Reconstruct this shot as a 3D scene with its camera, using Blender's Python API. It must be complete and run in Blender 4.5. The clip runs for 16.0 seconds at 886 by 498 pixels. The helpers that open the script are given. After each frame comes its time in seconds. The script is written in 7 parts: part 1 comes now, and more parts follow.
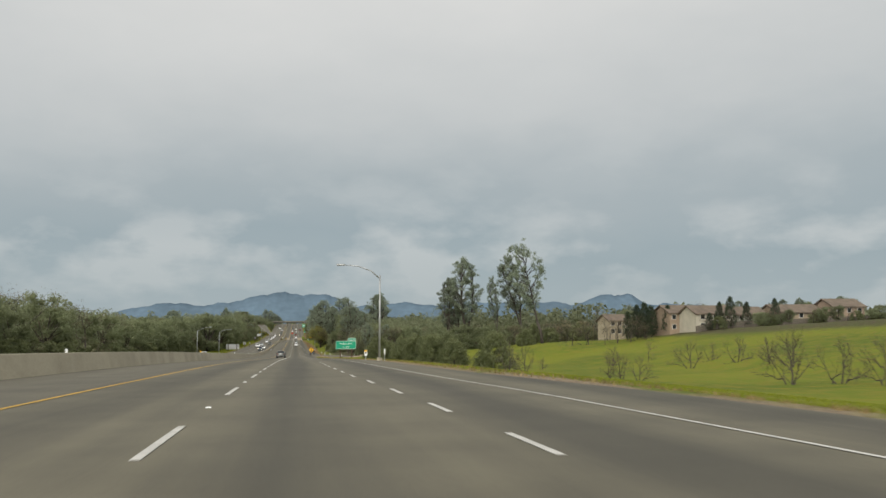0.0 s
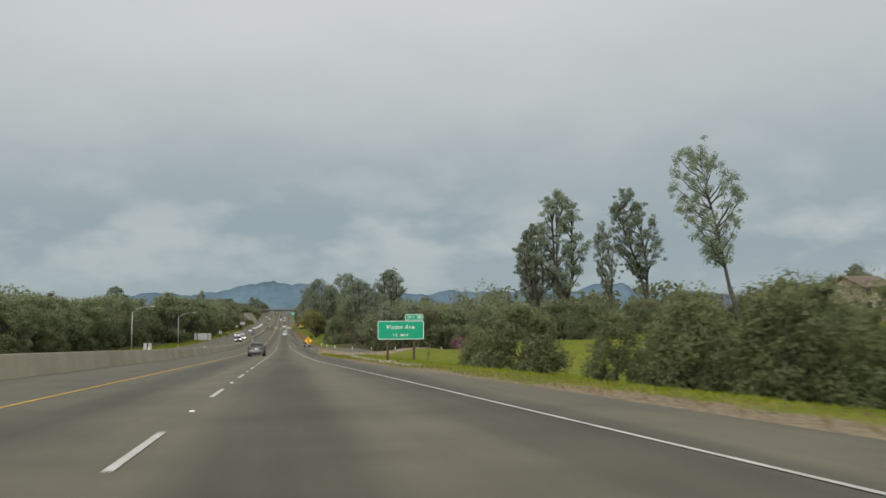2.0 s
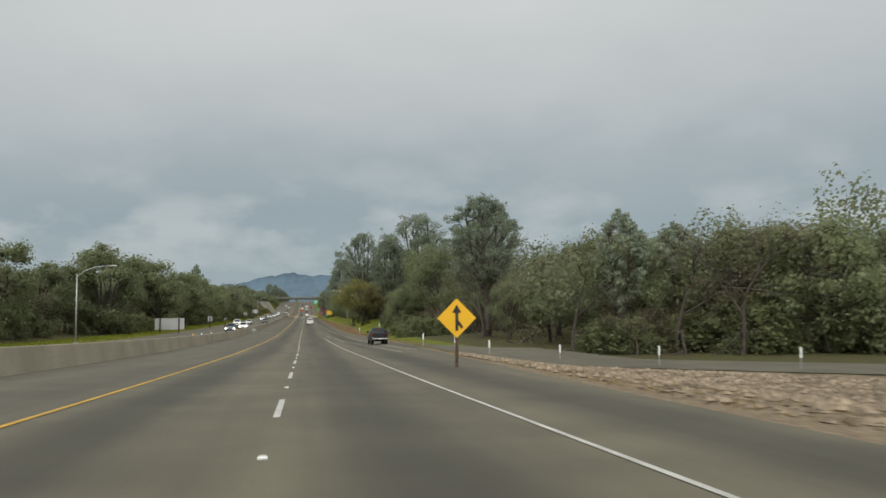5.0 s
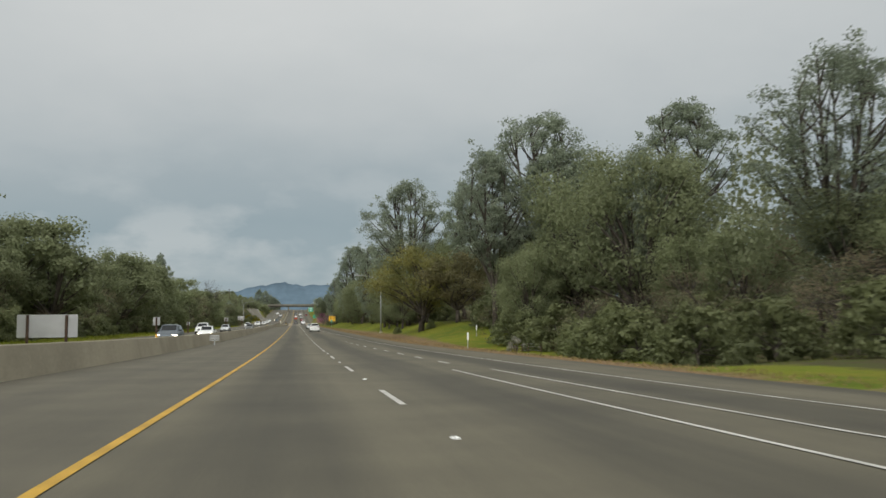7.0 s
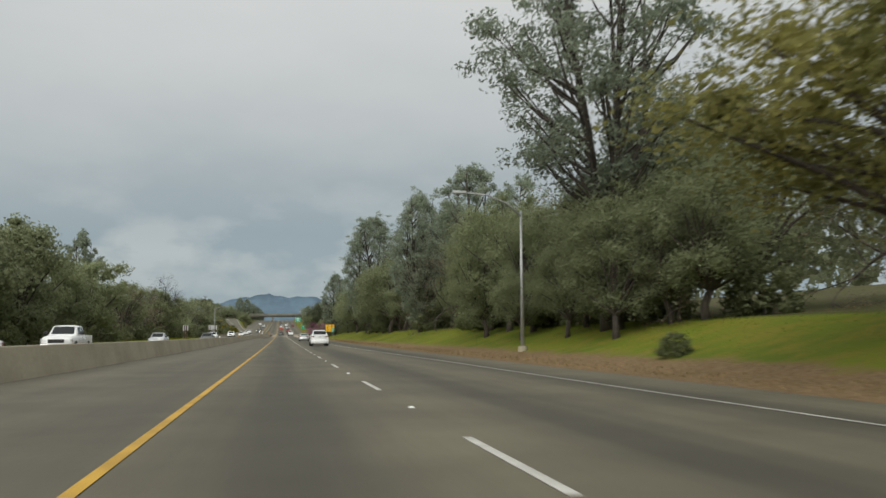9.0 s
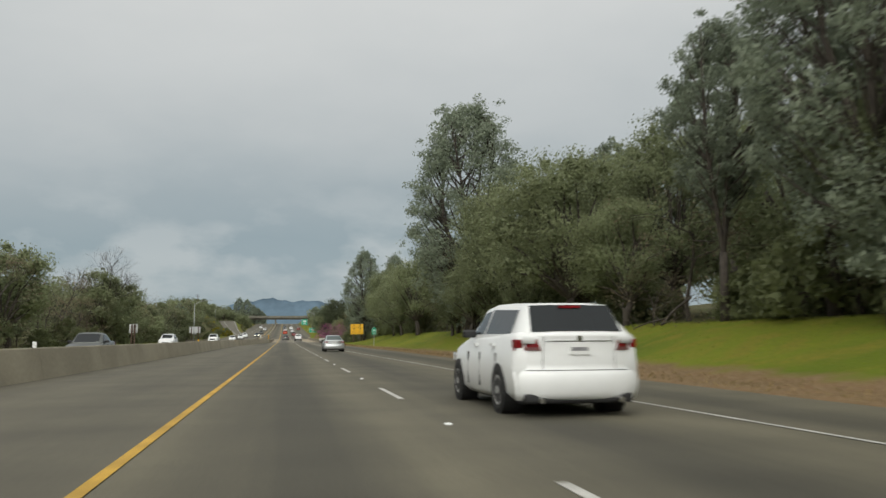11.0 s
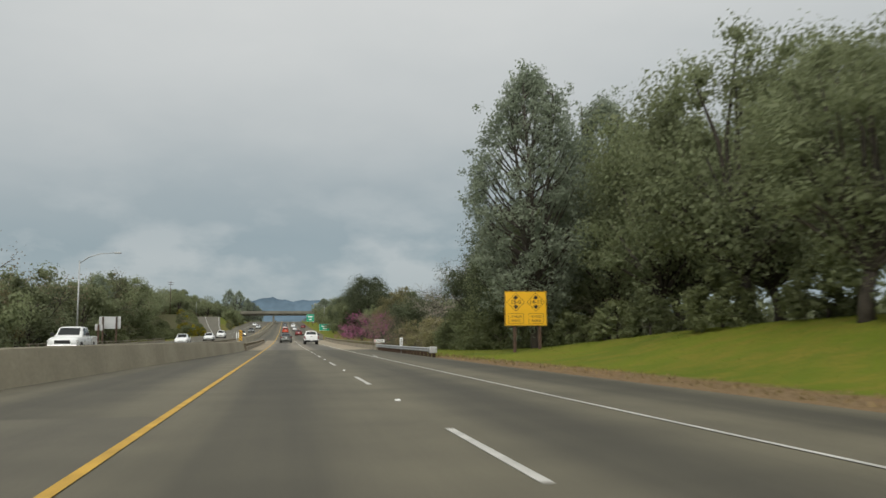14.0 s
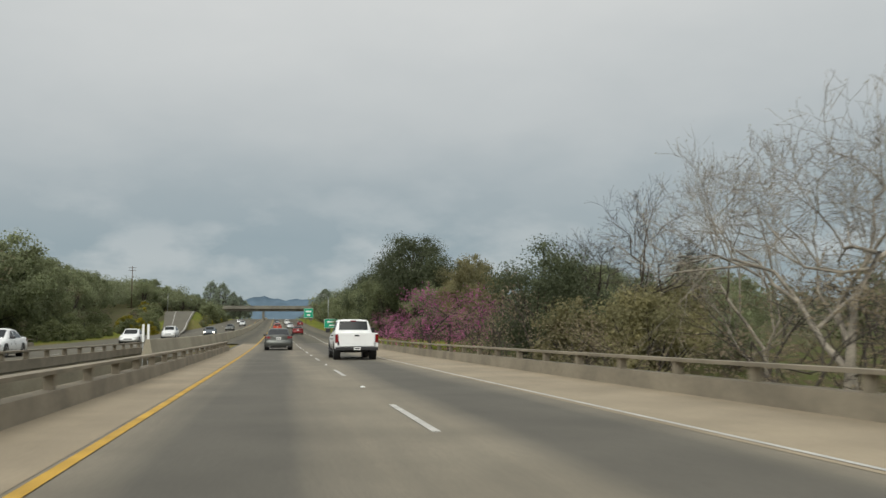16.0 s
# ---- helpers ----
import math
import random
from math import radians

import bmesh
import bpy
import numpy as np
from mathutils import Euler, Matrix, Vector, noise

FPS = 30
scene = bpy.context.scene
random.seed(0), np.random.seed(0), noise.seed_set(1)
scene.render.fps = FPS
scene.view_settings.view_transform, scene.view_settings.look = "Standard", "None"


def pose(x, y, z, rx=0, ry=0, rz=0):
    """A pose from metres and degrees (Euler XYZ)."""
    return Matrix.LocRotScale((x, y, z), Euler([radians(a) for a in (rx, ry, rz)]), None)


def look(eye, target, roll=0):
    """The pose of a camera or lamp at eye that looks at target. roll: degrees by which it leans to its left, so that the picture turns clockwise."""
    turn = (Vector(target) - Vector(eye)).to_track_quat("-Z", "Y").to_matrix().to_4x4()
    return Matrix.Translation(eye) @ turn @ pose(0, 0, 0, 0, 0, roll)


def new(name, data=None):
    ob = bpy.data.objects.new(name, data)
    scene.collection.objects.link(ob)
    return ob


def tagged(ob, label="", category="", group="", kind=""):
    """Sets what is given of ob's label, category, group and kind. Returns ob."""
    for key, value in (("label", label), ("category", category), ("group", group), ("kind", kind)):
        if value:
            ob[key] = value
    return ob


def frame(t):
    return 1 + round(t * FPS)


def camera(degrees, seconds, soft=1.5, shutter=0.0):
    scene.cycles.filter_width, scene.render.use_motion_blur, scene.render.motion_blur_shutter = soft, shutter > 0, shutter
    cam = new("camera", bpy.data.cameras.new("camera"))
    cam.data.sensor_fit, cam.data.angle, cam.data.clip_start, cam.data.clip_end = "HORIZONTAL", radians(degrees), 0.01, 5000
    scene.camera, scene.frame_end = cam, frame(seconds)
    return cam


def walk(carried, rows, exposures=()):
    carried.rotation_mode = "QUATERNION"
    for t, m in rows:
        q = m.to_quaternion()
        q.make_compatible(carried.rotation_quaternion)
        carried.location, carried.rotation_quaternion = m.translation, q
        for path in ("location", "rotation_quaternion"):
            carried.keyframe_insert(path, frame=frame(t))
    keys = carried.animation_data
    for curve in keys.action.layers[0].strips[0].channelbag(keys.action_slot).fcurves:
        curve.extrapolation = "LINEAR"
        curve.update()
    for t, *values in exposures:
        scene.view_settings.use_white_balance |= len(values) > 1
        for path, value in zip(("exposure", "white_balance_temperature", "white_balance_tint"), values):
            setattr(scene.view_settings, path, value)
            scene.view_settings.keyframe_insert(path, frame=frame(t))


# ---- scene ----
# x to the right of the left yellow line, y along the freeway, z up.

# ---------- camera and its drive ----------
cam = camera(56.0, 16.0, soft=1.5, shutter=0.15)
DRIVE = [
    (0.0, pose(5.02, 0.00, 10.948, 95.15, 0.18, -9.97)),
    (0.5, pose(4.86, 18.85, 10.496, 95.15, 0.16, -10.17)),
    (1.0, pose(4.77, 37.70, 9.985, 94.81, 0.25, -10.79)),
    (1.5, pose(4.97, 56.55, 9.435, 94.52, 0.29, -10.80)),
    (2.0, pose(5.04, 75.40, 8.817, 94.47, 0.26, -10.74)),
    (2.5, pose(5.20, 94.25, 8.149, 94.30, 0.34, -9.99)),
    (3.0, pose(5.20, 113.10, 7.477, 93.95, 0.60, -9.88)),
    (3.5, pose(5.09, 131.95, 6.855, 93.57, 0.55, -9.58)),
    (4.0, pose(4.94, 150.80, 6.236, 93.56, 0.55, -9.38)),
    (4.5, pose(4.66, 169.65, 5.560, 93.76, 0.50, -9.39)),
    (5.0, pose(3.94, 188.50, 4.906, 93.96, 0.45, -9.39)),
    (5.5, pose(3.12, 207.35, 4.271, 94.16, 0.40, -9.40)),
    (6.0, pose(2.50, 226.20, 3.695, 94.36, 0.35, -9.40)),
    (6.5, pose(2.18, 245.05, 3.198, 94.57, 0.30, -9.41)),
    (7.0, pose(1.78, 263.90, 2.785, 94.72, 0.31, -10.00)),
    (7.5, pose(1.56, 282.75, 2.435, 95.03, 0.33, -10.19)),
    (8.0, pose(1.49, 301.60, 2.149, 95.12, 0.29, -10.45)),
    (8.5, pose(1.44, 320.45, 1.925, 95.41, 0.32, -10.69)),
    (9.0, pose(1.41, 339.30, 1.765, 95.59, 0.26, -11.01)),
    (9.5, pose(1.42, 358.15, 1.646, 95.67, 0.27, -10.94)),
    (10.0, pose(1.44, 377.00, 1.539, 95.75, 0.27, -10.88)),
    (10.5, pose(1.42, 395.85, 1.445, 95.83, 0.28, -10.81)),
    (11.0, pose(1.41, 414.70, 1.365, 95.92, 0.28, -10.75)),
    (11.5, pose(1.41, 433.55, 1.296, 95.99, 0.28, -10.69)),
    (12.0, pose(1.44, 452.40, 1.240, 96.05, 0.29, -10.83)),
    (12.5, pose(1.46, 471.25, 1.196, 95.92, 0.29, -10.93)),
    (13.0, pose(1.52, 490.10, 1.161, 95.97, 0.30, -11.01)),
    (13.5, pose(1.59, 508.95, 1.132, 95.92, 0.30, -10.79)),
    (14.0, pose(1.60, 527.80, 1.110, 95.95, 0.30, -10.73)),
    (14.5, pose(1.55, 546.65, 1.103, 96.00, 0.29, -10.56)),
    (15.0, pose(1.52, 565.50, 1.122, 95.96, 0.30, -10.92)),
    (15.5, pose(1.58, 584.35, 1.127, 95.88, 0.35, -10.95)),
    (16.0, pose(1.74, 603.20, 1.092, 95.93, 0.30, -11.24)),
]
walk(cam, DRIVE, exposures=[(0.0, 0.10, 6480, 8.5), (0.5, -0.04, 6350, 7.0), (1.0, -0.10, 6300, 6.5), (2.0, 0.0, 6300, 6.5), (4.0, 0.0, 6330, 7.0), (16.0, 0.0, 6350, 7.0)])

# ---------- world, sun ----------
world = bpy.data.worlds.new("overcast_sky")
scene.world = world
world.use_nodes = True
wt = world.node_tree
wt.nodes.clear()


def wn(kind, **kw):
    n = wt.nodes.new(kind)
    for k, v in kw.items():
        n.inputs[k].default_value = v
    return n


def ramp_set(node, stops):
    els = node.color_ramp.elements
    while len(els) > 1:
        els.remove(els[-1])
    els[0].position, els[0].color = stops[0][0], (*stops[0][1], 1)
    for p, c in stops[1:]:
        e = els.new(p)
        e.color = (*c, 1)


SUN_EL, SUN_ROT = radians(36), radians(200)
sky = wt.nodes.new("ShaderNodeTexSky")
sky.sky_type = "NISHITA"
sky.sun_disc = False
sky.sun_elevation, sky.sun_rotation = SUN_EL, SUN_ROT
coord = wt.nodes.new("ShaderNodeTexCoord")
sep = wt.nodes.new("ShaderNodeSeparateXYZ")
wt.links.new(coord.outputs["Generated"], sep.inputs[0])
stretch = wt.nodes.new("ShaderNodeVectorMath")
stretch.operation = "MULTIPLY"
stretch.inputs[1].default_value = (1.0, 1.0, 2.1)
wt.links.new(coord.outputs["Generated"], stretch.inputs[0])
big = wn("ShaderNodeTexNoise", Scale=2.2, Detail=5.0, Roughness=0.55)
puff = wn("ShaderNodeTexNoise", Scale=8.5, Detail=6.0, Roughness=0.52)
for n in (big, puff):
    wt.links.new(stretch.outputs[0], n.inputs["Vector"])
# the height in the sky, warped by the large cloud noise
warp = wt.nodes.new("ShaderNodeMath")
warp.operation = "MULTIPLY_ADD"
warp.inputs[1].default_value = 0.22
wt.links.new(big.outputs["Fac"], warp.inputs[0])
wt.links.new(sep.outputs["Z"], warp.inputs[2])
low = wt.nodes.new("ShaderNodeMath")
low.operation = "SUBTRACT"
low.inputs[1].default_value = 0.11
wt.links.new(warp.outputs[0], low.inputs[0])
ramp = wt.nodes.new("ShaderNodeValToRGB")
ramp_set(ramp, [(0.0, (0.35, 0.41, 0.44)), (0.09, (0.32, 0.38, 0.41)), (0.16, (0.38, 0.425, 0.445)), (0.25, (0.54, 0.555, 0.555)),
                (0.38, (0.68, 0.675, 0.66)), (0.7, (0.72, 0.71, 0.69)), (1.0, (0.75, 0.74, 0.72))])
wt.links.new(low.outputs[0], ramp.inputs[0])
puff_ramp = wt.nodes.new("ShaderNodeValToRGB")
ramp_set(puff_ramp, [(0.47, (0, 0, 0)), (0.64, (1, 1, 1))])
wt.links.new(puff.outputs["Fac"], puff_ramp.inputs[0])
band = wt.nodes.new("ShaderNodeValToRGB")
ramp_set(band, [(0.0, (0.35, 0.35, 0.35)), (0.09, (1, 1, 1)), (0.15, (0.5, 0.5, 0.5)), (0.24, (0.05, 0.05, 0.05)), (1.0, (0.05, 0.05, 0.05))])
wt.links.new(sep.outputs["Z"], band.inputs[0])
puff_fac = wt.nodes.new("ShaderNodeMath")
puff_fac.operation = "MULTIPLY"
wt.links.new(puff_ramp.outputs[0], puff_fac.inputs[0])
wt.links.new(band.outputs[0], puff_fac.inputs[1])
half = wt.nodes.new("ShaderNodeMath")
half.operation = "MULTIPLY"
half.inputs[1].default_value = 0.7
wt.links.new(puff_fac.outputs[0], half.inputs[0])
clouds = wt.nodes.new("ShaderNodeMix")
clouds.data_type = "RGBA"
clouds.inputs["B"].default_value = (0.55, 0.57, 0.57, 1)
wt.links.new(half.outputs[0], clouds.inputs["Factor"])
wt.links.new(ramp.outputs[0], clouds.inputs["A"])
bg_sky = wt.nodes.new("ShaderNodeBackground")
bg_sky.inputs["Strength"].default_value = 0.05
wt.links.new(sky.outputs[0], bg_sky.inputs["Color"])
# glow added round the veiled sun, behind the camera, to brighten the trees
sun_dot = wt.nodes.new("ShaderNodeVectorMath")
sun_dot.operation = "DOT_PRODUCT"
sun_dot.inputs[1].default_value = Vector((-45, -100, 80)).normalized()
wt.links.new(coord.outputs["Generated"], sun_dot.inputs[0])
sun_near = wt.nodes.new("ShaderNodeMath")
sun_near.operation = "MAXIMUM"
sun_near.inputs[1].default_value = 0.0
wt.links.new(sun_dot.outputs["Value"], sun_near.inputs[0])
sun_soft = wt.nodes.new("ShaderNodeMath")
sun_soft.operation = "POWER"
sun_soft.inputs[1].default_value = 2.2
wt.links.new(sun_near.outputs[0], sun_soft.inputs[0])
glow = wt.nodes.new("ShaderNodeMix")
glow.data_type = "RGBA"
glow.blend_type = "ADD"
glow.inputs["B"].default_value = (1.5, 1.43, 1.3, 1)
wt.links.new(sun_soft.outputs[0], glow.inputs["Factor"])
wt.links.new(clouds.outputs["Result"], glow.inputs["A"])
bg_cloud = wt.nodes.new("ShaderNodeBackground")
bg_cloud.inputs["Strength"].default_value = 1.0
wt.links.new(glow.outputs["Result"], bg_cloud.inputs["Color"])
cover = wt.nodes.new("ShaderNodeMixShader")
cover.inputs[0].default_value = 0.93
wt.links.new(bg_sky.outputs[0], cover.inputs[1])
wt.links.new(bg_cloud.outputs[0], cover.inputs[2])
world_out = wt.nodes.new("ShaderNodeOutputWorld")
wt.links.new(cover.outputs[0], world_out.inputs["Surface"])

sun_data = bpy.data.lights.new("sun", "SUN")
sun_data.energy, sun_data.angle, sun_data.color = 1.2, radians(50), (1.0, 0.95, 0.86)
sun = new("sun", sun_data)
sun.matrix_world = look((-45, -100, 80), (0, 0, 0))
scene.view_settings.exposure = 0.0

# ---------- the lie of the road ----------
SLOPES = [(-400, -0.004), (-20, -0.026), (0, -0.0216), (20, -0.0266), (40, -0.0278), (80, -0.0355), (140, -0.036), (200, -0.0324), (250, -0.0227), (300, -0.0139), (340, -0.0066), (471, -0.002), (590, 0.0), (640, 0.003), (700, 0.014), (800, 0.024), (900, 0.031), (1000, 0.034), (1100, 0.02), (1200, -0.01), (1500, -0.01)]
PY = np.arange(-400.0, 1501.0, 5.0)
_s = np.interp(PY, [a for a, b in SLOPES], [b for a, b in SLOPES])
PZ = np.concatenate([[0.0], np.cumsum((_s[1:] + _s[:-1]) / 2 * 5.0)])
PZ -= np.interp(600.0, PY, PZ)


def prof(y):
    return np.interp(y, PY, PZ)


def along(pairs):
    a = [p[0] for p in pairs]
    b = [p[1] for p in pairs]
    return lambda y: np.interp(y, a, b)


def sstep(a, b, x):
    u = np.clip((x - a) / (b - a), 0, 1)
    return u * u * (3 - 2 * u)


ROAD_RIGHT = along([(-400, 13.2), (0, 13.0), (17, 12.9), (33, 11.9), (50, 11.5), (68, 11.7), (85, 11.3), (95, 11.1), (107, 10.6), (120, 9.7), (137, 9.2), (157, 8.85), (172, 8.75), (188, 9.2), (235, 11.4), (262, 12.0),
                    (296, 11.7), (315, 11.0), (335, 10.5), (351, 10.6), (430, 10.4), (482, 10.4), (523, 10.0), (560, 9.4), (598, 8.95), (690, 8.95), (760, 12), (1500, 12)])
EDGE_RIGHT = along([(-400, 10.5), (7, 10.35), (18, 10.2), (25, 9.88), (33, 9.65), (45, 9.47), (60, 9.38), (75, 9.32), (86, 8.95), (100, 8.5), (117, 7.82), (133, 7.2), (150, 7.02), (165, 6.92), (225, 6.75), (247, 6.5), (270, 6.32), (287, 6.3)])
BARRIER_X = along([(-400, -4.9), (60, -4.8), (110, -4.45), (150, -4.45), (220, -5.1), (530, -5.2), (561, -3.6), (589, -1.75), (598, -1.5)])
BRIDGE0, BRIDGE1 = 598.5, 686.0
# the slip road on the other side: its edges and its rise over the freeway
SLIP_L = along([(735, -15.2), (760, -18.4), (780, -20.9), (800, -23.3), (820, -25.7), (840, -28.2), (860, -30.7), (880, -33.2), (900, -35.4), (930, -38.3), (985, -43)])
SLIP_R = along([(735, -13.0), (760, -14.8), (780, -16.3), (800, -18.0), (820, -19.8), (840, -21.2), (860, -22.7), (880, -24.2), (900, -25.6), (930, -27.9), (985, -32.5)])
SLIP_RISE = along([(740, 0.0), (780, 0.6), (820, 1.7), (860, 3.2), (900, 4.55), (930, 4.2), (965, 3.9), (985, 3.8)])


def ground_z(x, y):
    """Height of the land; works on arrays."""
    x, y = np.asarray(x, float), np.asarray(y, float)
    road = prof(y)
    # the land behind the ramp and the wood
    u = np.clip((x - 15) / 75, 0, 1) ** 1.15 * sstep(610, 560, y)
    u = u * (1 - sstep(166, 184, y) * sstep(290, 262, y) * sstep(190, 140, x))
    plateau = np.where(y < 420, 7.0, 6.0 + 1.0 * sstep(900, 420, y))
    back = road + (np.maximum(plateau, road + 2) - road) * u
    back = back + 1.5 * sstep(11.5, 19, x) * sstep(322, 345, y) * sstep(592, 545, y)
    back = back - 0.7 * sstep(12.5, 16, x) * sstep(285, 300, y) * sstep(330, 318, y)
    back = back - 0.6 * sstep(11, 17, x) * sstep(170, 184, y) * sstep(262, 232, y)
    # the green hollow beside the freeway, which climbs to the houses
    hollow = road + np.interp(x, [13.6, 16, 18, 22, 28, 34, 42, 46, 56, 66, 74, 110], [0, -0.35, -0.6, -0.85, -1.35, -1.3, -1.1, -0.4, 1.0, 2.6, 4.2, 5.6])
    w = sstep(200, 168, y)
    z = back * (1 - w) + hollow * w
    z = z + 1.9 * sstep(25, 41, x) * sstep(70, 52, x) * sstep(125, 152, y) * sstep(192, 176, y)
    z = z + 1.25 * sstep(13, 22, x) * sstep(48, 30, x) * sstep(161, 171, y) * sstep(192, 180, y)
    # left: verge, then a low bank under the trees
    z = z + 1.2 * sstep(-26, -42, x) * sstep(790, 745, y)
    foot = np.minimum(SLIP_R(y) + 5.0, -19.6)
    z = z + (SLIP_RISE(y) - 0.1) * sstep(740, 760, y) * sstep(1010, 990, y) * sstep(foot, np.minimum(SLIP_R(y) + 0.3, foot - 0.8), x)
    z = z + 1.2 * sstep(750, 800, y) * sstep(1010, 990, y) * sstep(SLIP_L(y) - 0.8, SLIP_L(y) - 8, x)
    # the creek bed under the bridges
    z = z - 5.5 * sstep(598, 616, y) * sstep(684, 664, y) * sstep(-90, -60, x) * sstep(150, 110, x)
    # below the road and its shoulders
    flat = sstep(-21, -19, x) * sstep(ROAD_RIGHT(y) + 0.4, ROAD_RIGHT(y), x)
    z = z - 0.12 * flat
    # embankments of the overpass
    emb = np.exp(-((y - 1000) / 16.0) ** 4)
    z = z + emb * 5.6 * (sstep(17, 27, x) + sstep(-33, -44, x))
    # far land rolls gently and rises to the ridges
    far = sstep(1150, 2600, y)
    rough = 0.0
    z = z * (1 - far) + far * 4.0 + rough
    side = sstep(150, 600, np.abs(x)) * (1 - far)
    z = z * (1 - side) + side * 9.0
    return z


def gz(x, y):
    return float(ground_z(x, y))


# ---------- materials ----------
def material(name, color, rough=0.7, metal=0.0, spec=0.5, scale=4.0, amount=0.25, grain=60.0, grain_amount=0.15, bump=0.0, tint=None, obj_random=0.0, island=0.0, translucent=0.0,
             emit=0.0):
    """A procedural surface: a base colour varied at two scales, with fine relief."""
    m = bpy.data.materials.new(name)
    m.use_nodes = True
    nt = m.node_tree
    bsdf = nt.nodes["Principled BSDF"]
    bsdf.inputs["Roughness"].default_value = rough
    bsdf.inputs["Metallic"].default_value = metal
    bsdf.inputs["Specular IOR Level"].default_value = spec
    tc = nt.nodes.new("ShaderNodeTexCoord")
    out = None

    def mul(col_socket, fac_socket, lo, hi):
        mr = nt.nodes.new("ShaderNodeMapRange")
        mr.inputs["From Min"].default_value, mr.inputs["From Max"].default_value = 0.25, 0.75
        mr.inputs["To Min"].default_value, mr.inputs["To Max"].default_value = lo, hi
        nt.links.new(fac_socket, mr.inputs["Value"])
        vm = nt.nodes.new("ShaderNodeVectorMath")
        vm.operation = "SCALE"
        nt.links.new(col_socket, vm.inputs[0])
        nt.links.new(mr.outputs[0], vm.inputs["Scale"])
        return vm.outputs[0]

    n1 = nt.nodes.new("ShaderNodeTexNoise")
    n1.inputs["Scale"].default_value, n1.inputs["Detail"].default_value = scale, 5
    nt.links.new(tc.outputs["Object"], n1.inputs["Vector"])
    mix = nt.nodes.new("ShaderNodeMix")
    mix.data_type = "RGBA"
    c2 = tint or tuple(c * (1 - amount) for c in color)
    mix.inputs["A"].default_value = (*color, 1)
    mix.inputs["B"].default_value = (*c2, 1)
    sh = nt.nodes.new("ShaderNodeMapRange")
    sh.inputs["From Min"].default_value, sh.inputs["From Max"].default_value = 0.38, 0.62
    nt.links.new(n1.outputs["Fac"], sh.inputs["Value"])
    nt.links.new(sh.outputs[0], mix.inputs["Factor"])
    out = mix.outputs["Result"]
    if grain_amount:
        n2 = nt.nodes.new("ShaderNodeTexNoise")
        n2.inputs["Scale"].default_value, n2.inputs["Detail"].default_value = grain, 3
        nt.links.new(tc.outputs["Object"], n2.inputs["Vector"])
        out = mul(out, n2.outputs["Fac"], 1 - grain_amount, 1 + grain_amount)
        if bump:
            b = nt.nodes.new("ShaderNodeBump")
            b.inputs["Strength"].default_value, b.inputs["Distance"].default_value = bump, 0.02
            nt.links.new(n2.outputs["Fac"], b.inputs["Height"])
            nt.links.new(b.outputs[0], bsdf.inputs["Normal"])
    if obj_random:
        oi = nt.nodes.new("ShaderNodeObjectInfo")
        mr = nt.nodes.new("ShaderNodeMapRange")
        mr.inputs["To Min"].default_value, mr.inputs["To Max"].default_value = 1 - obj_random, 1 + obj_random
        nt.links.new(oi.outputs["Random"], mr.inputs["Value"])
        vm = nt.nodes.new("ShaderNodeVectorMath")
        vm.operation = "SCALE"
        nt.links.new(out, vm.inputs[0])
        nt.links.new(mr.outputs[0], vm.inputs["Scale"])
        out = vm.outputs[0]
    if island:
        ge = nt.nodes.new("ShaderNodeNewGeometry")
        mr = nt.nodes.new("ShaderNodeMapRange")
        mr.inputs["To Min"].default_value, mr.inputs["To Max"].default_value = 1 - island, 1 + island
        nt.links.new(ge.outputs["Random Per Island"], mr.inputs["Value"])
        vm = nt.nodes.new("ShaderNodeVectorMath")
        vm.operation = "SCALE"
        nt.links.new(out, vm.inputs[0])
        nt.links.new(mr.outputs[0], vm.inputs["Scale"])
        out = vm.outputs[0]
    nt.links.new(out, bsdf.inputs["Base Color"])
    if emit:
        nt.links.new(out, bsdf.inputs["Emission Color"])
        bsdf.inputs["Emission Strength"].default_value = emit
    if translucent:
        tr = nt.nodes.new("ShaderNodeBsdfTranslucent")
        nt.links.new(out, tr.inputs["Color"])
        ms = nt.nodes.new("ShaderNodeMixShader")
        ms.inputs[0].default_value = translucent
        nt.links.new(bsdf.outputs[0], ms.inputs[1])
        nt.links.new(tr.outputs[0], ms.inputs[2])
        nt.links.new(ms.outputs[0], nt.nodes["Material Output"].inputs["Surface"])
    return m


def leaf(name, color, tint, island=0.14):
    return material(name, color, rough=0.55, spec=0.3, scale=0.5, tint=tint, grain_amount=0.0, obj_random=0.18, island=island, translucent=0.5)


M_OAK = leaf("oak_leaves", (0.232, 0.262, 0.142), (0.190, 0.212, 0.112))
M_OAK_YELLOW = leaf("spring_oak_leaves", (0.300, 0.278, 0.085), (0.205, 0.210, 0.080))
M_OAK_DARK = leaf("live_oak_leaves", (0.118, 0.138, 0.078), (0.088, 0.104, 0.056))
M_PINE = leaf("pine_needles", (0.270, 0.308, 0.225), (0.205, 0.240, 0.170))
M_CONIFER = leaf("dark_conifer_needles", (0.075, 0.098, 0.058), (0.05, 0.07, 0.04))
M_BROWN = leaf("budding_twigs", (0.27, 0.215, 0.145), (0.20, 0.172, 0.105))
M_OLIVE = leaf("olive_creek_leaves", (0.27, 0.245, 0.12), (0.20, 0.19, 0.10))
M_BUSH = leaf("bush_leaves", (0.185, 0.205, 0.098), (0.135, 0.155, 0.072))
M_BROOM = leaf("yellow_broom", (0.34, 0.28, 0.02), (0.14, 0.15, 0.03))
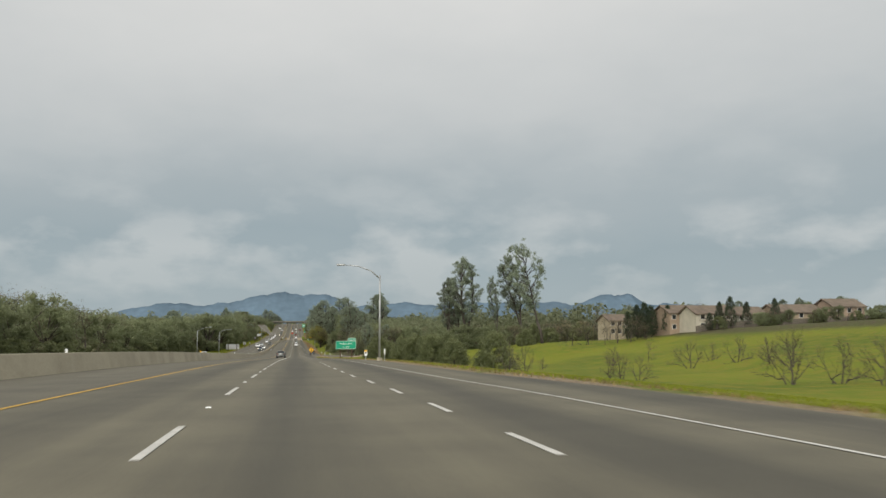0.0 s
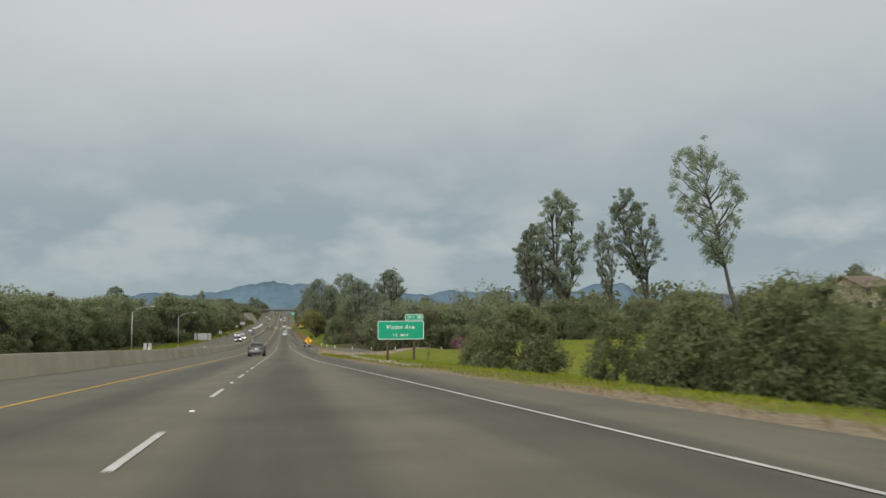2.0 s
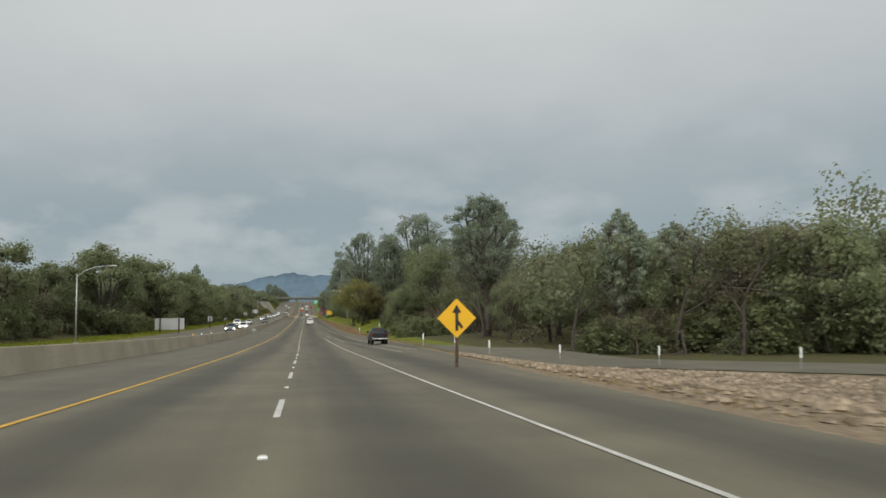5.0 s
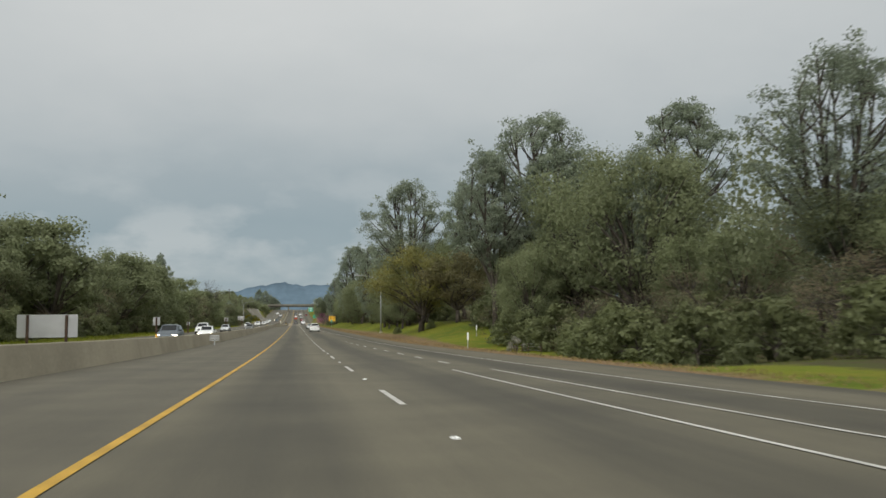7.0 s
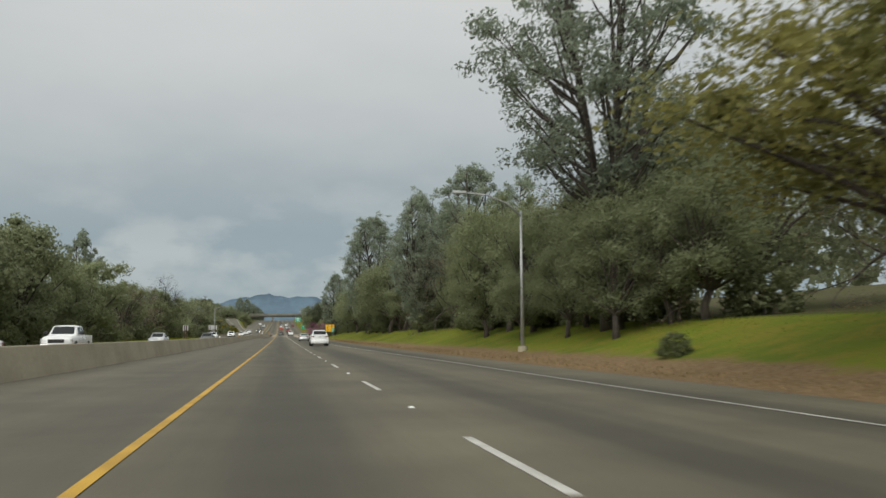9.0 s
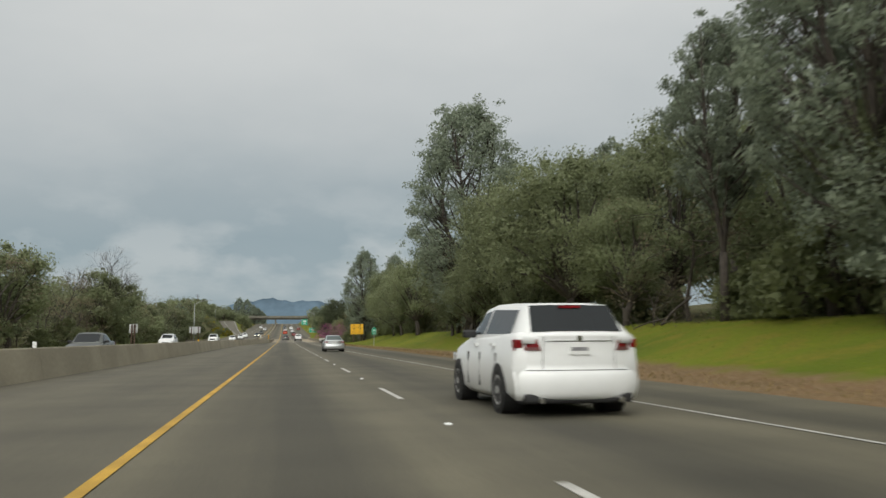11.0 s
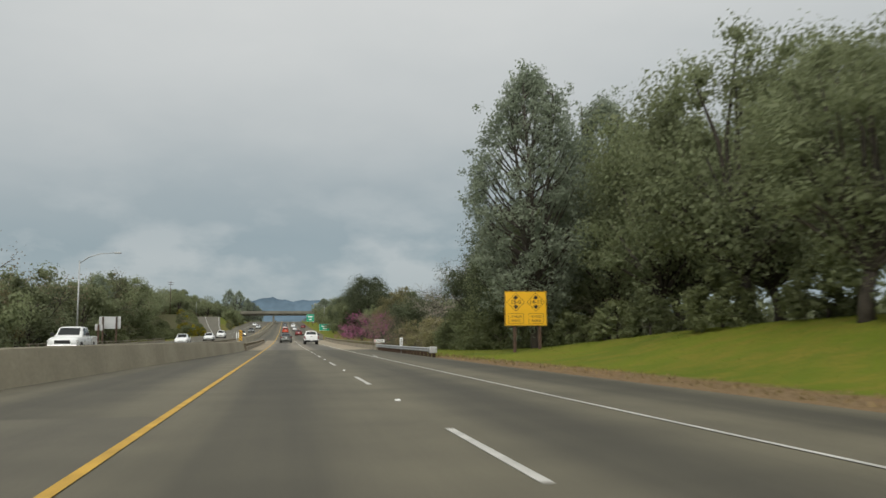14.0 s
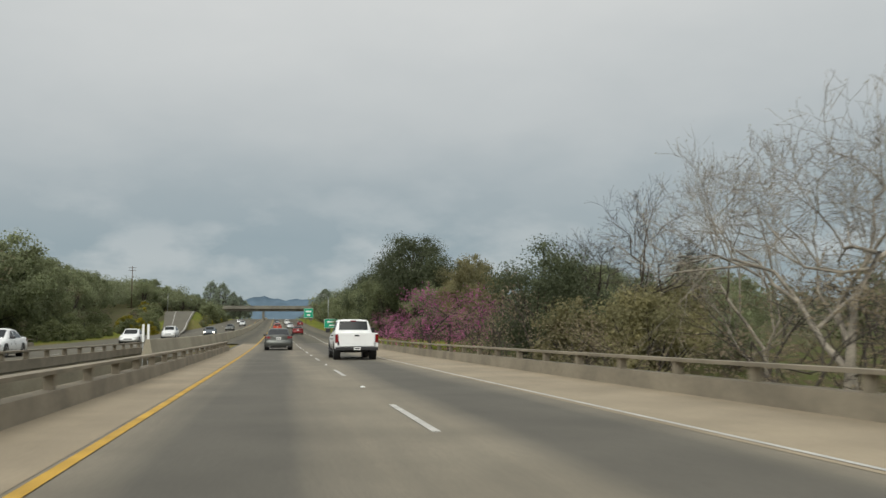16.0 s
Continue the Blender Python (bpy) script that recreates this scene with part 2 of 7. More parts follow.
M_REDBUD = leaf("redbud_blossom", (0.52, 0.17, 0.34), (0.36, 0.12, 0.23))
M_WHITE_BLOSSOM = leaf("white_blossom", (0.50, 0.48, 0.42), (0.18, 0.19, 0.12))
M_PALE_BUD = leaf("pale_buds", (0.40, 0.36, 0.25), (0.28, 0.26, 0.17))
M_BARK = material("dark_bark", (0.075, 0.062, 0.05), rough=0.9, scale=3, amount=0.4, grain=25, grain_amount=0.3, bump=0.4)
M_BARK_PALE = material("pale_bark", (0.31, 0.275, 0.22), rough=0.85, scale=2, amount=0.5, grain=18, grain_amount=0.2, bump=0.3)
M_CONCRETE = material("weathered_concrete", (0.35, 0.315, 0.232), rough=0.85, scale=0.35, amount=0.22, grain=9, grain_amount=0.12, bump=0.2)
# overpass concrete: darker copy of the above, with its shade put into the colour
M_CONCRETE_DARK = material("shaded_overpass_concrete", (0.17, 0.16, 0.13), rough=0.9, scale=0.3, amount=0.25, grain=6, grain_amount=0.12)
M_CONCRETE_PALE = material("bridge_concrete", (0.27, 0.235, 0.175), rough=0.85, scale=0.8, amount=0.3, grain=12, grain_amount=0.12, bump=0.2)
M_STEEL = material("galvanised_steel", (0.42, 0.43, 0.43), rough=0.5, metal=0.55, scale=2, amount=0.2, grain=30, grain_amount=0.08)
M_YELLOW = material("yellow_road_paint", (0.52, 0.31, 0.03), rough=0.7, scale=1.2, amount=0.3, grain=40, grain_amount=0.2)
M_WHITE = material("white_road_paint", (0.50, 0.49, 0.455), rough=0.7, scale=1.5, amount=0.25, grain=40, grain_amount=0.2)
M_SIGN_GREEN = material("green_sign_sheeting", (0.0, 0.30, 0.17), rough=0.45, scale=1, amount=0.08, grain_amount=0.03)
M_SIGN_YELLOW = material("yellow_sign_sheeting", (0.78, 0.43, 0.01), rough=0.45, scale=1, amount=0.08, grain_amount=0.03)
M_SIGN_WHITE = material("white_sign_sheeting", (0.75, 0.76, 0.75), rough=0.45, scale=1, amount=0.06, grain_amount=0.03)
M_SIGN_BLACK = material("black_sign_print", (0.012, 0.012, 0.012), rough=0.5, scale=1, amount=0.1, grain_amount=0.03)
M_SIGN_BACK = material("bare_aluminium_sign_back", (0.50, 0.51, 0.52), rough=0.45, metal=0.3, scale=0.7, amount=0.12, grain_amount=0.03)
M_WOODPOST = material("brown_timber_post", (0.085, 0.05, 0.032), rough=0.85, scale=3, amount=0.4, grain=20, grain_amount=0.2)
# far ridges: the blue of distant haze is put into their base colour
M_RIDGE = material("haze_blue_mountain", (0.115, 0.165, 0.215), rough=1.0, spec=0.0, scale=0.004, amount=0.18, grain=0.03, grain_amount=0.12)
M_FARWOOD = leaf("distant_wood", (0.205, 0.226, 0.130), (0.168, 0.188, 0.105))

# asphalt: fine aggregate, wheel paths and oil streaks that follow the lanes
M_ASPHALT = bpy.data.materials.new("worn_asphalt")
M_ASPHALT.use_nodes = True


def build_asphalt(m, base, dark, lane, offset, streak):
    nt = m.node_tree
    bsdf = nt.nodes["Principled BSDF"]
    bsdf.inputs["Roughness"].default_value = 0.82
    tc = nt.nodes.new("ShaderNodeTexCoord")
    sp = nt.nodes.new("ShaderNodeSeparateXYZ")
    nt.links.new(tc.outputs["Object"], sp.inputs[0])
    wob = nt.nodes.new("ShaderNodeTexNoise")
    wob.inputs["Scale"].default_value, wob.inputs["Detail"].default_value = 0.06, 2
    nt.links.new(tc.outputs["Object"], wob.inputs["Vector"])
    sx = nt.nodes.new("ShaderNodeMath")
    sx.operation = "MULTIPLY_ADD"
    sx.inputs[1].default_value = 0.7
    nt.links.new(wob.outputs["Fac"], sx.inputs[0])
    nt.links.new(sp.outputs["X"], sx.inputs[2])
    ph = nt.nodes.new("ShaderNodeMath")
    ph.operation = "MULTIPLY_ADD"
    ph.inputs[1].default_value = 2 * math.pi / lane
    ph.inputs[2].default_value = offset
    nt.links.new(sx.outputs[0], ph.inputs[0])
    co = nt.nodes.new("ShaderNodeMath")
    co.operation = "COSINE"
    nt.links.new(ph.outputs[0], co.inputs[0])
    st = nt.nodes.new("ShaderNodeMapRange")
    st.inputs["From Min"].default_value, st.inputs["From Max"].default_value = -0.6, 1.0
    st.inputs["To Min"].default_value, st.inputs["To Max"].default_value = 0.0, 1.0
    nt.links.new(co.outputs[0], st.inputs["Value"])
    # stretched stains along the road
    mp = nt.nodes.new("ShaderNodeMapping")
    mp.inputs["Scale"].default_value = (1.3, 0.035, 1.0)
    nt.links.new(tc.outputs["Object"], mp.inputs["Vector"])
    sn = nt.nodes.new("ShaderNodeTexNoise")
    sn.inputs["Scale"].default_value, sn.inputs["Detail"].default_value = 1.0, 6
    nt.links.new(mp.outputs[0], sn.inputs["Vector"])
    ad = nt.nodes.new("ShaderNodeMath")
    ad.operation = "MULTIPLY_ADD"
    ad.inputs[1].default_value = streak
    nt.links.new(st.outputs[0], ad.inputs[0])
    sc = nt.nodes.new("ShaderNodeMapRange")
    sc.inputs["From Min"].default_value, sc.inputs["From Max"].default_value = 0.3, 0.7
    sc.inputs["To Min"].default_value, sc.inputs["To Max"].default_value = 0.0, 0.55
    nt.links.new(sn.outputs["Fac"], sc.inputs["Value"])
    nt.links.new(sc.outputs[0], ad.inputs[2])
    mix = nt.nodes.new("ShaderNodeMix")
    mix.data_type = "RGBA"
    mix.inputs["A"].default_value = (*base, 1)
    mix.inputs["B"].default_value = (*dark, 1)
    nt.links.new(ad.outputs[0], mix.inputs["Factor"])
    gr = nt.nodes.new("ShaderNodeTexNoise")
    gr.inputs["Scale"].default_value, gr.inputs["Detail"].default_value = 45, 4
    nt.links.new(tc.outputs["Object"], gr.inputs["Vector"])
    patch = nt.nodes.new("ShaderNodeTexNoise")
    patch.inputs["Scale"].default_value, patch.inputs["Detail"].default_value = 0.5, 5
    nt.links.new(tc.outputs["Object"], patch.inputs["Vector"])
    s1 = nt.nodes.new("ShaderNodeMath")
    s1.operation = "MULTIPLY"
    nt.links.new(gr.outputs["Fac"], s1.inputs[0])
    nt.links.new(patch.outputs["Fac"], s1.inputs[1])
    mr = nt.nodes.new("ShaderNodeMapRange")
    mr.inputs["From Min"].default_value, mr.inputs["From Max"].default_value = 0.1, 0.4
    mr.inputs["To Min"].default_value, mr.inputs["To Max"].default_value = 0.74, 1.26
    nt.links.new(s1.outputs[0], mr.inputs["Value"])
    vm = nt.nodes.new("ShaderNodeVectorMath")
    vm.operation = "SCALE"
    nt.links.new(mix.outputs["Result"], vm.inputs[0])
    nt.links.new(mr.outputs[0], vm.inputs["Scale"])
    nt.links.new(vm.outputs[0], bsdf.inputs["Base Color"])
    b = nt.nodes.new("ShaderNodeBump")
    b.inputs["Strength"].default_value, b.inputs["Distance"].default_value = 0.25, 0.01
    nt.links.new(gr.outputs["Fac"], b.inputs["Height"])
    nt.links.new(b.outputs[0], bsdf.inputs["Normal"])


build_asphalt(M_ASPHALT, (0.122, 0.110, 0.073), (0.054, 0.049, 0.034), 3.55, math.pi, 0.68)
M_SHOULDER = bpy.data.materials.new("grey_shoulder_asphalt")
M_SHOULDER.use_nodes = True
build_asphalt(M_SHOULDER, (0.109, 0.099, 0.068), (0.065, 0.059, 0.043), 7.0, 0.6, 0.25)
M_DECK = bpy.data.materials.new("bridge_deck_concrete")
M_DECK.use_nodes = True
build_asphalt(M_DECK, (0.215, 0.188, 0.138), (0.090, 0.083, 0.066), 3.55, math.pi, 0.95)
M_APRON = bpy.data.materials.new("pale_bridge_shoulder")
M_APRON.use_nodes = True
build_asphalt(M_APRON, (0.295, 0.245, 0.168), (0.225, 0.185, 0.128), 9.0, 0.0, 0.2)

# the land: grass, bare soil, leaf litter and gravel, by soil weights in the mesh
M_LAND = bpy.data.materials.new("grass_soil_and_gravel")
M_LAND.use_nodes = True


def build_land(m):
    nt = m.node_tree
    bsdf = nt.nodes["Principled BSDF"]
    bsdf.inputs["Roughness"].default_value = 0.95
    bsdf.inputs["Specular IOR Level"].default_value = 0.15
    tc = nt.nodes.new("ShaderNodeTexCoord")
    at = nt.nodes.new("ShaderNodeAttribute")
    at.attribute_name = "soil"
    sp = nt.nodes.new("ShaderNodeSeparateColor")
    nt.links.new(at.outputs["Color"], sp.inputs[0])

    def noise_tex(scale, detail=5):
        n = nt.nodes.new("ShaderNodeTexNoise")
        n.inputs["Scale"].default_value, n.inputs["Detail"].default_value = scale, detail
        nt.links.new(tc.outputs["Object"], n.inputs["Vector"])
        return n.outputs["Fac"]

    def blend(fac, a, b):
        x = nt.nodes.new("ShaderNodeMix")
        x.data_type = "RGBA"
        for s, v in (("A", a), ("B", b)):
            if isinstance(v, tuple):
                x.inputs[s].default_value = (*v, 1)
            else:
                nt.links.new(v, x.inputs[s])
        nt.links.new(fac, x.inputs["Factor"])
        return x.outputs["Result"]

    def contrast(s, lo=0.4, hi=0.6):
        mr = nt.nodes.new("ShaderNodeMapRange")
        mr.inputs["From Min"].default_value, mr.inputs["From Max"].default_value = lo, hi
        nt.links.new(s, mr.inputs["Value"])
        return mr.outputs[0]

    def ragged(weight, n):
        a = nt.nodes.new("ShaderNodeMath")
        a.operation = "ADD"
        nt.links.new(weight, a.inputs[0])
        nt.links.new(n, a.inputs[1])
        return contrast(a.outputs[0], 0.78, 1.22)

    mid, fine, large = noise_tex(0.9), noise_tex(9.0), noise_tex(0.07)
    grass = blend(contrast(large, 0.42, 0.6), (0.152, 0.180, 0.015), (0.084, 0.120, 0.012))
    grass = blend(contrast(mid, 0.42, 0.72), grass, (0.195, 0.168, 0.026))
    grass = blend(contrast(fine, 0.45, 0.8), grass, (0.092, 0.115, 0.016))
    soil = blend(contrast(mid), (0.172, 0.105, 0.052), (0.13, 0.09, 0.046))
    soil = blend(contrast(fine), soil, (0.22, 0.155, 0.088))
    litter = blend(contrast(mid), (0.075, 0.06, 0.035), (0.07, 0.08, 0.025))
    gravel = blend(contrast(fine), (0.25, 0.20, 0.135), (0.15, 0.115, 0.08))
    c = blend(ragged(sp.outputs["Green"], mid), grass, litter)
    c = blend(ragged(sp.outputs["Red"], mid), c, soil)
    c = blend(ragged(sp.outputs["Blue"], mid), c, gravel)
    nt.links.new(c, bsdf.inputs["Base Color"])
    b = nt.nodes.new("ShaderNodeBump")
    b.inputs["Strength"].default_value, b.inputs["Distance"].default_value = 0.6, 0.12
    nt.links.new(fine, b.inputs["Height"])
    nt.links.new(b.outputs[0], bsdf.inputs["Normal"])


build_land(M_LAND)


# ---------- mesh helpers ----------
def mesh_of(name, verts, faces, mat, smooth=False):
    me = bpy.data.meshes.new(name)
    me.from_pydata([tuple(map(float, v)) for v in verts], [], faces)
    if mat:
        me.materials.append(mat)
    if smooth:
        me.polygons.foreach_set("use_smooth", [True] * len(me.polygons))
    me.update()
    return me


def part(name, me, parent=None, label="", m=None):
    """One mesh object under a thing or a part."""
    ob = new(name, me)
    if parent is not None:
        ob.parent = parent
    if m is not None:
        ob.matrix_basis = m
    if label:
        ob["label"] = label
    return ob


def thing(name, label, category, m=None, group="", kind=""):
    ob = new(name)
    ob.empty_display_size = 0.3
    if m is not None:
        ob.matrix_basis = m
    return tagged(ob, label, category, group, kind)


class Shape:
    """Collects boxes, tubes and prisms into one mesh."""

    def __init__(self):
        self.v, self.f = [], []

    def add(self, verts, faces):
        o = len(self.v)
        self.v += [tuple(v) for v in verts]
        self.f += [tuple(i + o for i in f) for f in faces]
        return self

    def box(self, x0, x1, y0, y1, z0, z1, bevel=0.0):
        if bevel <= 0:
            return self.add([(x0, y0, z0), (x1, y0, z0), (x1, y1, z0), (x0, y1, z0), (x0, y0, z1), (x1, y0, z1), (x1, y1, z1), (x0, y1, z1)],
                            [(3, 2, 1, 0), (4, 5, 6, 7), (0, 1, 5, 4), (1, 2, 6, 5), (2, 3, 7, 6), (3, 0, 4, 7)])
        bm = bmesh.new()
        bmesh.ops.create_cube(bm, size=1.0)
        for v in bm.verts:
            v.co = Vector(((x0 + x1) / 2 + v.co.x * (x1 - x0), (y0 + y1) / 2 + v.co.y * (y1 - y0), (z0 + z1) / 2 + v.co.z * (z1 - z0)))
        bmesh.ops.bevel(bm, geom=bm.edges[:], offset=bevel, segments=2, affect="EDGES", profile=0.5)
        bm.verts.index_update()
        self.add([v.co[:] for v in bm.verts], [[v.index for v in f.verts] for f in bm.faces])
        bm.free()
        return self

    def tube(self, pts, radii, sides=8, caps=True):
        pts = [Vector(p) for p in pts]
        o = len(self.v)
        for i, p in enumerate(pts):
            d = (pts[min(i + 1, len(pts) - 1)] - pts[max(i - 1, 0)]).normalized()
            a = d.orthogonal().normalized() if abs(d.z) > 0.9 else d.cross(Vector((0, 0, 1))).normalized()
            b = d.cross(a)
            r = radii[i] if hasattr(radii, "__len__") else radii
            for k in range(sides):
                t = 2 * math.pi * k / sides
                self.v.append(tuple(p + a * (r * math.cos(t)) + b * (r * math.sin(t))))
        for i in range(len(pts) - 1):
            for k in range(sides):
                k2 = (k + 1) % sides
                self.f.append((o + i * sides + k, o + i * sides + k2, o + (i + 1) * sides + k2, o + (i + 1) * sides + k))
        if caps:
            self.f.append(tuple(o + k for k in reversed(range(sides))))
            self.f.append(tuple(o + (len(pts) - 1) * sides + k for k in range(sides)))
        return self

    def prism(self, outline, y0, y1):
        """An outline in x and z, drawn out along y."""
        n = len(outline)
        o = len(self.v)
        self.v += [(x, y0, z) for x, z in outline] + [(x, y1, z) for x, z in outline]
        self.f += [tuple(o + i for i in range(n)), tuple(o + n + i for i in reversed(range(n)))]
        for i in range(n):
            j = (i + 1) % n
            self.f.append((o + i, o + n + i, o + n + j, o + j))
        return self

    def sweep(self, outline, path):
        """An outline in (across, up) carried along a path of (x, y, z), which runs roughly along y."""
        n = len(outline)
        o = len(self.v)
        for x, y, z in path:
            self.v += [(x + a, y, z + b) for a, b in outline]
        for i in range(len(path) - 1):
            for k in range(n):
                k2 = (k + 1) % n
                self.f.append((o + i * n + k, o + i * n + k2, o + (i + 1) * n + k2, o + (i + 1) * n + k))
        self.f += [tuple(o + k for k in range(n)), tuple(o + (len(path) - 1) * n + k for k in reversed(range(n)))]
        return self

    def mesh(self, name, mat, smooth=False):
        return mesh_of(name, self.v, self.f, mat, smooth)


def strip_mesh(name, left, right, y0, y1, step, lift, mat, cols=1, base=None):
    """A ribbon that follows the road between two lines."""
    base = base or (lambda x, y: prof(y))
    n = max(2, int((y1 - y0) / step) + 1)
    ys = np.linspace(y0, y1, n)
    v, f = [], []
    for y in ys:
        a, b = float(left(y)), float(right(y))
        for k in range(cols + 1):
            x = a + (b - a) * k / cols
            v.append((x, y, float(base(x, y)) + lift))
    w = cols + 1
    for i in range(n - 1):
        for k in range(cols):
            f.append((i * w + k, i * w + k + 1, (i + 1) * w + k + 1, (i + 1) * w + k))
    return mesh_of(name, v, f, mat)


const = lambda c: (lambda y: c)

# ---------- the land ----------
gx = np.unique(np.concatenate([np.linspace(-4500, -600, 14), np.linspace(-600, -120, 13), np.arange(-120, -56, 8), np.arange(-56, 8, 2.5), np.arange(8, 32, 1.0), np.arange(32, 120, 5),
                               np.linspace(120, 600, 13), np.linspace(600, 4500, 14)]))
gy = np.unique(np.concatenate([np.linspace(-900, -60, 12), np.arange(-60, 720, 3.0), np.arange(720, 1150, 8), np.linspace(1150, 4900, 30)]))
GX, GY = np.meshgrid(gx, gy)
GZ = ground_z(GX, GY)
nx = len(gx)
land_faces = [(j * nx + i, j * nx + i + 1, (j + 1) * nx + i + 1, (j + 1) * nx + i) for j in range(len(gy) - 1) for i in range(nx - 1)]
land_mesh = mesh_of("ground", np.stack([GX.ravel(), GY.ravel(), GZ.ravel()], 1), land_faces, M_LAND, smooth=True)
soil_attr = land_mesh.color_attributes.new("soil", "FLOAT_COLOR", "POINT")
edge = ROAD_RIGHT(GY)
dirt_w = np.interp(GY, [0, 140, 157, 178, 240, 285, 310, 350, 420, 500, 560, 570, 576], [1.5, 1.2, 0.8, 0.8, 1.4, 1.6, 3.4, 4.4, 4.2, 3.3, 2.7, 2.2, 0.4])
dirt = sstep(edge + dirt_w, edge + dirt_w * 0.45, GX) * np.where(GX > 5, 1, 0)
pale = dirt * sstep(286, 270, GY)
dirt = dirt * sstep(270, 286, GY)
dirt = np.maximum(dirt, 0.5 * sstep(-24, -20, GX) * np.where(GX < 0, 1, 0))
tree_edge = np.where(GY < 175, 66.0, np.where(GY < 300, 16.0, 18.5))
litter = sstep(tree_edge - 1, tree_edge + 2, GX) * np.where(GY > 195, 1, 0) + sstep(-25, -28, GX)
litter = np.clip(litter + sstep(1150, 1300, GY) + sstep(64, 72, GX), 0, 1)
gravel = sstep(163.5, 166, GY) * sstep(240, 230, GY) * sstep(np.where(GY < 178, 10.6, 9.6), np.where(GY < 178, 11.2, 10.0), GX) * sstep(0.8, -0.8, GX - np.interp(GY, [163, 164.5, 174.4, 178, 190, 205, 216, 230, 240], [10.6, 13, 20.8, 23, 27, 27, 24, 17, 13]))
gravel = np.maximum(gravel, pale)
litter = np.maximum(litter, sstep(600, 606, GY) * sstep(684, 676, GY) * sstep(8, 11, GX) * 0.75)
soil_attr.data.foreach_set("color", np.stack([dirt, litter, gravel, np.ones_like(dirt)], -1).ravel().astype(np.float32))
tagged(new("ground", land_mesh), "spring-green grass with bare soil and leaf litter", "ground", kind="structure")

# ---------- carriageways ----------
road = tagged(new("road", strip_mesh("road", lambda y: np.maximum(BARRIER_X(y), -5.3) - 0.3, ROAD_RIGHT, -400, BRIDGE0, 4, 0.0, M_ASPHALT, cols=4)),
              "worn grey asphalt freeway with darker lane centres", "road", kind="structure")
bridge = tagged(new("bridge_deck", strip_mesh("bridge_deck", const(-1.7), const(9.2), BRIDGE0, BRIDGE1, 4, 0.0, M_DECK, cols=4)), "pale concrete bridge deck worn dark in the lanes", "bridge", kind="structure")
road_far = tagged(new("road", strip_mesh("road_far", const(-3.5), ROAD_RIGHT, BRIDGE1, 1500, 6, 0.0, M_ASPHALT, cols=4)), "worn asphalt freeway rising to the overpass", "road", kind="structure")
OPP_L, OPP_R = along([(-400, -18.8), (600, -18.8), (720, -19.5), (1500, -19.5)]), along([(-400, -6.0), (520, -6.0), (600, -6.4), (690, -6.0), (1500, -5.5)])
opp = tagged(new("road", strip_mesh("road_opposite", OPP_L, OPP_R, -400, 1500, 5, 0.0, M_SHOULDER, cols=4)), "grey asphalt carriageway of the oncoming traffic", "road", kind="structure")
part("shoulder", strip_mesh("shoulder", const(-5.1), const(-0.02), -400, 540, 4, 0.004, M_SHOULDER, cols=2), road, "darker grey inner shoulder asphalt")
part("apron", strip_mesh("apron", const(-1.4), const(-0.12), BRIDGE0 + 0.2, BRIDGE1, 4, 0.004, M_APRON), bridge, "pale tan concrete shoulder")
part("apron", strip_mesh("apron", const(6.34), const(9.05), BRIDGE0 + 0.2, BRIDGE1, 4, 0.004, M_APRON), bridge, "pale tan concrete shoulder")

# the on-ramp
RAMP = [(115, 216), (80, 211), (55, 208), (40, 209), (28, 217), (19, 230), (13, 246), (10.6, 258)]


def ribbon(path, width, lift, name, mat):
    v, f = [], []
    pts = [Vector((x, y, 0)) for x, y in path]
    fine_pts = []
    for i in range(len(pts) - 1):
        for k in range(5):
            fine_pts.append(pts[i].lerp(pts[i + 1], k / 5))
    fine_pts.append(pts[-1])
    for i, p in enumerate(fine_pts):
        d = (fine_pts[min(i + 1, len(fine_pts) - 1)] - fine_pts[max(i - 1, 0)]).normalized()
        s = Vector((d.y, -d.x, 0))
        zc = max(gz(p.x, p.y), gz(*(p + s * width / 2).xy), gz(*(p - s * width / 2).xy))
        for w in (-width / 2, width / 2):
            q = p + s * w
            v.append((q.x, q.y, zc + lift))
    for i in range(len(fine_pts) - 1):
        f.append((2 * i, 2 * i + 1, 2 * i + 3, 2 * i + 2))
    return mesh_of(name, v, f, mat)


tagged(new("ramp", ribbon(RAMP, 6.5, 0.03, "ramp", M_SHOULDER)), "grey asphalt on-ramp joining beside gravel", "road", kind="structure")


def slip_strip(name, left, right, y0, y1, lift, mat):
    ys_ = np.linspace(y0, y1, 46)
    v = [(float(e(y)), float(y), float(prof(y)) + float(SLIP_RISE(y)) + lift) for y in ys_ for e in (left, right)]
    return mesh_of(name, v, [(2 * i, 2 * i + 1, 2 * i + 3, 2 * i + 2) for i in range(len(ys_) - 1)], mat)


slip = tagged(new("ramp", slip_strip("ramp_left", SLIP_L, SLIP_R, 738, 944, 0.03, M_SHOULDER)), "grey asphalt slip road climbing to the overpass", "road", kind="structure")
for share, wide in ((0.36, 0.16), (0.93, 0.16)):
    part("edge_line", slip_strip("edge_line", lambda y: SLIP_L(y) + (SLIP_R(y) - SLIP_L(y)) * share - wide / 2, lambda y: SLIP_L(y) + (SLIP_R(y) - SLIP_L(y)) * share + wide / 2, 758, 944, 0.045, M_WHITE), slip)

# ---------- markings ----------
def line_part(parent, x, y0, y1, mat, width=0.08, label=""):
    fx = x if callable(x) else const(x)
    return part("edge_line", strip_mesh("edge_line", lambda y: fx(y) - width / 2, lambda y: fx(y) + width / 2, y0, y1, 4, 0.009, mat), parent, label)


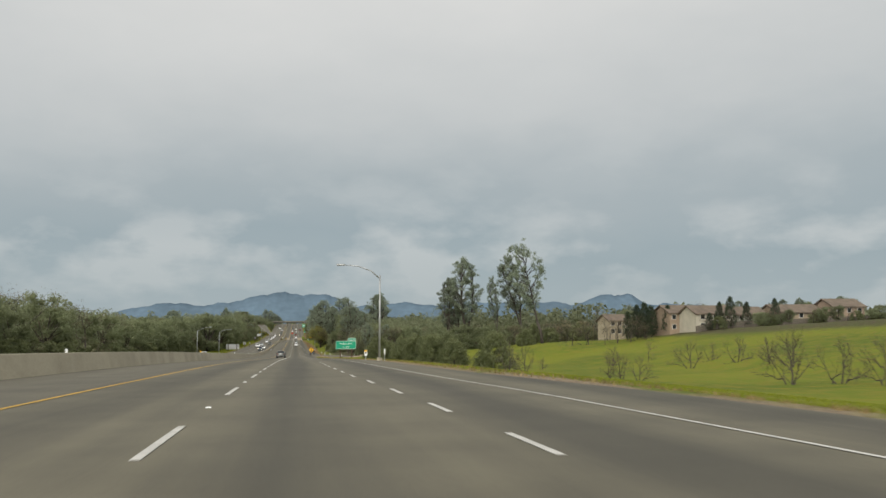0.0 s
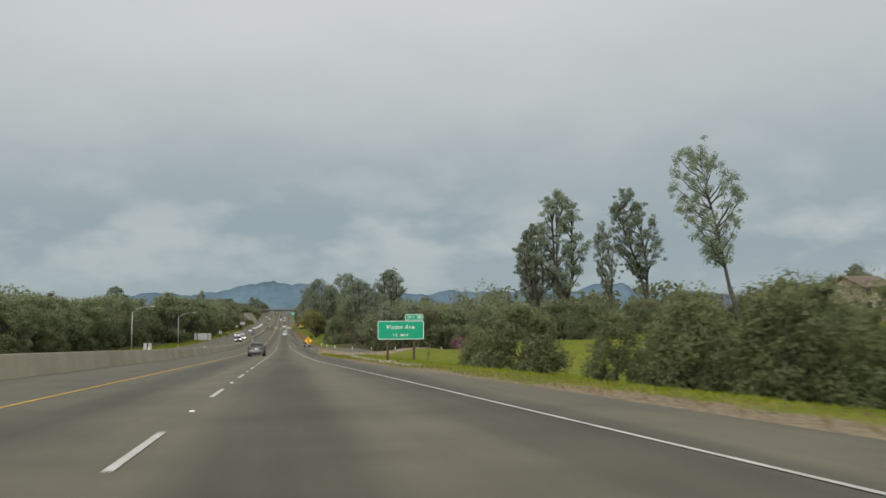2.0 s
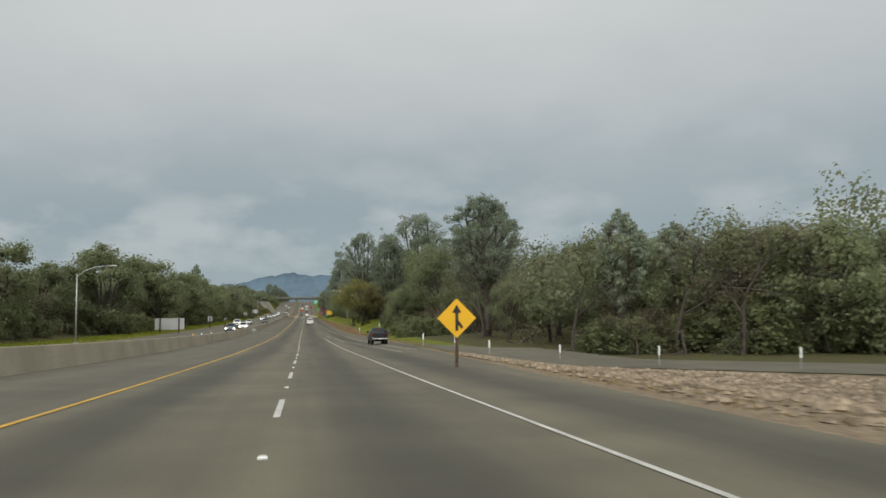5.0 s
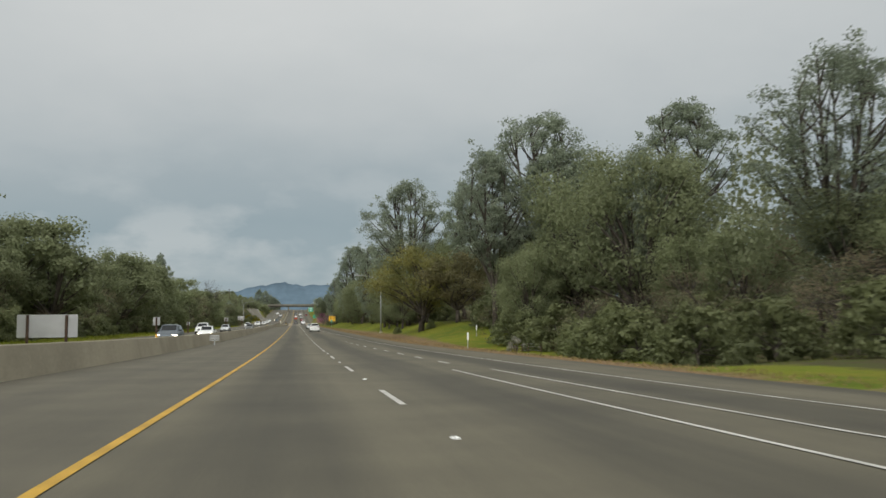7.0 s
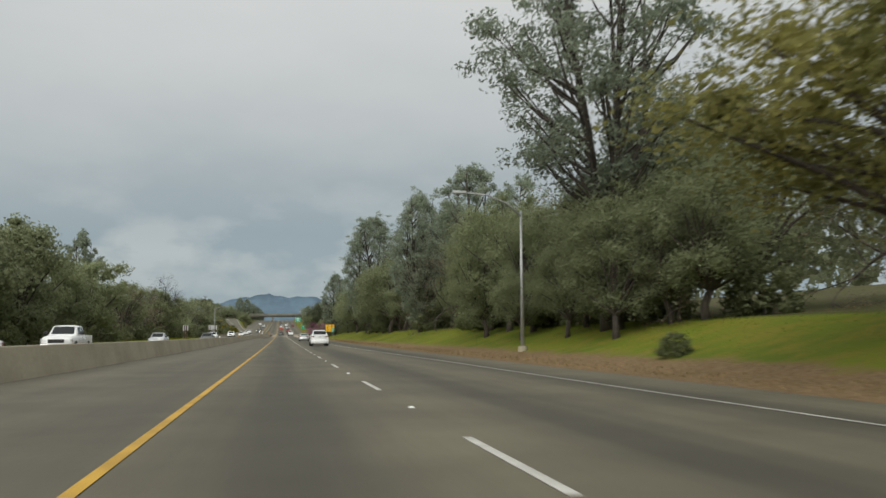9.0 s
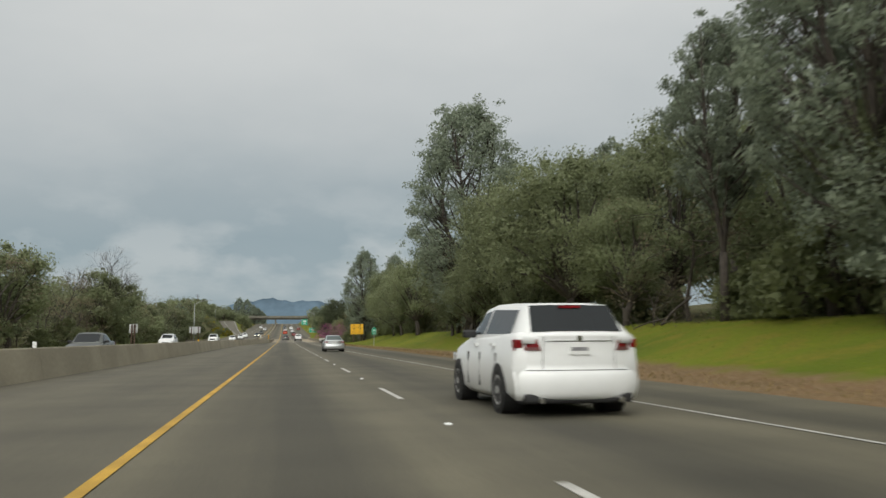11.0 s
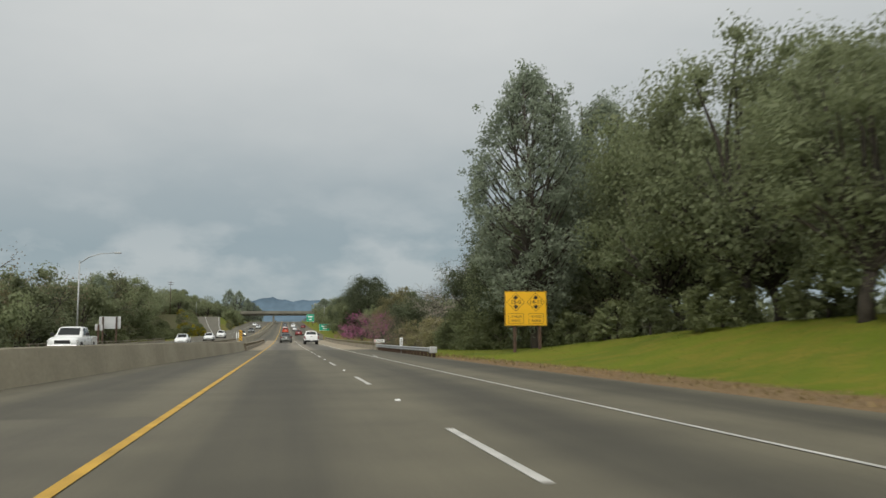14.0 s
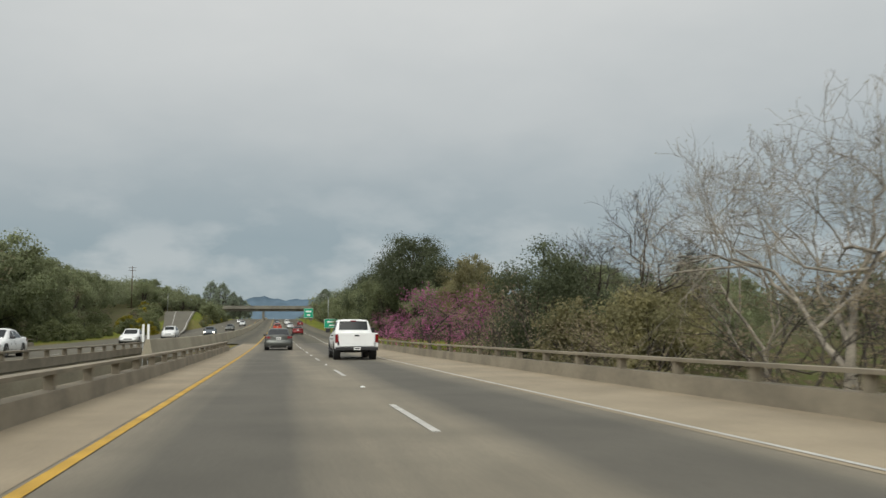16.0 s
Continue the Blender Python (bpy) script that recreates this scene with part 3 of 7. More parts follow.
line_part(road, 0.0, -400, BRIDGE0, M_YELLOW, 0.12, "yellow painted line")
line_part(bridge, 0.0, BRIDGE0, BRIDGE1, M_YELLOW, 0.13, "yellow painted line")
line_part(road_far, 0.0, BRIDGE1, 1480, M_YELLOW, 0.16, "yellow painted line")
line_part(road, EDGE_RIGHT, -400, 76, M_WHITE)
line_part(road, EDGE_RIGHT, 80.5, 288, M_WHITE)
line_part(road, along([(236, 9.4), (254, 8.7), (264, 8.1), (272, 7.6), (287, 7.45)]), 236, 288, M_WHITE)
LANE3 = along([(236, 11.0), (258, 10.2), (275, 9.5), (295, 9.25), (311, 8.95), (330, 8.6), (350, 8.35), (375, 8.25), (430, 7.2), (450, 7.08), (480, 6.66), (517, 6.4), (590, 6.38), (612, 6.5), (690, 6.5), (720, 7.0), (1500, 7.1)])
line_part(road, LANE3, 240, BRIDGE0, M_WHITE)
line_part(road, along([(572.2, 6.46), (574.3, 6.6), (577.8, 6.8)]), 572.2, 577.8, M_WHITE, 0.07)
line_part(bridge, LANE3, BRIDGE0, BRIDGE1, M_WHITE)
line_part(road_far, LANE3, BRIDGE1, 1480, M_WHITE)
line_part(opp, -6.9, -400, 1480, M_YELLOW, 0.14, "yellow painted line")
line_part(opp, -14.2, -400, 1480, M_WHITE)

dash_mesh = Shape().box(-0.050, 0.050, 0, 3.3, 0.004, 0.011).mesh("lane_dash", M_WHITE)
long_dash = Shape().box(-0.050, 0.050, 0, 3.7, 0.004, 0.011).mesh("lane_dash", M_WHITE)
short_mesh = Shape().box(-0.045, 0.045, 0, 2.0, 0.004, 0.011).mesh("lane_dash", M_WHITE)
stud_mesh = Shape().add([(-0.05, -0.05, 0.003), (0.05, -0.05, 0.003), (0.05, 0.05, 0.003), (-0.05, 0.05, 0.003), (-0.03, -0.03, 0.022), (0.03, -0.03, 0.022), (0.03, 0.03, 0.022), (-0.03, 0.03, 0.022)],
                        [(4, 5, 6, 7), (0, 1, 5, 4), (1, 2, 6, 5), (2, 3, 7, 6), (3, 0, 4, 7)]).mesh("road_stud", M_SIGN_WHITE)


def on_road(x, y, lift=0.0):
    s = float(prof(y + 2) - prof(y - 2)) / 4
    return pose(x, y, float(prof(y)) + lift, math.degrees(math.atan(s)), 0, 0)


def road_owner(y):
    return road if y < BRIDGE0 else bridge if y < BRIDGE1 else road_far


# where the lane dashes begin, counted along the road
DASH = along([(-8, -56.0), (0, 29.75), (21, 254.0), (30, 356.15), (37, 442.0), (117, 1491.6)])
for n in range(-8, 117):
    y, gap = float(DASH(n)), float(DASH(n + 1) - DASH(n))
    lane_x = float(np.interp(y, [240, 265, 310, 380, 440], [3.55, 3.42, 3.38, 3.38, 3.52]))
    part("lane_dash", dash_mesh if y < 430 else long_dash, road_owner(y), m=on_road(lane_x, y))
    part("road_stud", stud_mesh, road_owner(y), m=on_road(lane_x, y + 0.63 * gap))
    part("lane_dash", dash_mesh, opp, m=on_road(-10.5, y))
JOIN_X = along([(-20, 7.6), (8, 7.53), (22, 7.25), (30, 7.0), (45, 6.82), (53, 6.8)])
for n in range(-4, 11):
    part("lane_dash", short_mesh, road, m=on_road(float(JOIN_X(7.8 + 5.3 * n)), 7.8 + 5.3 * n))
END_X = along([(293, 7.05), (310, 6.8), (327, 6.4), (342, 6.2)])
for n in range(0, 9):
    part("lane_dash", short_mesh, road, m=on_road(float(END_X(292.7 + 5.67 * n)), 292.7 + 5.67 * n))

# ---------- median barrier ----------
BAR = [(-0.30, 0), (-0.285, 0.06), (-0.10, 0.87), (-0.08, 0.90), (0.08, 0.90), (0.10, 0.87), (0.285, 0.06), (0.30, 0)]
bar_y = np.concatenate([np.arange(-400, 520, 8.0), np.arange(520, 597, 3.0), [598.0]])
bar_y = np.unique(bar_y[bar_y <= 598.0])
barrier = thing("median_barrier", "weathered grey concrete median barrier beside the shoulder", "barrier", kind="structure")
for a, b in zip(range(0, len(bar_y) - 1, 1), range(1, len(bar_y), 1)):
    y0, y1 = bar_y[a], bar_y[b] - 0.015
    part("barrier_segment", Shape().sweep(BAR, [(float(BARRIER_X(y)) - 0.3, y, float(prof(y)) - 0.02 - 0.12 * float(sstep(555, 590, y))) for y in np.linspace(y0, y1, 4)]).mesh("barrier_segment", M_CONCRETE), barrier)

# ---------- mountains and distant woods ----------
def ridge(name, y, x0, x1, height, seed, base):
    xs = np.linspace(x0, x1, 160)
    v, f = [], []
    for i, x in enumerate(xs):
        e = math.sin(math.pi * i / (len(xs) - 1)) ** 0.3
        h = height * e * (0.78 + 0.38 * noise.fractal(Vector((x / 420.0, seed, 0)), 0.9, 2.2, 5))
        for k, (dy, fz) in enumerate(((-260, 0.0), (-140, 0.42 + 0.12 * noise.noise(Vector((x / 130, seed, 3)))), (-60, 0.78 + 0.1 * noise.noise(Vector((x / 90, seed, 7)))), (0, 1.0), (160, 0.0))):
            v.append((x + 40 * noise.noise(Vector((x / 200, k, seed))), y + dy, base + max(h, 4) * fz))
    for i in range(len(xs) - 1):
        for k in range(4):
            f.append((i * 5 + k, (i + 1) * 5 + k, (i + 1) * 5 + k + 1, i * 5 + k + 1))
    return tagged(new(name, mesh_of(name, v, f, M_RIDGE, smooth=True)), "wooded mountain ridge far away, tinted blue-grey with haze", "mountain", kind="structure")


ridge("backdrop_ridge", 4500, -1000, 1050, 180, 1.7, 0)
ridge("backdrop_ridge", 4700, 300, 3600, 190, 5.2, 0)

# ---------- trees ----------
rng = np.random.default_rng(7)


def quads(centres, normals, sizes, name, mat, aspect=1.0, corners=4):
    """Leaf clumps: one small bent leaf shape at each centre."""
    n = len(centres)
    nrm = normals + rng.normal(0, 0.40, (n, 3))
    nrm /= np.linalg.norm(nrm, axis=1)[:, None] + 1e-9
    t = rng.normal(0, 1, (n, 3))
    t -= nrm * np.sum(t * nrm, 1)[:, None]
    t /= np.linalg.norm(t, axis=1)[:, None] + 1e-9
    b = np.cross(nrm, t)
    s = np.asarray(sizes)[:, None]
    lift = nrm * s * 0.25
    k = corners
    v = [centres - t * s * 0.5 * aspect, centres - b * s * 0.42 + lift, centres + t * s * 0.5 * aspect, centres + b * s * 0.42 + lift]
    if k == 3:
        v = [centres - t * s * 0.5 * aspect - b * s * 0.2, centres + t * s * 0.5 * aspect - b * s * 0.2, centres + b * s * 0.6 + lift]
    v = np.stack(v, 1).reshape(-1, 3)
    me = bpy.data.meshes.new(name)
    me.vertices.add(k * n)
    me.vertices.foreach_set("co", v.ravel().astype(np.float32))
    me.loops.add(k * n)
    me.loops.foreach_set("vertex_index", np.arange(k * n, dtype=np.int32))
    me.polygons.add(n)
    me.polygons.foreach_set("loop_start", np.arange(0, k * n, k, dtype=np.int32))
    me.materials.append(mat)
    me.update(calc_edges=True)
    return me


def lobe_points(lobes, count):
    """Leaf places in and round ellipsoid leaf masses, thinning outwards; centre, radii."""
    area = np.array([l[1][0] * l[1][1] + l[1][0] * l[1][2] for l in lobes])
    per = np.maximum(1, (count * area / area.sum()).astype(int))
    cs, ns = [], []
    for (c, r), k in zip(lobes, per):
        d = rng.normal(0, 1, (k, 3))
        d /= np.linalg.norm(d, axis=1)[:, None]
        rad = np.minimum(np.abs(rng.normal(0.80, 0.28, k)), 1.22)
        cs.append(np.array(c) + d * np.array(r) * rad[:, None])
        ns.append(d)
    c = np.concatenate(cs)
    c[:, 2] = np.maximum(c[:, 2], 0.05)
    return c, np.concatenate(ns)


def with_core(lobes, c, n, s, share=0.14, big=2.2):
    """Adds larger leaf masses deep inside the crown, which close it against the sky."""
    k = int(len(c) * share)
    pick = rng.integers(0, len(lobes), k)
    cen = np.array([l[0] for l in lobes])[pick]
    rad = np.array([l[1] for l in lobes])[pick]
    d = rng.normal(0, 1, (k, 3))
    d /= np.linalg.norm(d, axis=1)[:, None]
    cc = cen * np.array([0.85, 0.85, 1.0]) + d * rad * rng.uniform(0, 0.55, (k, 1))
    return np.concatenate([c, cc]), np.concatenate([n, d]), np.concatenate([s, np.full(k, float(np.mean(s)) * big)])


def limbs(shape, base, lobes, r0, sides=6, bend=0.12):
    for c, r in lobes:
        a, e = Vector(base), Vector(c)
        mid = a.lerp(e, 0.5) + Vector((rng.normal(0, bend), rng.normal(0, bend), rng.normal(0.2, bend))) * (e - a).length * 0.4
        shape.tube([a, mid, e], [r0, r0 * 0.6, r0 * 0.18], sides, caps=False)


def oak_tree(h, spread, count, size, low=0.18, nl=34):
    """Trunk and crown of a broad round-headed tree: many small leaf masses in a lopsided round shape."""
    lobes = []
    z0, z1 = h * (low + 0.04), h * 0.97
    warp = rng.uniform(0.78, 1.15, 8)
    for i in range(nl):
        a = rng.uniform(-math.pi, math.pi)
        uz = rng.uniform(-1, 1)
        hr = math.sqrt(1 - abs(uz) ** 2.4)
        d = (math.cos(a) * hr, math.sin(a) * hr, uz)
        k = (a / (2 * math.pi) % 1) * 8
        w = warp[int(k) % 8] * (1 - k % 1) + warp[(int(k) + 1) % 8] * (k % 1)
        q = rng.uniform(0.50, 0.88)
        zc = (z0 + z1) / 2 + d[2] * (z1 - z0) / 2 * q * rng.uniform(0.85, 1.08)
        lr = spread * rng.uniform(0.15, 0.30)
        lobes.append(((d[0] * spread * 0.95 * q * w, d[1] * spread * 0.95 * q * w, max(zc, lr * 0.6)), (lr, lr, lr * rng.uniform(0.65, 0.95))))
    c, n = lobe_points(lobes, count)
    sh = Shape()
    fork = Vector((rng.normal(0, 0.25), rng.normal(0, 0.25), h * max(low, 0.14) * 1.1))
    sh.tube([(0, 0, -0.4), (0.05, 0, fork.z * 0.5), fork], [h * 0.030, h * 0.023, h * 0.020], 8)
    limbs(sh, fork, lobes[::2], h * 0.012)
    c, n, s = with_core(lobes, c, n, np.abs(rng.normal(size, size * 0.3, len(c))) + size * 0.3)
    return sh, c, n, s


def bush_shape(h, rad, count, size, nl=58):
    """A dense dome of leaf masses that reaches the ground."""
    lobes = []
    for i in range(nl):
        a, u = 2.39996 * i + rng.normal(0, 0.3), ((i + 0.5) / nl) ** 1.5
        q = math.sqrt(1 - u * u) * rng.uniform(0.60, 0.90)
        lr = rad * rng.uniform(0.18, 0.30)
        lobes.append(((math.cos(a) * rad * q, math.sin(a) * rad * q, max(h * (0.04 + 0.82 * u * rng.uniform(0.85, 1.1)), lr * 0.15)), (lr, lr, lr * rng.uniform(0.7, 1.0))))
    c, n = lobe_points(lobes, count)
    sh = Shape()
    sh.tube([(0, 0, -0.3), (0.03, 0, h * 0.2)], [h * 0.03, h * 0.024], 6)
    limbs(sh, (0.03, 0, h * 0.18), lobes[::4], h * 0.010, 5)
    c, n, s = with_core(lobes, c, n, np.abs(rng.normal(size, size * 0.3, len(c))) + size * 0.3, share=0.14, big=2.8)
    return sh, c, n, s


def pine_tree(h, spread, count, size, forks=3, low=0.36, clumps=90, lean=(0.0, 0.0), egg=0.5, fill=0.78, thick=1.0):
    """A grey pine: stems that fork and fan upwards into an egg-shaped crown of separate needle clumps.
    low: where the crown begins; egg: the height within the crown at which it is widest; fill: how near to the outline the clumps sit."""
    sh = Shape()
    lean = Vector((lean[0] * h, lean[1] * h, 0))
    fork = Vector((lean.x * 0.25, lean.y * 0.25, h * max(0.16, low * 0.62)))
    sh.tube([(0, 0, -0.4), Vector((lean.x * 0.08, lean.y * 0.08, fork.z * 0.5)), fork], [h * 0.019 * thick, h * 0.016 * thick, h * 0.014 * thick], 8)
    stems = []
    for k in range(forks):
        a = 2 * math.pi * (k + rng.uniform(-0.25, 0.25)) / forks
        r = spread * (0.42 if forks > 1 else 0.05)
        top = Vector((lean.x + math.cos(a) * r, lean.y + math.sin(a) * r, h * rng.uniform(0.86, 0.97)))
        mid = fork.lerp(top, 0.45) + Vector((math.cos(a) * r * 0.25, math.sin(a) * r * 0.25, 0)) + Vector(rng.normal(0, 0.02, 3)) * h
        stems.append((fork, mid, top))
        sh.tube([fork, mid, top], [h * 0.011, h * 0.007, h * 0.002], 6, caps=False)
    z0, z1 = low * h, h
    warp = rng.uniform(0.80, 1.14, 7)
    lobes = []
    for i in range(clumps):
        u = (i + rng.random()) / clumps
        env = math.sin(math.pi * (u * 0.5 / egg if u < egg else 0.5 + 0.5 * (u - egg) / (1 - egg))) ** 0.62
        a = 2.39996 * i + rng.normal(0, 0.4)
        k = (a / (2 * math.pi) % 1) * 7
        w = warp[int(k) % 7] * (1 - k % 1) + warp[(int(k) + 1) % 7] * (k % 1)
        q = fill + (1 - fill) * rng.random() if rng.random() < 0.72 else rng.uniform(0.2, fill)
        rr = spread * max(0.14, env) * w * q
        lx = lean * min(1.0, 0.25 + 0.85 * (z0 + u * (z1 - z0)) / h)
        c = Vector((lx.x + math.cos(a) * rr, lx.y + math.sin(a) * rr, z0 + (z1 - z0) * (0.03 + 0.94 * u) + rng.normal(0, 0.012) * h))
        f, m, t = min(stems, key=lambda st: (st[1].xy - c.xy).length + (st[2].xy - c.xy).length)
        zz = c.z - (0.45 + 0.4 * rng.random()) * rr - 0.04 * h
        p = f.lerp(m, min(1, max(0, (zz - f.z) / max(0.1, m.z - f.z)))) if zz < m.z else m.lerp(t, min(1, (zz - m.z) / max(0.1, t.z - m.z)))
        bend = p.lerp(c, 0.55) + Vector((0, 0, -0.10 * (c - p).length))
        sh.tube([p, bend, c], [h * 0.0042, h * 0.003, h * 0.0008], 4, caps=False)
        lr = spread * rng.uniform(0.125, 0.20)
        lobes.append((tuple(c), (lr, lr, lr * rng.uniform(0.7, 0.95))))
        for _ in range(2):
            lobes.append((tuple(c + Vector(rng.normal(0, 0.13, 3)) * spread), (lr * 0.62, lr * 0.62, lr * 0.5)))
    c, n = lobe_points(lobes, count)
    return sh, c, n, np.abs(rng.normal(size, size * 0.3, len(c))) + size * 0.3


def bare_tree(h, spread, depth=5, r=0.02, up=0.55, leader=1.0):
    """Branches only, split again and again, down to fine twigs."""
    sh = Shape()
    tips = []

    def grow(p, d, ln, rad, k):
        e = p + d * ln
        rad = max(rad, h * 0.00045)
        m = p.lerp(e, 0.5) + Vector(rng.normal(0, 0.06, 3)) * ln
        sh.tube([p, m, e], [rad, rad * 0.85, rad * 0.7], 7 if k > 3 else 4 if k > 1 else 3, caps=False)
        if k == 0:
            tips.append(e)
            return
        for i in range(3 if k > 1 or depth > 6 else 4):
            nd = (d * up * (1.0 if i else leader) + Vector(rng.normal(0, 0.55, 3)) * (spread / h * 1.5) + Vector((0, 0, 0.16))).normalized()
            grow(p.lerp(e, rng.uniform(0.55, 1.0)) if i else e, nd, ln * rng.uniform(0.66, 0.86), rad * rng.uniform(0.45, 0.62), k - 1)

    grow(Vector((0, 0, -0.4)), Vector((rng.normal(0, 0.06), rng.normal(0, 0.06), 1)).normalized(), h * (0.30 if depth < 5 else 0.15 if depth < 7 else 0.24), h * r, depth)
    k = h / max(v[2] for v in sh.v)
    sh.v = [(x * k, y * k, z * k) for x, y, z in sh.v]
    return sh, [t * k for t in tips]


TREE_KINDS = {}


def keep(kind, sh, crown, bark):
    TREE_KINDS.setdefault(kind, []).append((sh.mesh("trunk", bark, smooth=True), crown))


for i in range(4):
    sh, c, n, s = oak_tree(12.0, 5.4, 21000, 0.098, low=0.0 + 0.03 * (i % 3), nl=70)
    keep("oak", sh, quads(c, n, s, "crown", M_OAK, 1.2, 3), M_BARK)
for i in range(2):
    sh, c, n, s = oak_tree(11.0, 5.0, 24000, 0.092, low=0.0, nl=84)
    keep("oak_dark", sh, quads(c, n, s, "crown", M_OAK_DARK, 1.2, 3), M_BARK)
for i in range(3):
    sh, c, n, s = oak_tree(9.0, 4.4, 9500, 0.145, low=0.0, nl=40)
    keep("oak_left", sh, quads(c, n, s, "crown", M_OAK, 1.1, 3), M_BARK)
    sh, c, n, s = oak_tree(9.0, 4.4, 8500, 0.155, low=0.0, nl=44)
    keep("oak_far", sh, quads(c, n, s, "crown", M_OAK, 1.1, 3), M_BARK)
sh, c, n, s = oak_tree(12.5, 6.2, 17000, 0.11, low=0.15, nl=64)
keep("oak_yellow", sh, quads(c, n, s, "crown", M_OAK_YELLOW, 1.1, 3), M_BARK)
for i in range(3):
    sh, c, n, s = pine_tree(17, (4.1, 3.7, 3.6)[i], (22000, 22000, 12500)[i], 0.082, forks=(5, 4, 1)[i], low=(0.30, 0.36, 0.36)[i], clumps=(120, 100, 58)[i], lean=((0, 0), (0.02, 0.03), (-0.24, 0.0))[i], egg=(0.58, 0.52, 0.70)[i])
    keep("pine", sh, quads(c, n, s, "crown", M_PINE, 2.2, 3), M_BARK)
for i in range(3):
    sh, c, n, s = pine_tree(20, (3.2, 3.3, 3.0)[i], (21000, 17000, 15000)[i], 0.085, forks=(3, 2, 5)[i], low=(0.33, 0.44, 0.36)[i], clumps=(96, 72, 72)[i], lean=((-0.02, 0), (-0.15, 0.03), (0.03, 0.02))[i], egg=(0.44, 0.56, 0.48)[i], fill=0.66, thick=0.62)
    keep("pine_lone", sh, quads(c, n, s, "crown", M_PINE, 2.2, 3), M_BARK)
for i in range(2):
    sh, c, n, s = pine_tree(16, 3.6, 6500, 0.17, forks=3 + i, low=0.32, clumps=64, egg=0.55)
    keep("pine_far", sh, quads(c, n, s, "crown", M_PINE, 1.9, 3), M_BARK)
for i in range(2):
    sh, c, n, s = pine_tree(15, 3.6, 36000, 0.078, forks=4, low=0.07, clumps=230, egg=0.42, fill=0.86)
    keep("pine_dense", sh, quads(c, n, s, "crown", M_PINE, 2.0, 3), M_BARK)
for i in range(2):
    sh, c, n, s = pine_tree(6, 1.25, 7000, 0.075, forks=1, low=0.04, clumps=150, egg=0.12, fill=0.8)
    keep("conifer", sh, quads(c, n, s, "crown", M_CONIFER, 1.6, 3), M_BARK)
    sh, c, n, s = oak_tree(9.0, 3.6, 12000, 0.10, low=0.10, nl=56)
    keep("olive", sh, quads(c, n, s, "crown", M_OLIVE, 1.3, 3), M_BARK)
for i in range(3):
    sh, c, n, s = bush_shape(3.2, 2.0, 8500, 0.066)
    keep("bush", sh, quads(c, n, s, "crown", M_BUSH, 1.2, 3), M_BARK)
for i in range(3):
    sh, c, n, s = bush_shape(3.2, 2.0, 2200, 0.13, nl=36)
    keep("bush_far", sh, quads(c, n, s, "crown", M_BUSH, 1.2, 3), M_BARK)
sh, c, n, s = bush_shape(2.6, 1.7, 2400, 0.13, nl=14)
keep("broom", sh, quads(c, n, s, "crown", M_BROOM, 1.0, 3), M_BARK)
for i in range(2):
    sh, tips = bare_tree(5.5, 4.6, depth=4, r=0.012, up=0.5)
    tp = np.array([t[:] for t in tips])
    c = np.repeat(tp, 22, 0) + rng.normal(0, 0.30, (len(tp) * 22, 3))
    keep("redbud", sh, quads(c, rng.normal(0, 1, c.shape), np.full(len(c), 0.13), "crown", M_REDBUD, 1.0, 3), M_BARK)
for i in range(3):
    sh, tips = bare_tree(6.0, 4.0, depth=4, r=0.013, up=0.6)
    tp = np.array([t[:] for t in tips])
    c = np.repeat(tp, 9, 0) + rng.normal(0, 0.24, (len(tp) * 9, 3))
    keep("brown", sh, quads(c, rng.normal(0, 1, c.shape), np.full(len(c), 0.095), "crown", M_BROWN, 1.0, 3), M_BARK)
for i in range(2):
    sh, tips = bare_tree(15.0, 9.0, depth=7, r=0.012, up=0.8)
    tp = np.array([t[:] for t in tips])
    tp = tp[::3]
    c = tp + rng.normal(0, 0.12, tp.shape)
    keep("sycamore", sh, quads(c, rng.normal(0, 1, c.shape), np.full(len(c), 0.08), "crown", M_PALE_BUD), M_BARK_PALE)
sh, tips = bare_tree(11.0, 7.0, depth=7, r=0.016, up=0.85)
tp = np.array([t[:] for t in tips])[::3]
keep("bare", sh, quads(tp, rng.normal(0, 1, tp.shape), np.full(len(tp), 0.07), "crown", M_BROWN), M_BARK)
sh, tips = bare_tree(2.6, 1.6, depth=5, r=0.012, up=0.8, leader=5.0)
tp = np.array([t[:] for t in tips])
keep("sapling", sh, quads(tp, rng.normal(0, 1, tp.shape), np.full(len(tp), 0.05), "crown", M_BROWN, 1.0, 3), M_BARK)
sh, c, n, s = bush_shape(1.8, 1.2, 1800, 0.07, nl=10)
keep("blossom", sh, quads(c, n, s, "crown", M_WHITE_BLOSSOM), M_BARK)

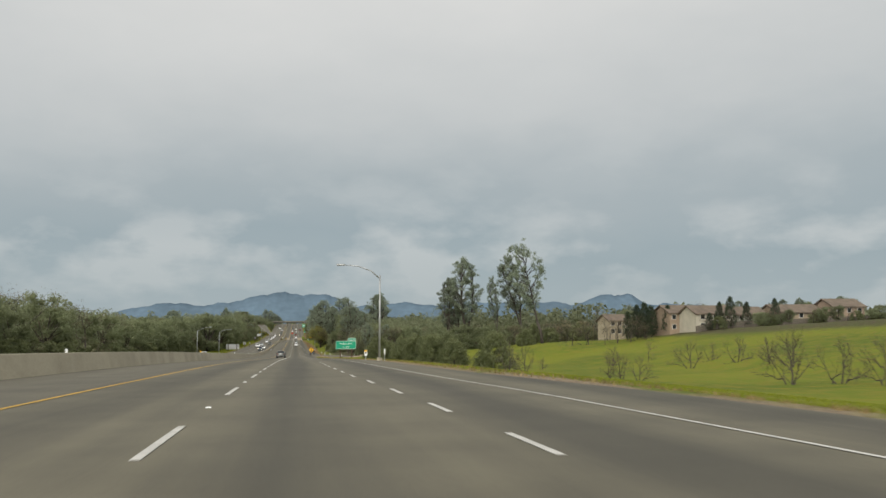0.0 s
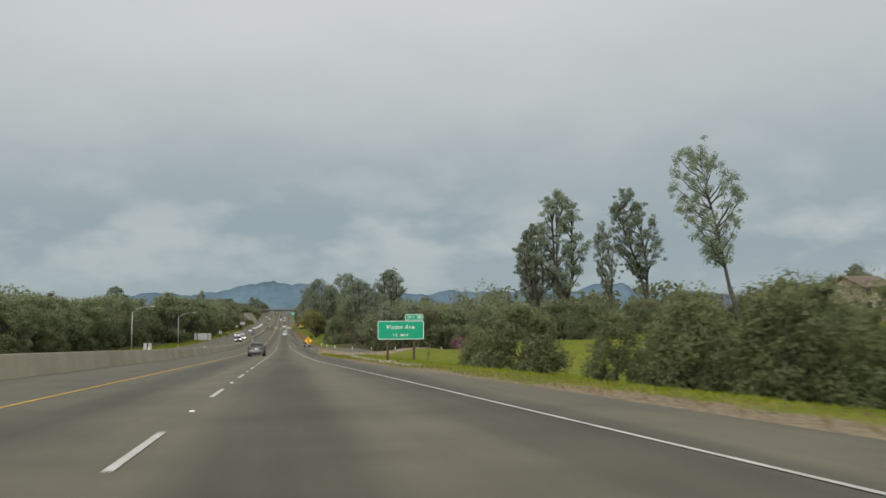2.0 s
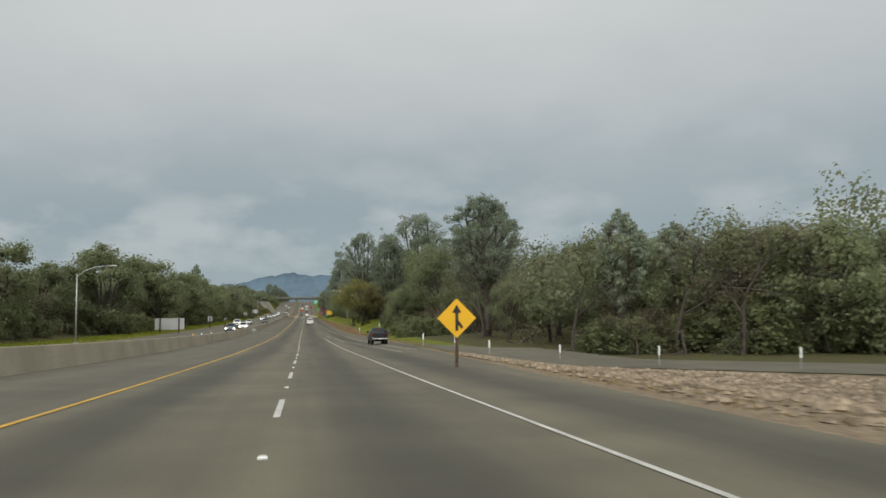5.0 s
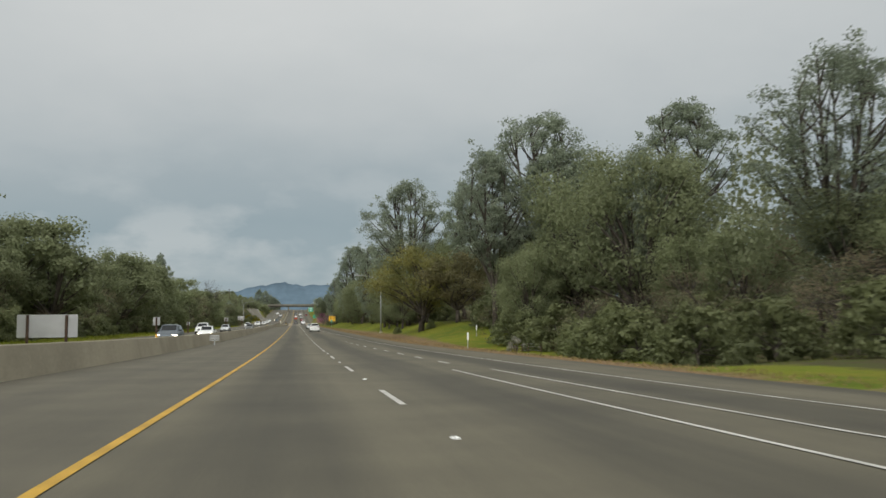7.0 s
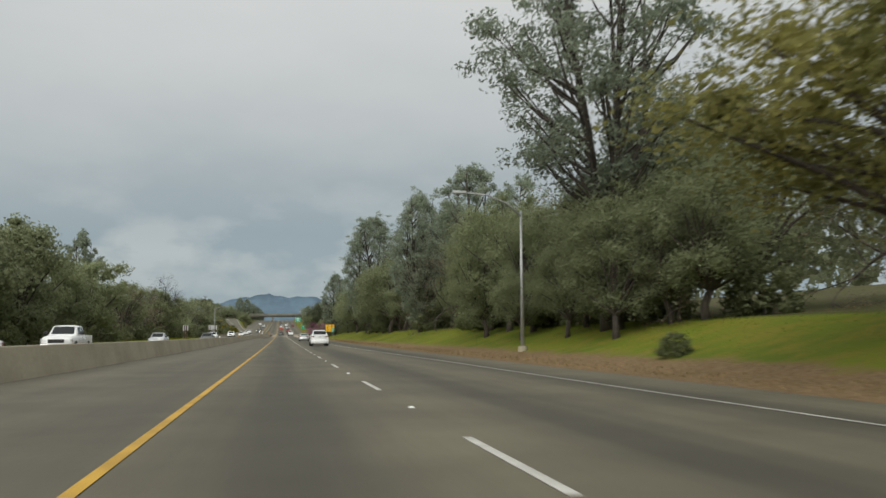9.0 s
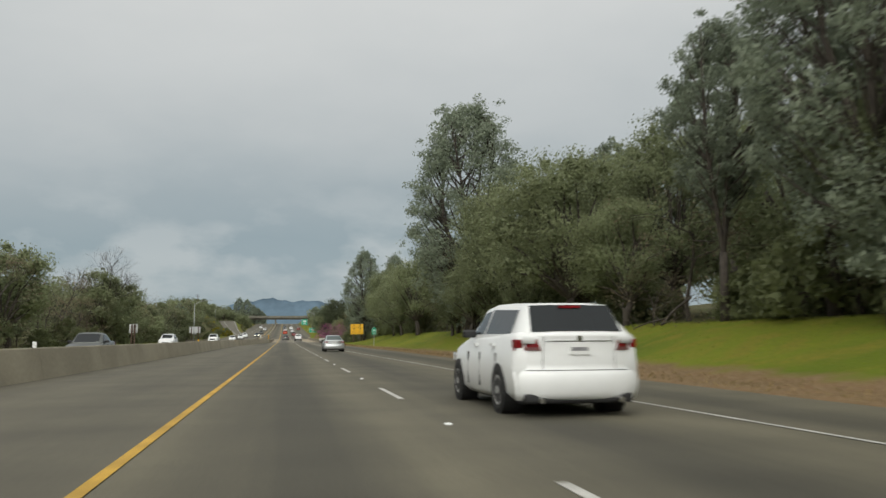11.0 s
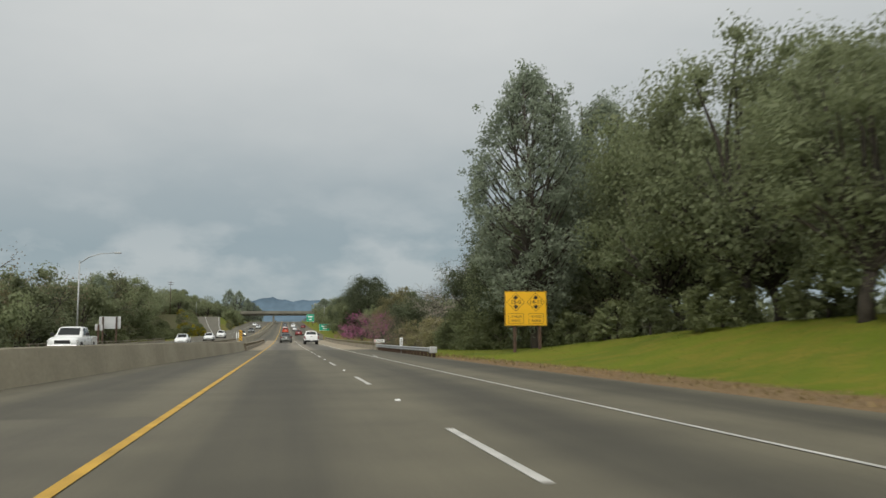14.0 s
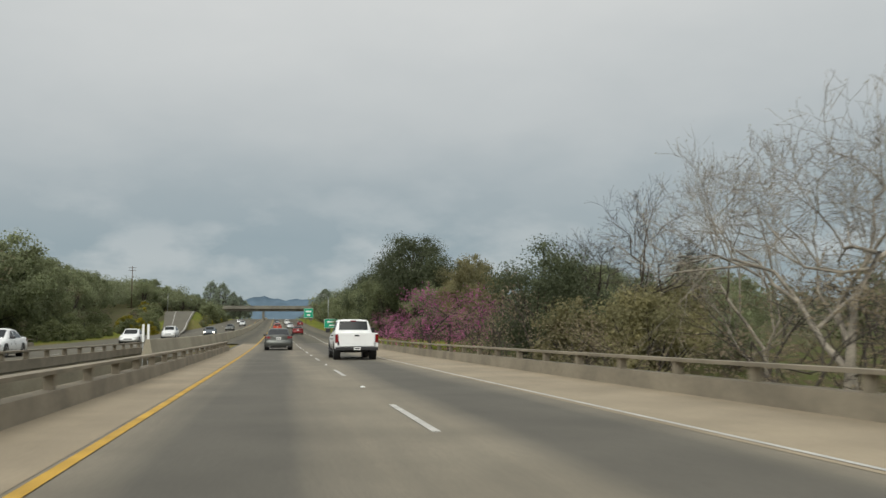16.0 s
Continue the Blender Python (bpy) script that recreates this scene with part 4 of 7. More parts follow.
TREE_WORDS = {
    "oak": ("oak_tree", "broad evergreen oak with a dense dull-green crown", "tree"),
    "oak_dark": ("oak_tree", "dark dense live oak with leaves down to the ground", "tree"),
    "oak_far": ("oak_tree", "dull-green evergreen oak in the roadside wood", "tree"),
    "oak_left": ("oak_tree", "dull-green oak of the wood beyond the oncoming carriageway", "tree"),
    "oak_yellow": ("oak_tree", "oak in yellow-green spring leaf", "tree"),
    "pine": ("pine_tree", "tall grey pine with an open needle crown", "tree"),
    "pine_lone": ("pine_tree", "slender ragged grey pine with sparse needle clumps", "tree"),
    "pine_far": ("pine_tree", "grey pine standing over the roadside wood", "tree"),
    "pine_dense": ("pine_tree", "dense egg-shaped pine with dark needles", "tree"),
    "conifer": ("conifer", "narrow dark green conifer beside the houses", "tree"),
    "olive": ("willow_tree", "olive-green budding willow along the creek", "tree"),
    "bush": ("bush", "rounded dark green bush on the verge", "bush"),
    "bush_far": ("bush", "dull-green bush at the edge of the wood", "bush"),
    "broom": ("bush", "yellow-flowering broom bush on the bank", "bush"),
    "redbud": ("redbud_tree", "small redbud tree in pink blossom", "tree"),
    "brown": ("young_tree", "brown budding tree with bare twigs", "tree"),
    "sycamore": ("sycamore_tree", "pale bare sycamore with first buds by the creek", "tree"),
    "bare": ("bare_tree", "dark leafless tree with spreading branches", "tree"),
    "sapling": ("sapling", "small leafless sapling planted in the grass", "tree"),
    "blossom": ("bush", "low bush with white blossom", "bush"),
}
KIND_HEIGHT = {"oak": 12.0, "oak_dark": 11.0, "oak_far": 9.0, "oak_left": 9.0, "oak_yellow": 12.5, "pine": 17, "pine_lone": 20, "pine_far": 16, "pine_dense": 15, "conifer": 6, "olive": 9.0, "bush": 3.2, "bush_far": 3.2, "broom": 2.6, "redbud": 5.5, "brown": 6, "sycamore": 15,
               "bare": 11, "sapling": 2.6, "blossom": 1.8}
place_rng = random.Random(11)


def plant(kind, x, y, h=None, width=1.0, pick=None, turn=None, sink=0.0):
    pool = TREE_KINDS[kind]
    trunk, crown = pool[(place_rng.randrange(len(pool)) if pick is None else pick) % len(pool)]
    name, label, cat = TREE_WORDS[kind]
    s = (h or KIND_HEIGHT[kind]) / KIND_HEIGHT[kind]
    a = place_rng.uniform(0, 360) if turn is None else turn
    ob = thing(name, label, cat, pose(x, y, gz(x, y) - sink, 0, 0, a), group="roadside trees")
    ob.scale = (s * width, s * width, s)
    part("trunk", trunk, ob)
    part("crown", crown, ob)
    return ob


# single trees that stand out
def plant_top(kind, x, y, top, *a, **k):
    """A tree whose tip stands so high above the freeway beside it."""
    return plant(kind, x, y, top - (gz(x, y) - float(prof(y))), *a, **k)


plant_top("pine_lone", 43.4, 186.5, 22.3, 1.1, pick=0, turn=0)
plant_top("pine_lone", 39.8, 188.2, 17.6, 1.15, pick=2, turn=80)
for x, y, h in [(37.5, 186, 6.0), (41.5, 183.5, 7.0), (47.5, 186, 7.6), (53.0, 183.5, 7.0), (57.5, 185.5, 6.6), (50.5, 191, 8.5), (44.5, 191, 8.0)]:
    plant("oak_far", x, y, h)
plant_top("pine_lone", 45.2, 203.0, 18.0, 0.75, pick=1, turn=0)
plant_top("pine_lone", 57.2, 187.8, 22.4, 1.05, pick=1, turn=8)
plant_top("pine_lone", 51.0, 187.0, 17.6, 0.6, pick=1, turn=-20)
plant_top("pine", 51.8, 155.5, 21.6, 0.9, pick=2, turn=0)
plant_top("pine", 41.5, 372, 24.0, 0.9, pick=1, turn=30)
plant_top("pine", 17.0, 377.5, 21.2, 1.15, pick=0, turn=60)
plant_top("pine", 21.2, 354.0, 17.2, 1.0, pick=1, turn=120)
plant_top("pine", 24.2, 338.2, 21.0, 1.25, pick=0, turn=100)
plant_top("pine", 37.3, 335.4, 22.3, 1.2, pick=1, turn=15)
plant_top("pine", 27.6, 299.6, 14.6, 1.2, pick=0, turn=210)
plant_top("pine", 25.5, 319.7, 13.8, 0.75, pick=1, turn=300)
plant_top("pine", 23.4, 276.5, 15.5, 1.25, pick=1, turn=80)
plant_top("pine", 18.6, 412, 16.5, 1.05, pick=1, turn=70)
plant_top("pine", 20.0, 429, 15.5, 1.05, pick=0, turn=200)
plant_top("oak_yellow", 15.2, 353.5, 10.8, 1.35, turn=20)
plant_top("olive", 18.6, 350.0, 9.8, 1.35, turn=140)
for x, y, top in [(20.6, 334, 9.0), (22.8, 341, 11.0), (19.6, 326, 8.2), (23.5, 329, 10.5), (27.5, 347, 9.5), (16.8, 389, 9.6), (15.8, 397, 9.0), (17.6, 382, 8.6), (18.6, 371, 9.4), (17.8, 372.5, 8.0), (15.7, 373.5, 7.4), (15.8, 380, 6.6), (15.4, 387, 5.6), (19.5, 378, 10.5), (20.5, 386, 11.5)]:
    plant_top("oak", x, y, top, 0.95)
for x, y, h in [(21.5, 345, 3.4), (22.5, 337, 3.8), (20.5, 331, 3.4), (25.5, 352, 3.0)]:
    plant("bush_far", x, y, h, 1.2)
for x, y, h in [(27.0, 352.0, 7.0), (28.5, 357.5, 8.0), (26.5, 362.0, 7.5), (29.5, 366.5, 8.5), (27.5, 371.0, 8.0), (31.0, 360.0, 9.0), (24.5, 357.0, 4.5), (24.0, 366.0, 5.0)]:
    plant("brown", x, y, h, 1.1)
for x, y, h in [(28.0, 355.0, 2.4), (29.0, 361.0, 2.8), (27.8, 366.5, 2.6), (26.8, 348.5, 2.4)]:
    plant("bush_far", x, y, h, 1.3)
plant_top("pine_dense", 17.2, 434, 17.5, 0.9)
plant_top("pine_dense", 17.3, 486, 22.0, 1.15)
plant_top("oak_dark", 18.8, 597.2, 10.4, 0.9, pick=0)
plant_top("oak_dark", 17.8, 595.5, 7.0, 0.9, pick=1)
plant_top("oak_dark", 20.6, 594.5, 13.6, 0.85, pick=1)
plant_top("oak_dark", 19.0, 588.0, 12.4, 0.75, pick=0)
for x, y, h in [(16.0, 595.5, 3.4), (16.8, 592.0, 3.6), (17.0, 598.5, 4.0), (18.0, 590.0, 3.6), (20.0, 598.0, 4.2)]:
    plant("bush", x, y, h, 1.1)
plant_top("oak", 26.6, 597, 14.0, 0.95)
plant_top("oak", 17.1, 460, 13.5, 1.0)
plant_top("oak", 16.3, 481, 8.5, 0.85)
plant_top("oak", 16.7, 490.5, 8.5, 0.85)
plant_top("oak", 18.2, 472, 14.0, 1.0)
plant_top("pine_dense", 16.8, 577.5, 18.0, 0.95, pick=0)
plant_top("pine_dense", 23.3, 582, 17.6, 0.9, pick=1)
plant_top("bare", -31.5, 569.0, 17.2, 0.9, turn=70)
for x, y, h in [(20.6, 500.0, 5.5), (21.4, 507.0, 6.5), (20.2, 511.5, 5.0), (22.6, 503.0, 7.0), (19.6, 505.5, 3.2), (25.5, 499.0, 8.0), (26.0, 508.0, 8.5), (25.0, 514.0, 8.0)]:
    plant("brown", x, y, h, 1.1)
for x, y, h in [(22.2, 498.0, 2.2), (22.4, 510.5, 2.4), (21.8, 504.5, 1.5), (21.0, 514.5, 2.6)]:
    plant("bush_far", x, y, h, 1.1)
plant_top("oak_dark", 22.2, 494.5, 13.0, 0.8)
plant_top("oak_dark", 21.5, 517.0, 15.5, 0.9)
for x, y, h, w in [(17.2, 514, 12.2, 1.0), (17.6, 492, 11, 0.95), (17.2, 528, 11, 0.95), (19.7, 543, 12, 1), (19.6, 558, 14.2, 0.95), (22.0, 571, 15.0, 0.95), (20.8, 586, 13.0, 0.9), (19.2, 593, 10.5, 0.85), (24, 594, 11.5, 1)]:
    plant_top("oak", x, y, h, w)
# the bushes and saplings of the green slope
for x, y, h, w in [(25.6, 86.3, 4.1, 0.95), (22.0, 89.6, 3.2, 0.95), (16.6, 103.4, 2.7, 0.75), (17.8, 100.0, 3.4, 0.9), (18.9, 96.6, 3.6, 0.9), (20.2, 93.4, 3.5, 0.9), (20.8, 98.5, 4.0, 0.95), (19.2, 102.8, 3.7, 0.9),
                   (21.8, 93.6, 3.8, 0.95), (16.3, 114.4, 3.5, 1.1), (16.2, 122.8, 2.5, 0.85), (22.8, 101, 3.8, 1.0)]:
    plant("bush", x, y, h, w)
plant("redbud", 22.6, 155.0, 2.5, 0.85)
plant("brown", 19.2, 158.4, 1.5, 1.0)
for x, y, h in [(42, 74.6, 2.8), (45.5, 72, 2.5), (46, 78, 1.9), (45, 66, 2.4), (44, 61, 2.4), (41.5, 93, 2.5), (31.4, 88, 1.4), (20.4, 59.4, 2.0)]:
    plant("sapling", x, y, h, 0.9)
for x, y, h in [(26.3, 53, 1.9), (27.4, 52.4, 1.7), (22, 61.2, 2.1), (33, 44, 3.4), (35.5, 43, 2.8), (36, 40, 3.0), (25.6, 53.2, 1.6)]:
    plant("sapling", x, y, h, 0.8)
plant("brown", 45.4, 92, 2.9, 0.75)
plant("bush", 13.95, 364.5, 0.85, 1.2)
# creek side
plant_top("sycamore", 28.2, 637.5, 14.6, 1.0, pick=0, turn=30)
plant_top("sycamore", 39.0, 662.0, 16.5, 0.9, pick=1, turn=100)
plant_top("bare", 30.9, 671.0, 13.8, 0.95, turn=20)
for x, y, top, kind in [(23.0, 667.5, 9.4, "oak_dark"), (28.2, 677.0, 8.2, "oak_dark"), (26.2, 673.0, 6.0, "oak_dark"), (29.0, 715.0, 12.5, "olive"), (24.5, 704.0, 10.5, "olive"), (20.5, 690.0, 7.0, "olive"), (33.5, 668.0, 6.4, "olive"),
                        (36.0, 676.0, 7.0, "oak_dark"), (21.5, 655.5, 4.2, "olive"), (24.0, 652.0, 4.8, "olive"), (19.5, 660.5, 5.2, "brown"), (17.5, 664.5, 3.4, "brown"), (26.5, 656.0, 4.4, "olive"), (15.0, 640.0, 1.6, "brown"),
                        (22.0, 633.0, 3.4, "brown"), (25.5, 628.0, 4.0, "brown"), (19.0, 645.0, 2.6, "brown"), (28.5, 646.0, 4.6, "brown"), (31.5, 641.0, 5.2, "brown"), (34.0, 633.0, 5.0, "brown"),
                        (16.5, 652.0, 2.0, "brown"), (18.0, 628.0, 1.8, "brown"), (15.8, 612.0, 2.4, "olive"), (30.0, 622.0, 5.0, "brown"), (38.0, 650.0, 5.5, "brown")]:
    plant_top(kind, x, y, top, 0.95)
plant_top("olive", -36.0, 640, 9.5, 1.0)
plant_top("redbud", 15.4, 676.5, 4.7, 1.25, pick=0, turn=15)
plant_top("redbud", 17.2, 679.0, 4.2, 1.1, pick=1, turn=80)
plant_top("redbud", 14.2, 699.0, 3.4, 1.0, pick=1, turn=180)
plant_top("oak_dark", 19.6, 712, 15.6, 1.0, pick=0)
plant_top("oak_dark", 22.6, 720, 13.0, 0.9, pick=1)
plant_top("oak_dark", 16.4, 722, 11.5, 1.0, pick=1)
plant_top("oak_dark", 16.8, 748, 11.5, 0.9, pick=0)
for x, y, top in [(33, 684, 9.0), (38, 692, 10.0), (44, 682, 9.5), (19.5, 703, 7.5)]:
    plant_top("oak", x, y, top, 0.95)

creek_rng = random.Random(31)
for k in range(30):
    x, y = creek_rng.uniform(34, 80), creek_rng.uniform(672, 735)
    plant(creek_rng.choice(["brown", "brown", "oak", "bush_far"]), x, y, creek_rng.uniform(5.5, 9.5), 1.1, sink=0.3)
# the wood on the right
r2 = random.Random(5)


FAR_SPOTS = []


def plant_far(kind, x, y, h):
    """Trees behind the front rows, gathered into one wood."""
    FAR_SPOTS.append((kind, x, y, h))


def clear_of_ramp(x, y):
    return all((x - a) ** 2 + (y - b) ** 2 > 9.5 ** 2 for a, b in RAMP)


for y in np.arange(236, 600, 5.2):
    for row, x0 in enumerate((18.4, 24.4, 31.9, 40.9)):
        x, yy = x0 + r2.uniform(-1.6, 1.8), y + r2.uniform(-2.0, 2.0)
        if y < 290:
            x += (290 - y) * 0.22
        if row == 1 and 284 < y < 318:
            plant_top(r2.choice(["oak", "brown", "oak"]), x + 4, yy, r2.uniform(7, 9.5))
            continue
        if row < 2 and (338 < y < 374 or 496 < y < 513):
            continue
        if not clear_of_ramp(x, yy) or (row == 0 and 276 < y < 332) or (row == 0 and y > 550):
            continue
        u = r2.random()
        if row >= 2:
            plant_far("pine" if u < 0.2 else "brown" if u < 0.35 else "oak", x, yy, r2.uniform(12, 16) if u < 0.2 else r2.uniform(8, 12))
            continue
        if u < 0.60:
            plant_top("oak" if row == 0 or y > 296 else "oak_far", x, yy, (r2.uniform(8.5, 12.0) if row == 0 else r2.uniform(12.5, 16.0)) * (0.68 if y < 285 else 1.0), r2.uniform(0.85, 1.05))
        elif u < 0.72:
            low_wood = row == 0 and y > 500
            plant_top("oak" if low_wood else "pine" if row == 0 else "pine_far", x + 1.5, yy, r2.uniform(13, 18) * (0.65 if low_wood else 1.0), r2.uniform(0.9, 1.1))
        elif u < 0.78:
            plant("oak_far", x, yy, r2.uniform(6.5, 8.5))
        else:
            plant("brown", x, yy, r2.uniform(6.0, 9.0), 1.1)
for y in np.arange(292, 596, 2.6):
    if r2.random() < 0.85 and not (340 < y < 368 or 494 < y < 514):
        plant(r2.choice(["bush_far", "bush_far", "brown"]), 18.7 + r2.uniform(-0.8, 2.5), y + r2.uniform(-1, 1), r2.uniform(2.0, 3.8), 1.15)
for k in range(44):
    plant(r2.choice(["bush_far", "brown", "brown", "bush_far"]), r2.uniform(21, 37), r2.uniform(282, 334), r2.uniform(2.6, 4.6), 1.15)
for x, y, h in [(63, 149, 3.6), (65, 151, 4.0), (66.5, 150, 3.4), (61, 152, 4.2), (68.3, 151.5, 3.6), (64, 153, 4.6), (59, 150, 3.8)]:
    plant("brown", x, y, h, 0.9)
# the belt behind the ramp and behind the green slope
for k in range(74):
    u = k / 73
    x, y = 20 + 95 * u, 246 + 20 * math.sin(u * 3) - 66 * u
    for row in range(2):
        xx, yy = x + r2.uniform(-3, 3) + 3 * row, y + row * 9 + r2.uniform(-3, 3)
        if xx > 64:
            (plant if row == 0 and xx < 100 else plant_far)(r2.choice(["brown", "oak_far", "oak_far"]), xx, yy + 24, r2.uniform(5.5, 8.5))
            continue
        if clear_of_ramp(xx, yy):
            if row == 0 and clear_of_ramp(xx, yy - 5):
                plant(r2.choice(["bush_far", "brown", "bush_far"]), xx + r2.uniform(-1, 1), yy - 4.5, r2.uniform(2.6, 4.6), 1.25)
            kk = r2.choice(["oak_far", "oak_far", "brown", "brown", "brown", "pine_far"])
            if row == 0 and k < 52:
                plant(kk, xx, yy, r2.uniform(6, 9.5))
            else:
                plant_far(kk, xx, yy, r2.uniform(6, 9.5))
for k in range(40):
    plant(r2.choice(["oak_far", "brown", "brown", "brown", "bush_far"]), r2.uniform(47, 67), r2.uniform(157, 178), r2.uniform(2.8, 5.0))
for k in range(30):
    plant(r2.choice(["brown", "bush_far", "brown", "oak_far"]), r2.uniform(70, 112), r2.uniform(122, 132), r2.uniform(1.6, 3.4))
for x, y, h, w in [(63.6, 142.0, 5.2, 0.9), (65.2, 141.6, 6.3, 0.95), (66.9, 142.2, 6.6, 1.0), (68.6, 143.0, 5.8, 1.0), (67.8, 146.0, 5.0, 0.9), (72.4, 128.6, 3.0, 1.1)]:
    plant("conifer", x, y, h, w)
for x, y, h, w in [(75.5, 131.0, 4.6, 0.85), (77.2, 130.5, 5.4, 0.9), (80.5, 131.0, 4.4, 0.9), (70.6, 140.5, 5.4, 0.9), (85.5, 130.5, 4.8, 0.85)]:
    plant("conifer", x, y, h, w)
for x, y, h in [(57.0, 136.0, 3.6), (59.5, 137.0, 4.2), (61.5, 136.0, 3.8), (62.8, 138.5, 4.4), (55.0, 139.0, 4.0), (64.0, 135.0, 2.6), (52.8, 141.0, 4.2), (73.6, 132.5, 3.0), (79.0, 129.0, 2.6), (83.5, 129.5, 3.2), (88.0, 130.0, 3.0), (91.0, 129.0, 2.8)]:
    plant("brown", x, y, h, 1.15)
for k in range(30):
    plant(r2.choice(["pine_far", "oak_far", "brown"]), 66 + 1.9 * k + r2.uniform(-1, 1), r2.uniform(158, 172), r2.uniform(4.0, 6.5))
# beyond the creek
for y in np.arange(716, 990, 8.0):
    for row, x0 in enumerate((17.5, 25.0, 34.0)):
        x, yy = x0 + r2.uniform(-2, 2) + (3 if y > 800 else 0), y + r2.uniform(-3, 3)
        k = r2.choice(["oak_far", "oak_far", "oak_far", "pine_far", "brown"])
        (plant if row == 0 else plant_far)(k, x, yy, r2.uniform(6, 10) if k != "pine_far" else r2.uniform(10, 14))
# the wood on the left
for y in np.arange(20, 1000, 6.0):
    for row, x0 in enumerate((-30.0, -37.0, -46.0)):
        x, yy = x0 + r2.uniform(-2, 2), y + r2.uniform(-2.5, 2.5)
        if y < 330:
            x -= 4
        if (605 < y < 680 or 856 < y < 906) and row == 0:
            continue
        if y > 690:
            x = float(np.interp(y, [690, 720, 760, 800, 830, 856, 862, 900, 1000], [-30, -31.5, -34.5, -41, -47, -47, -40, -44, -54])) - (0, 7, 16)[row] + r2.uniform(-2.5, 0.5)
        u = r2.random()
        if row > 0:
            plant_far("pine" if u < 0.22 else "brown" if u < 0.34 else "oak", x, yy, r2.uniform(13, 17) if u < 0.22 else r2.uniform(9, 12.5))
            continue
        if u < (0.34 if 490 < y < 605 else 0.62):
            plant("oak_left", x, yy, r2.uniform(7.5, 11.5) * (1.46 if 330 < y < 490 else 1.2 if y > 490 else 1.30 if y > 270 else 1.0), r2.uniform(0.9, 1.1))
        elif u < (0.38 if 490 < y < 605 else 0.67):
            plant("pine_far", x, yy, r2.uniform(11, 14))
        elif u < 0.93:
            plant("brown", x, yy, r2.uniform(7, 10.5), 1.0)
        else:
            plant("bush_far", x, yy, r2.uniform(3, 4.5), 1.2)
plant_top("pine_far", -35.6, 507, 20.6, 0.8)
plant_top("pine_far", -41.0, 640, 16.0, 0.9)
for y in np.arange(40, 600, 6.5):
    plant(r2.choice(["bush_far", "bush_far", "brown"]), -27.2 - (4 if y < 330 else 0) + r2.uniform(-1, 1), y + r2.uniform(-2, 2), r2.uniform(2.2, 4.2), 1.2)
for y in np.arange(622, 706, 6.0):
    plant_top(r2.choice(["oak_left", "oak_left", "brown", "pine_far"]), -33 + r2.uniform(-5, 3), y + r2.uniform(-2, 2), r2.uniform(8.5, 13))
for y in np.arange(612, 690, 5.0):
    plant("bush_far", -27 + r2.uniform(-2, 1.5), y, r2.uniform(3.0, 4.2), 1.2)
for k in range(8):
    y = 700 + 6.0 * k
    plant("bush_far", -23.5 + r2.uniform(-2, 1.0), y, r2.uniform(1.8, 2.8), 1.15)
for y in np.arange(684, 800, 4.0):
    plant(r2.choice(["bush_far", "bush_far", "brown"]), -30.0 - 0.05 * (y - 684) + r2.uniform(-2, 2), y + r2.uniform(-1.5, 1.5), r2.uniform(2.4, 3.6), 1.2)
# both banks of the slip road
for y in np.arange(748, 912, 2.6):
    kind = r2.choice(["bush_far", "bush_far", "brown", "bush_far", "broom"])
    plant(kind, float(SLIP_L(y)) - 2.2 - r2.uniform(0, 5), y, r2.uniform(1.8, 3.2), 1.2)
for y in np.arange(846, 985, 3.0):
    lo_x = float(SLIP_R(y)) + 2.8
    plant(r2.choice(["broom", "bush_far", "bush_far", "brown"]), r2.uniform(lo_x, max(lo_x + 0.5, -20.8)), y, r2.uniform(1.4, 2.6), 1.15)
for y in np.arange(922, 984, 4.2):
    plant(r2.choice(["oak_left", "oak_left", "bush_far"]), r2.uniform(float(SLIP_R(y)) + 3.5, -21.8), y, r2.uniform(5.0, 8.5), 1.0)
for x in np.arange(-52, -21, 2.6):
    plant("oak_left", x, r2.uniform(952, 980), r2.uniform(6.0, 9.5) * (1.0 if x > -40 else 1.25), 1.05)
for x, y, top in [(-25.5, 1042, 18.5), (-31.5, 1048, 19.5), (-38, 1044, 13), (-20, 1050, 12), (-45, 1040, 12), (-21.5, 1066, 14.5), (-18.5, 1078, 12.5), (-16.0, 1090, 10.5), (-14.2, 1098, 8.5)]:
    plant_top("pine_dense", x, y, top)


def gathered_wood(name, spots):
    """The rows behind, in one object: crowns of leaf clumps and their trunks."""
    g = np.random.default_rng(21)
    cs, ns, ss = [], [], []
    for kind, x, y, h in spots:
        k = 1000 if x > 0 else 620
        lob = g.normal(0, 1, (9, 3))
        lob /= np.linalg.norm(lob, axis=1)[:, None]
        tall = kind.startswith("pine") and x > 0
        h = h if x > 0 else min(h, 11.5)
        w = 0.19 if tall else 0.40
        d = g.normal(0, 1, (k, 3))
        d /= np.linalg.norm(d, axis=1)[:, None]
        which = g.integers(0, 9, k)
        c = lob[which] * np.array([w, w, 0.30]) * 0.75 + d * np.array([w * 0.5, w * 0.5, 0.17]) * g.uniform(0.75, 1.1, (k, 1))
        cs.append(np.array([x, y, gz(x, y) + h * 0.55]) + c * h)
        ns.append(d)
        ss.append(g.uniform(0.20, 0.46, k) * (1.0 if x > 0 else 1.4))
    return tagged(new(name, quads(np.concatenate(cs), np.concatenate(ns), np.concatenate(ss), name, M_FARWOOD, 1.1, 3)), "dense dull-green wood behind the roadside trees", "woods", kind="stuff")


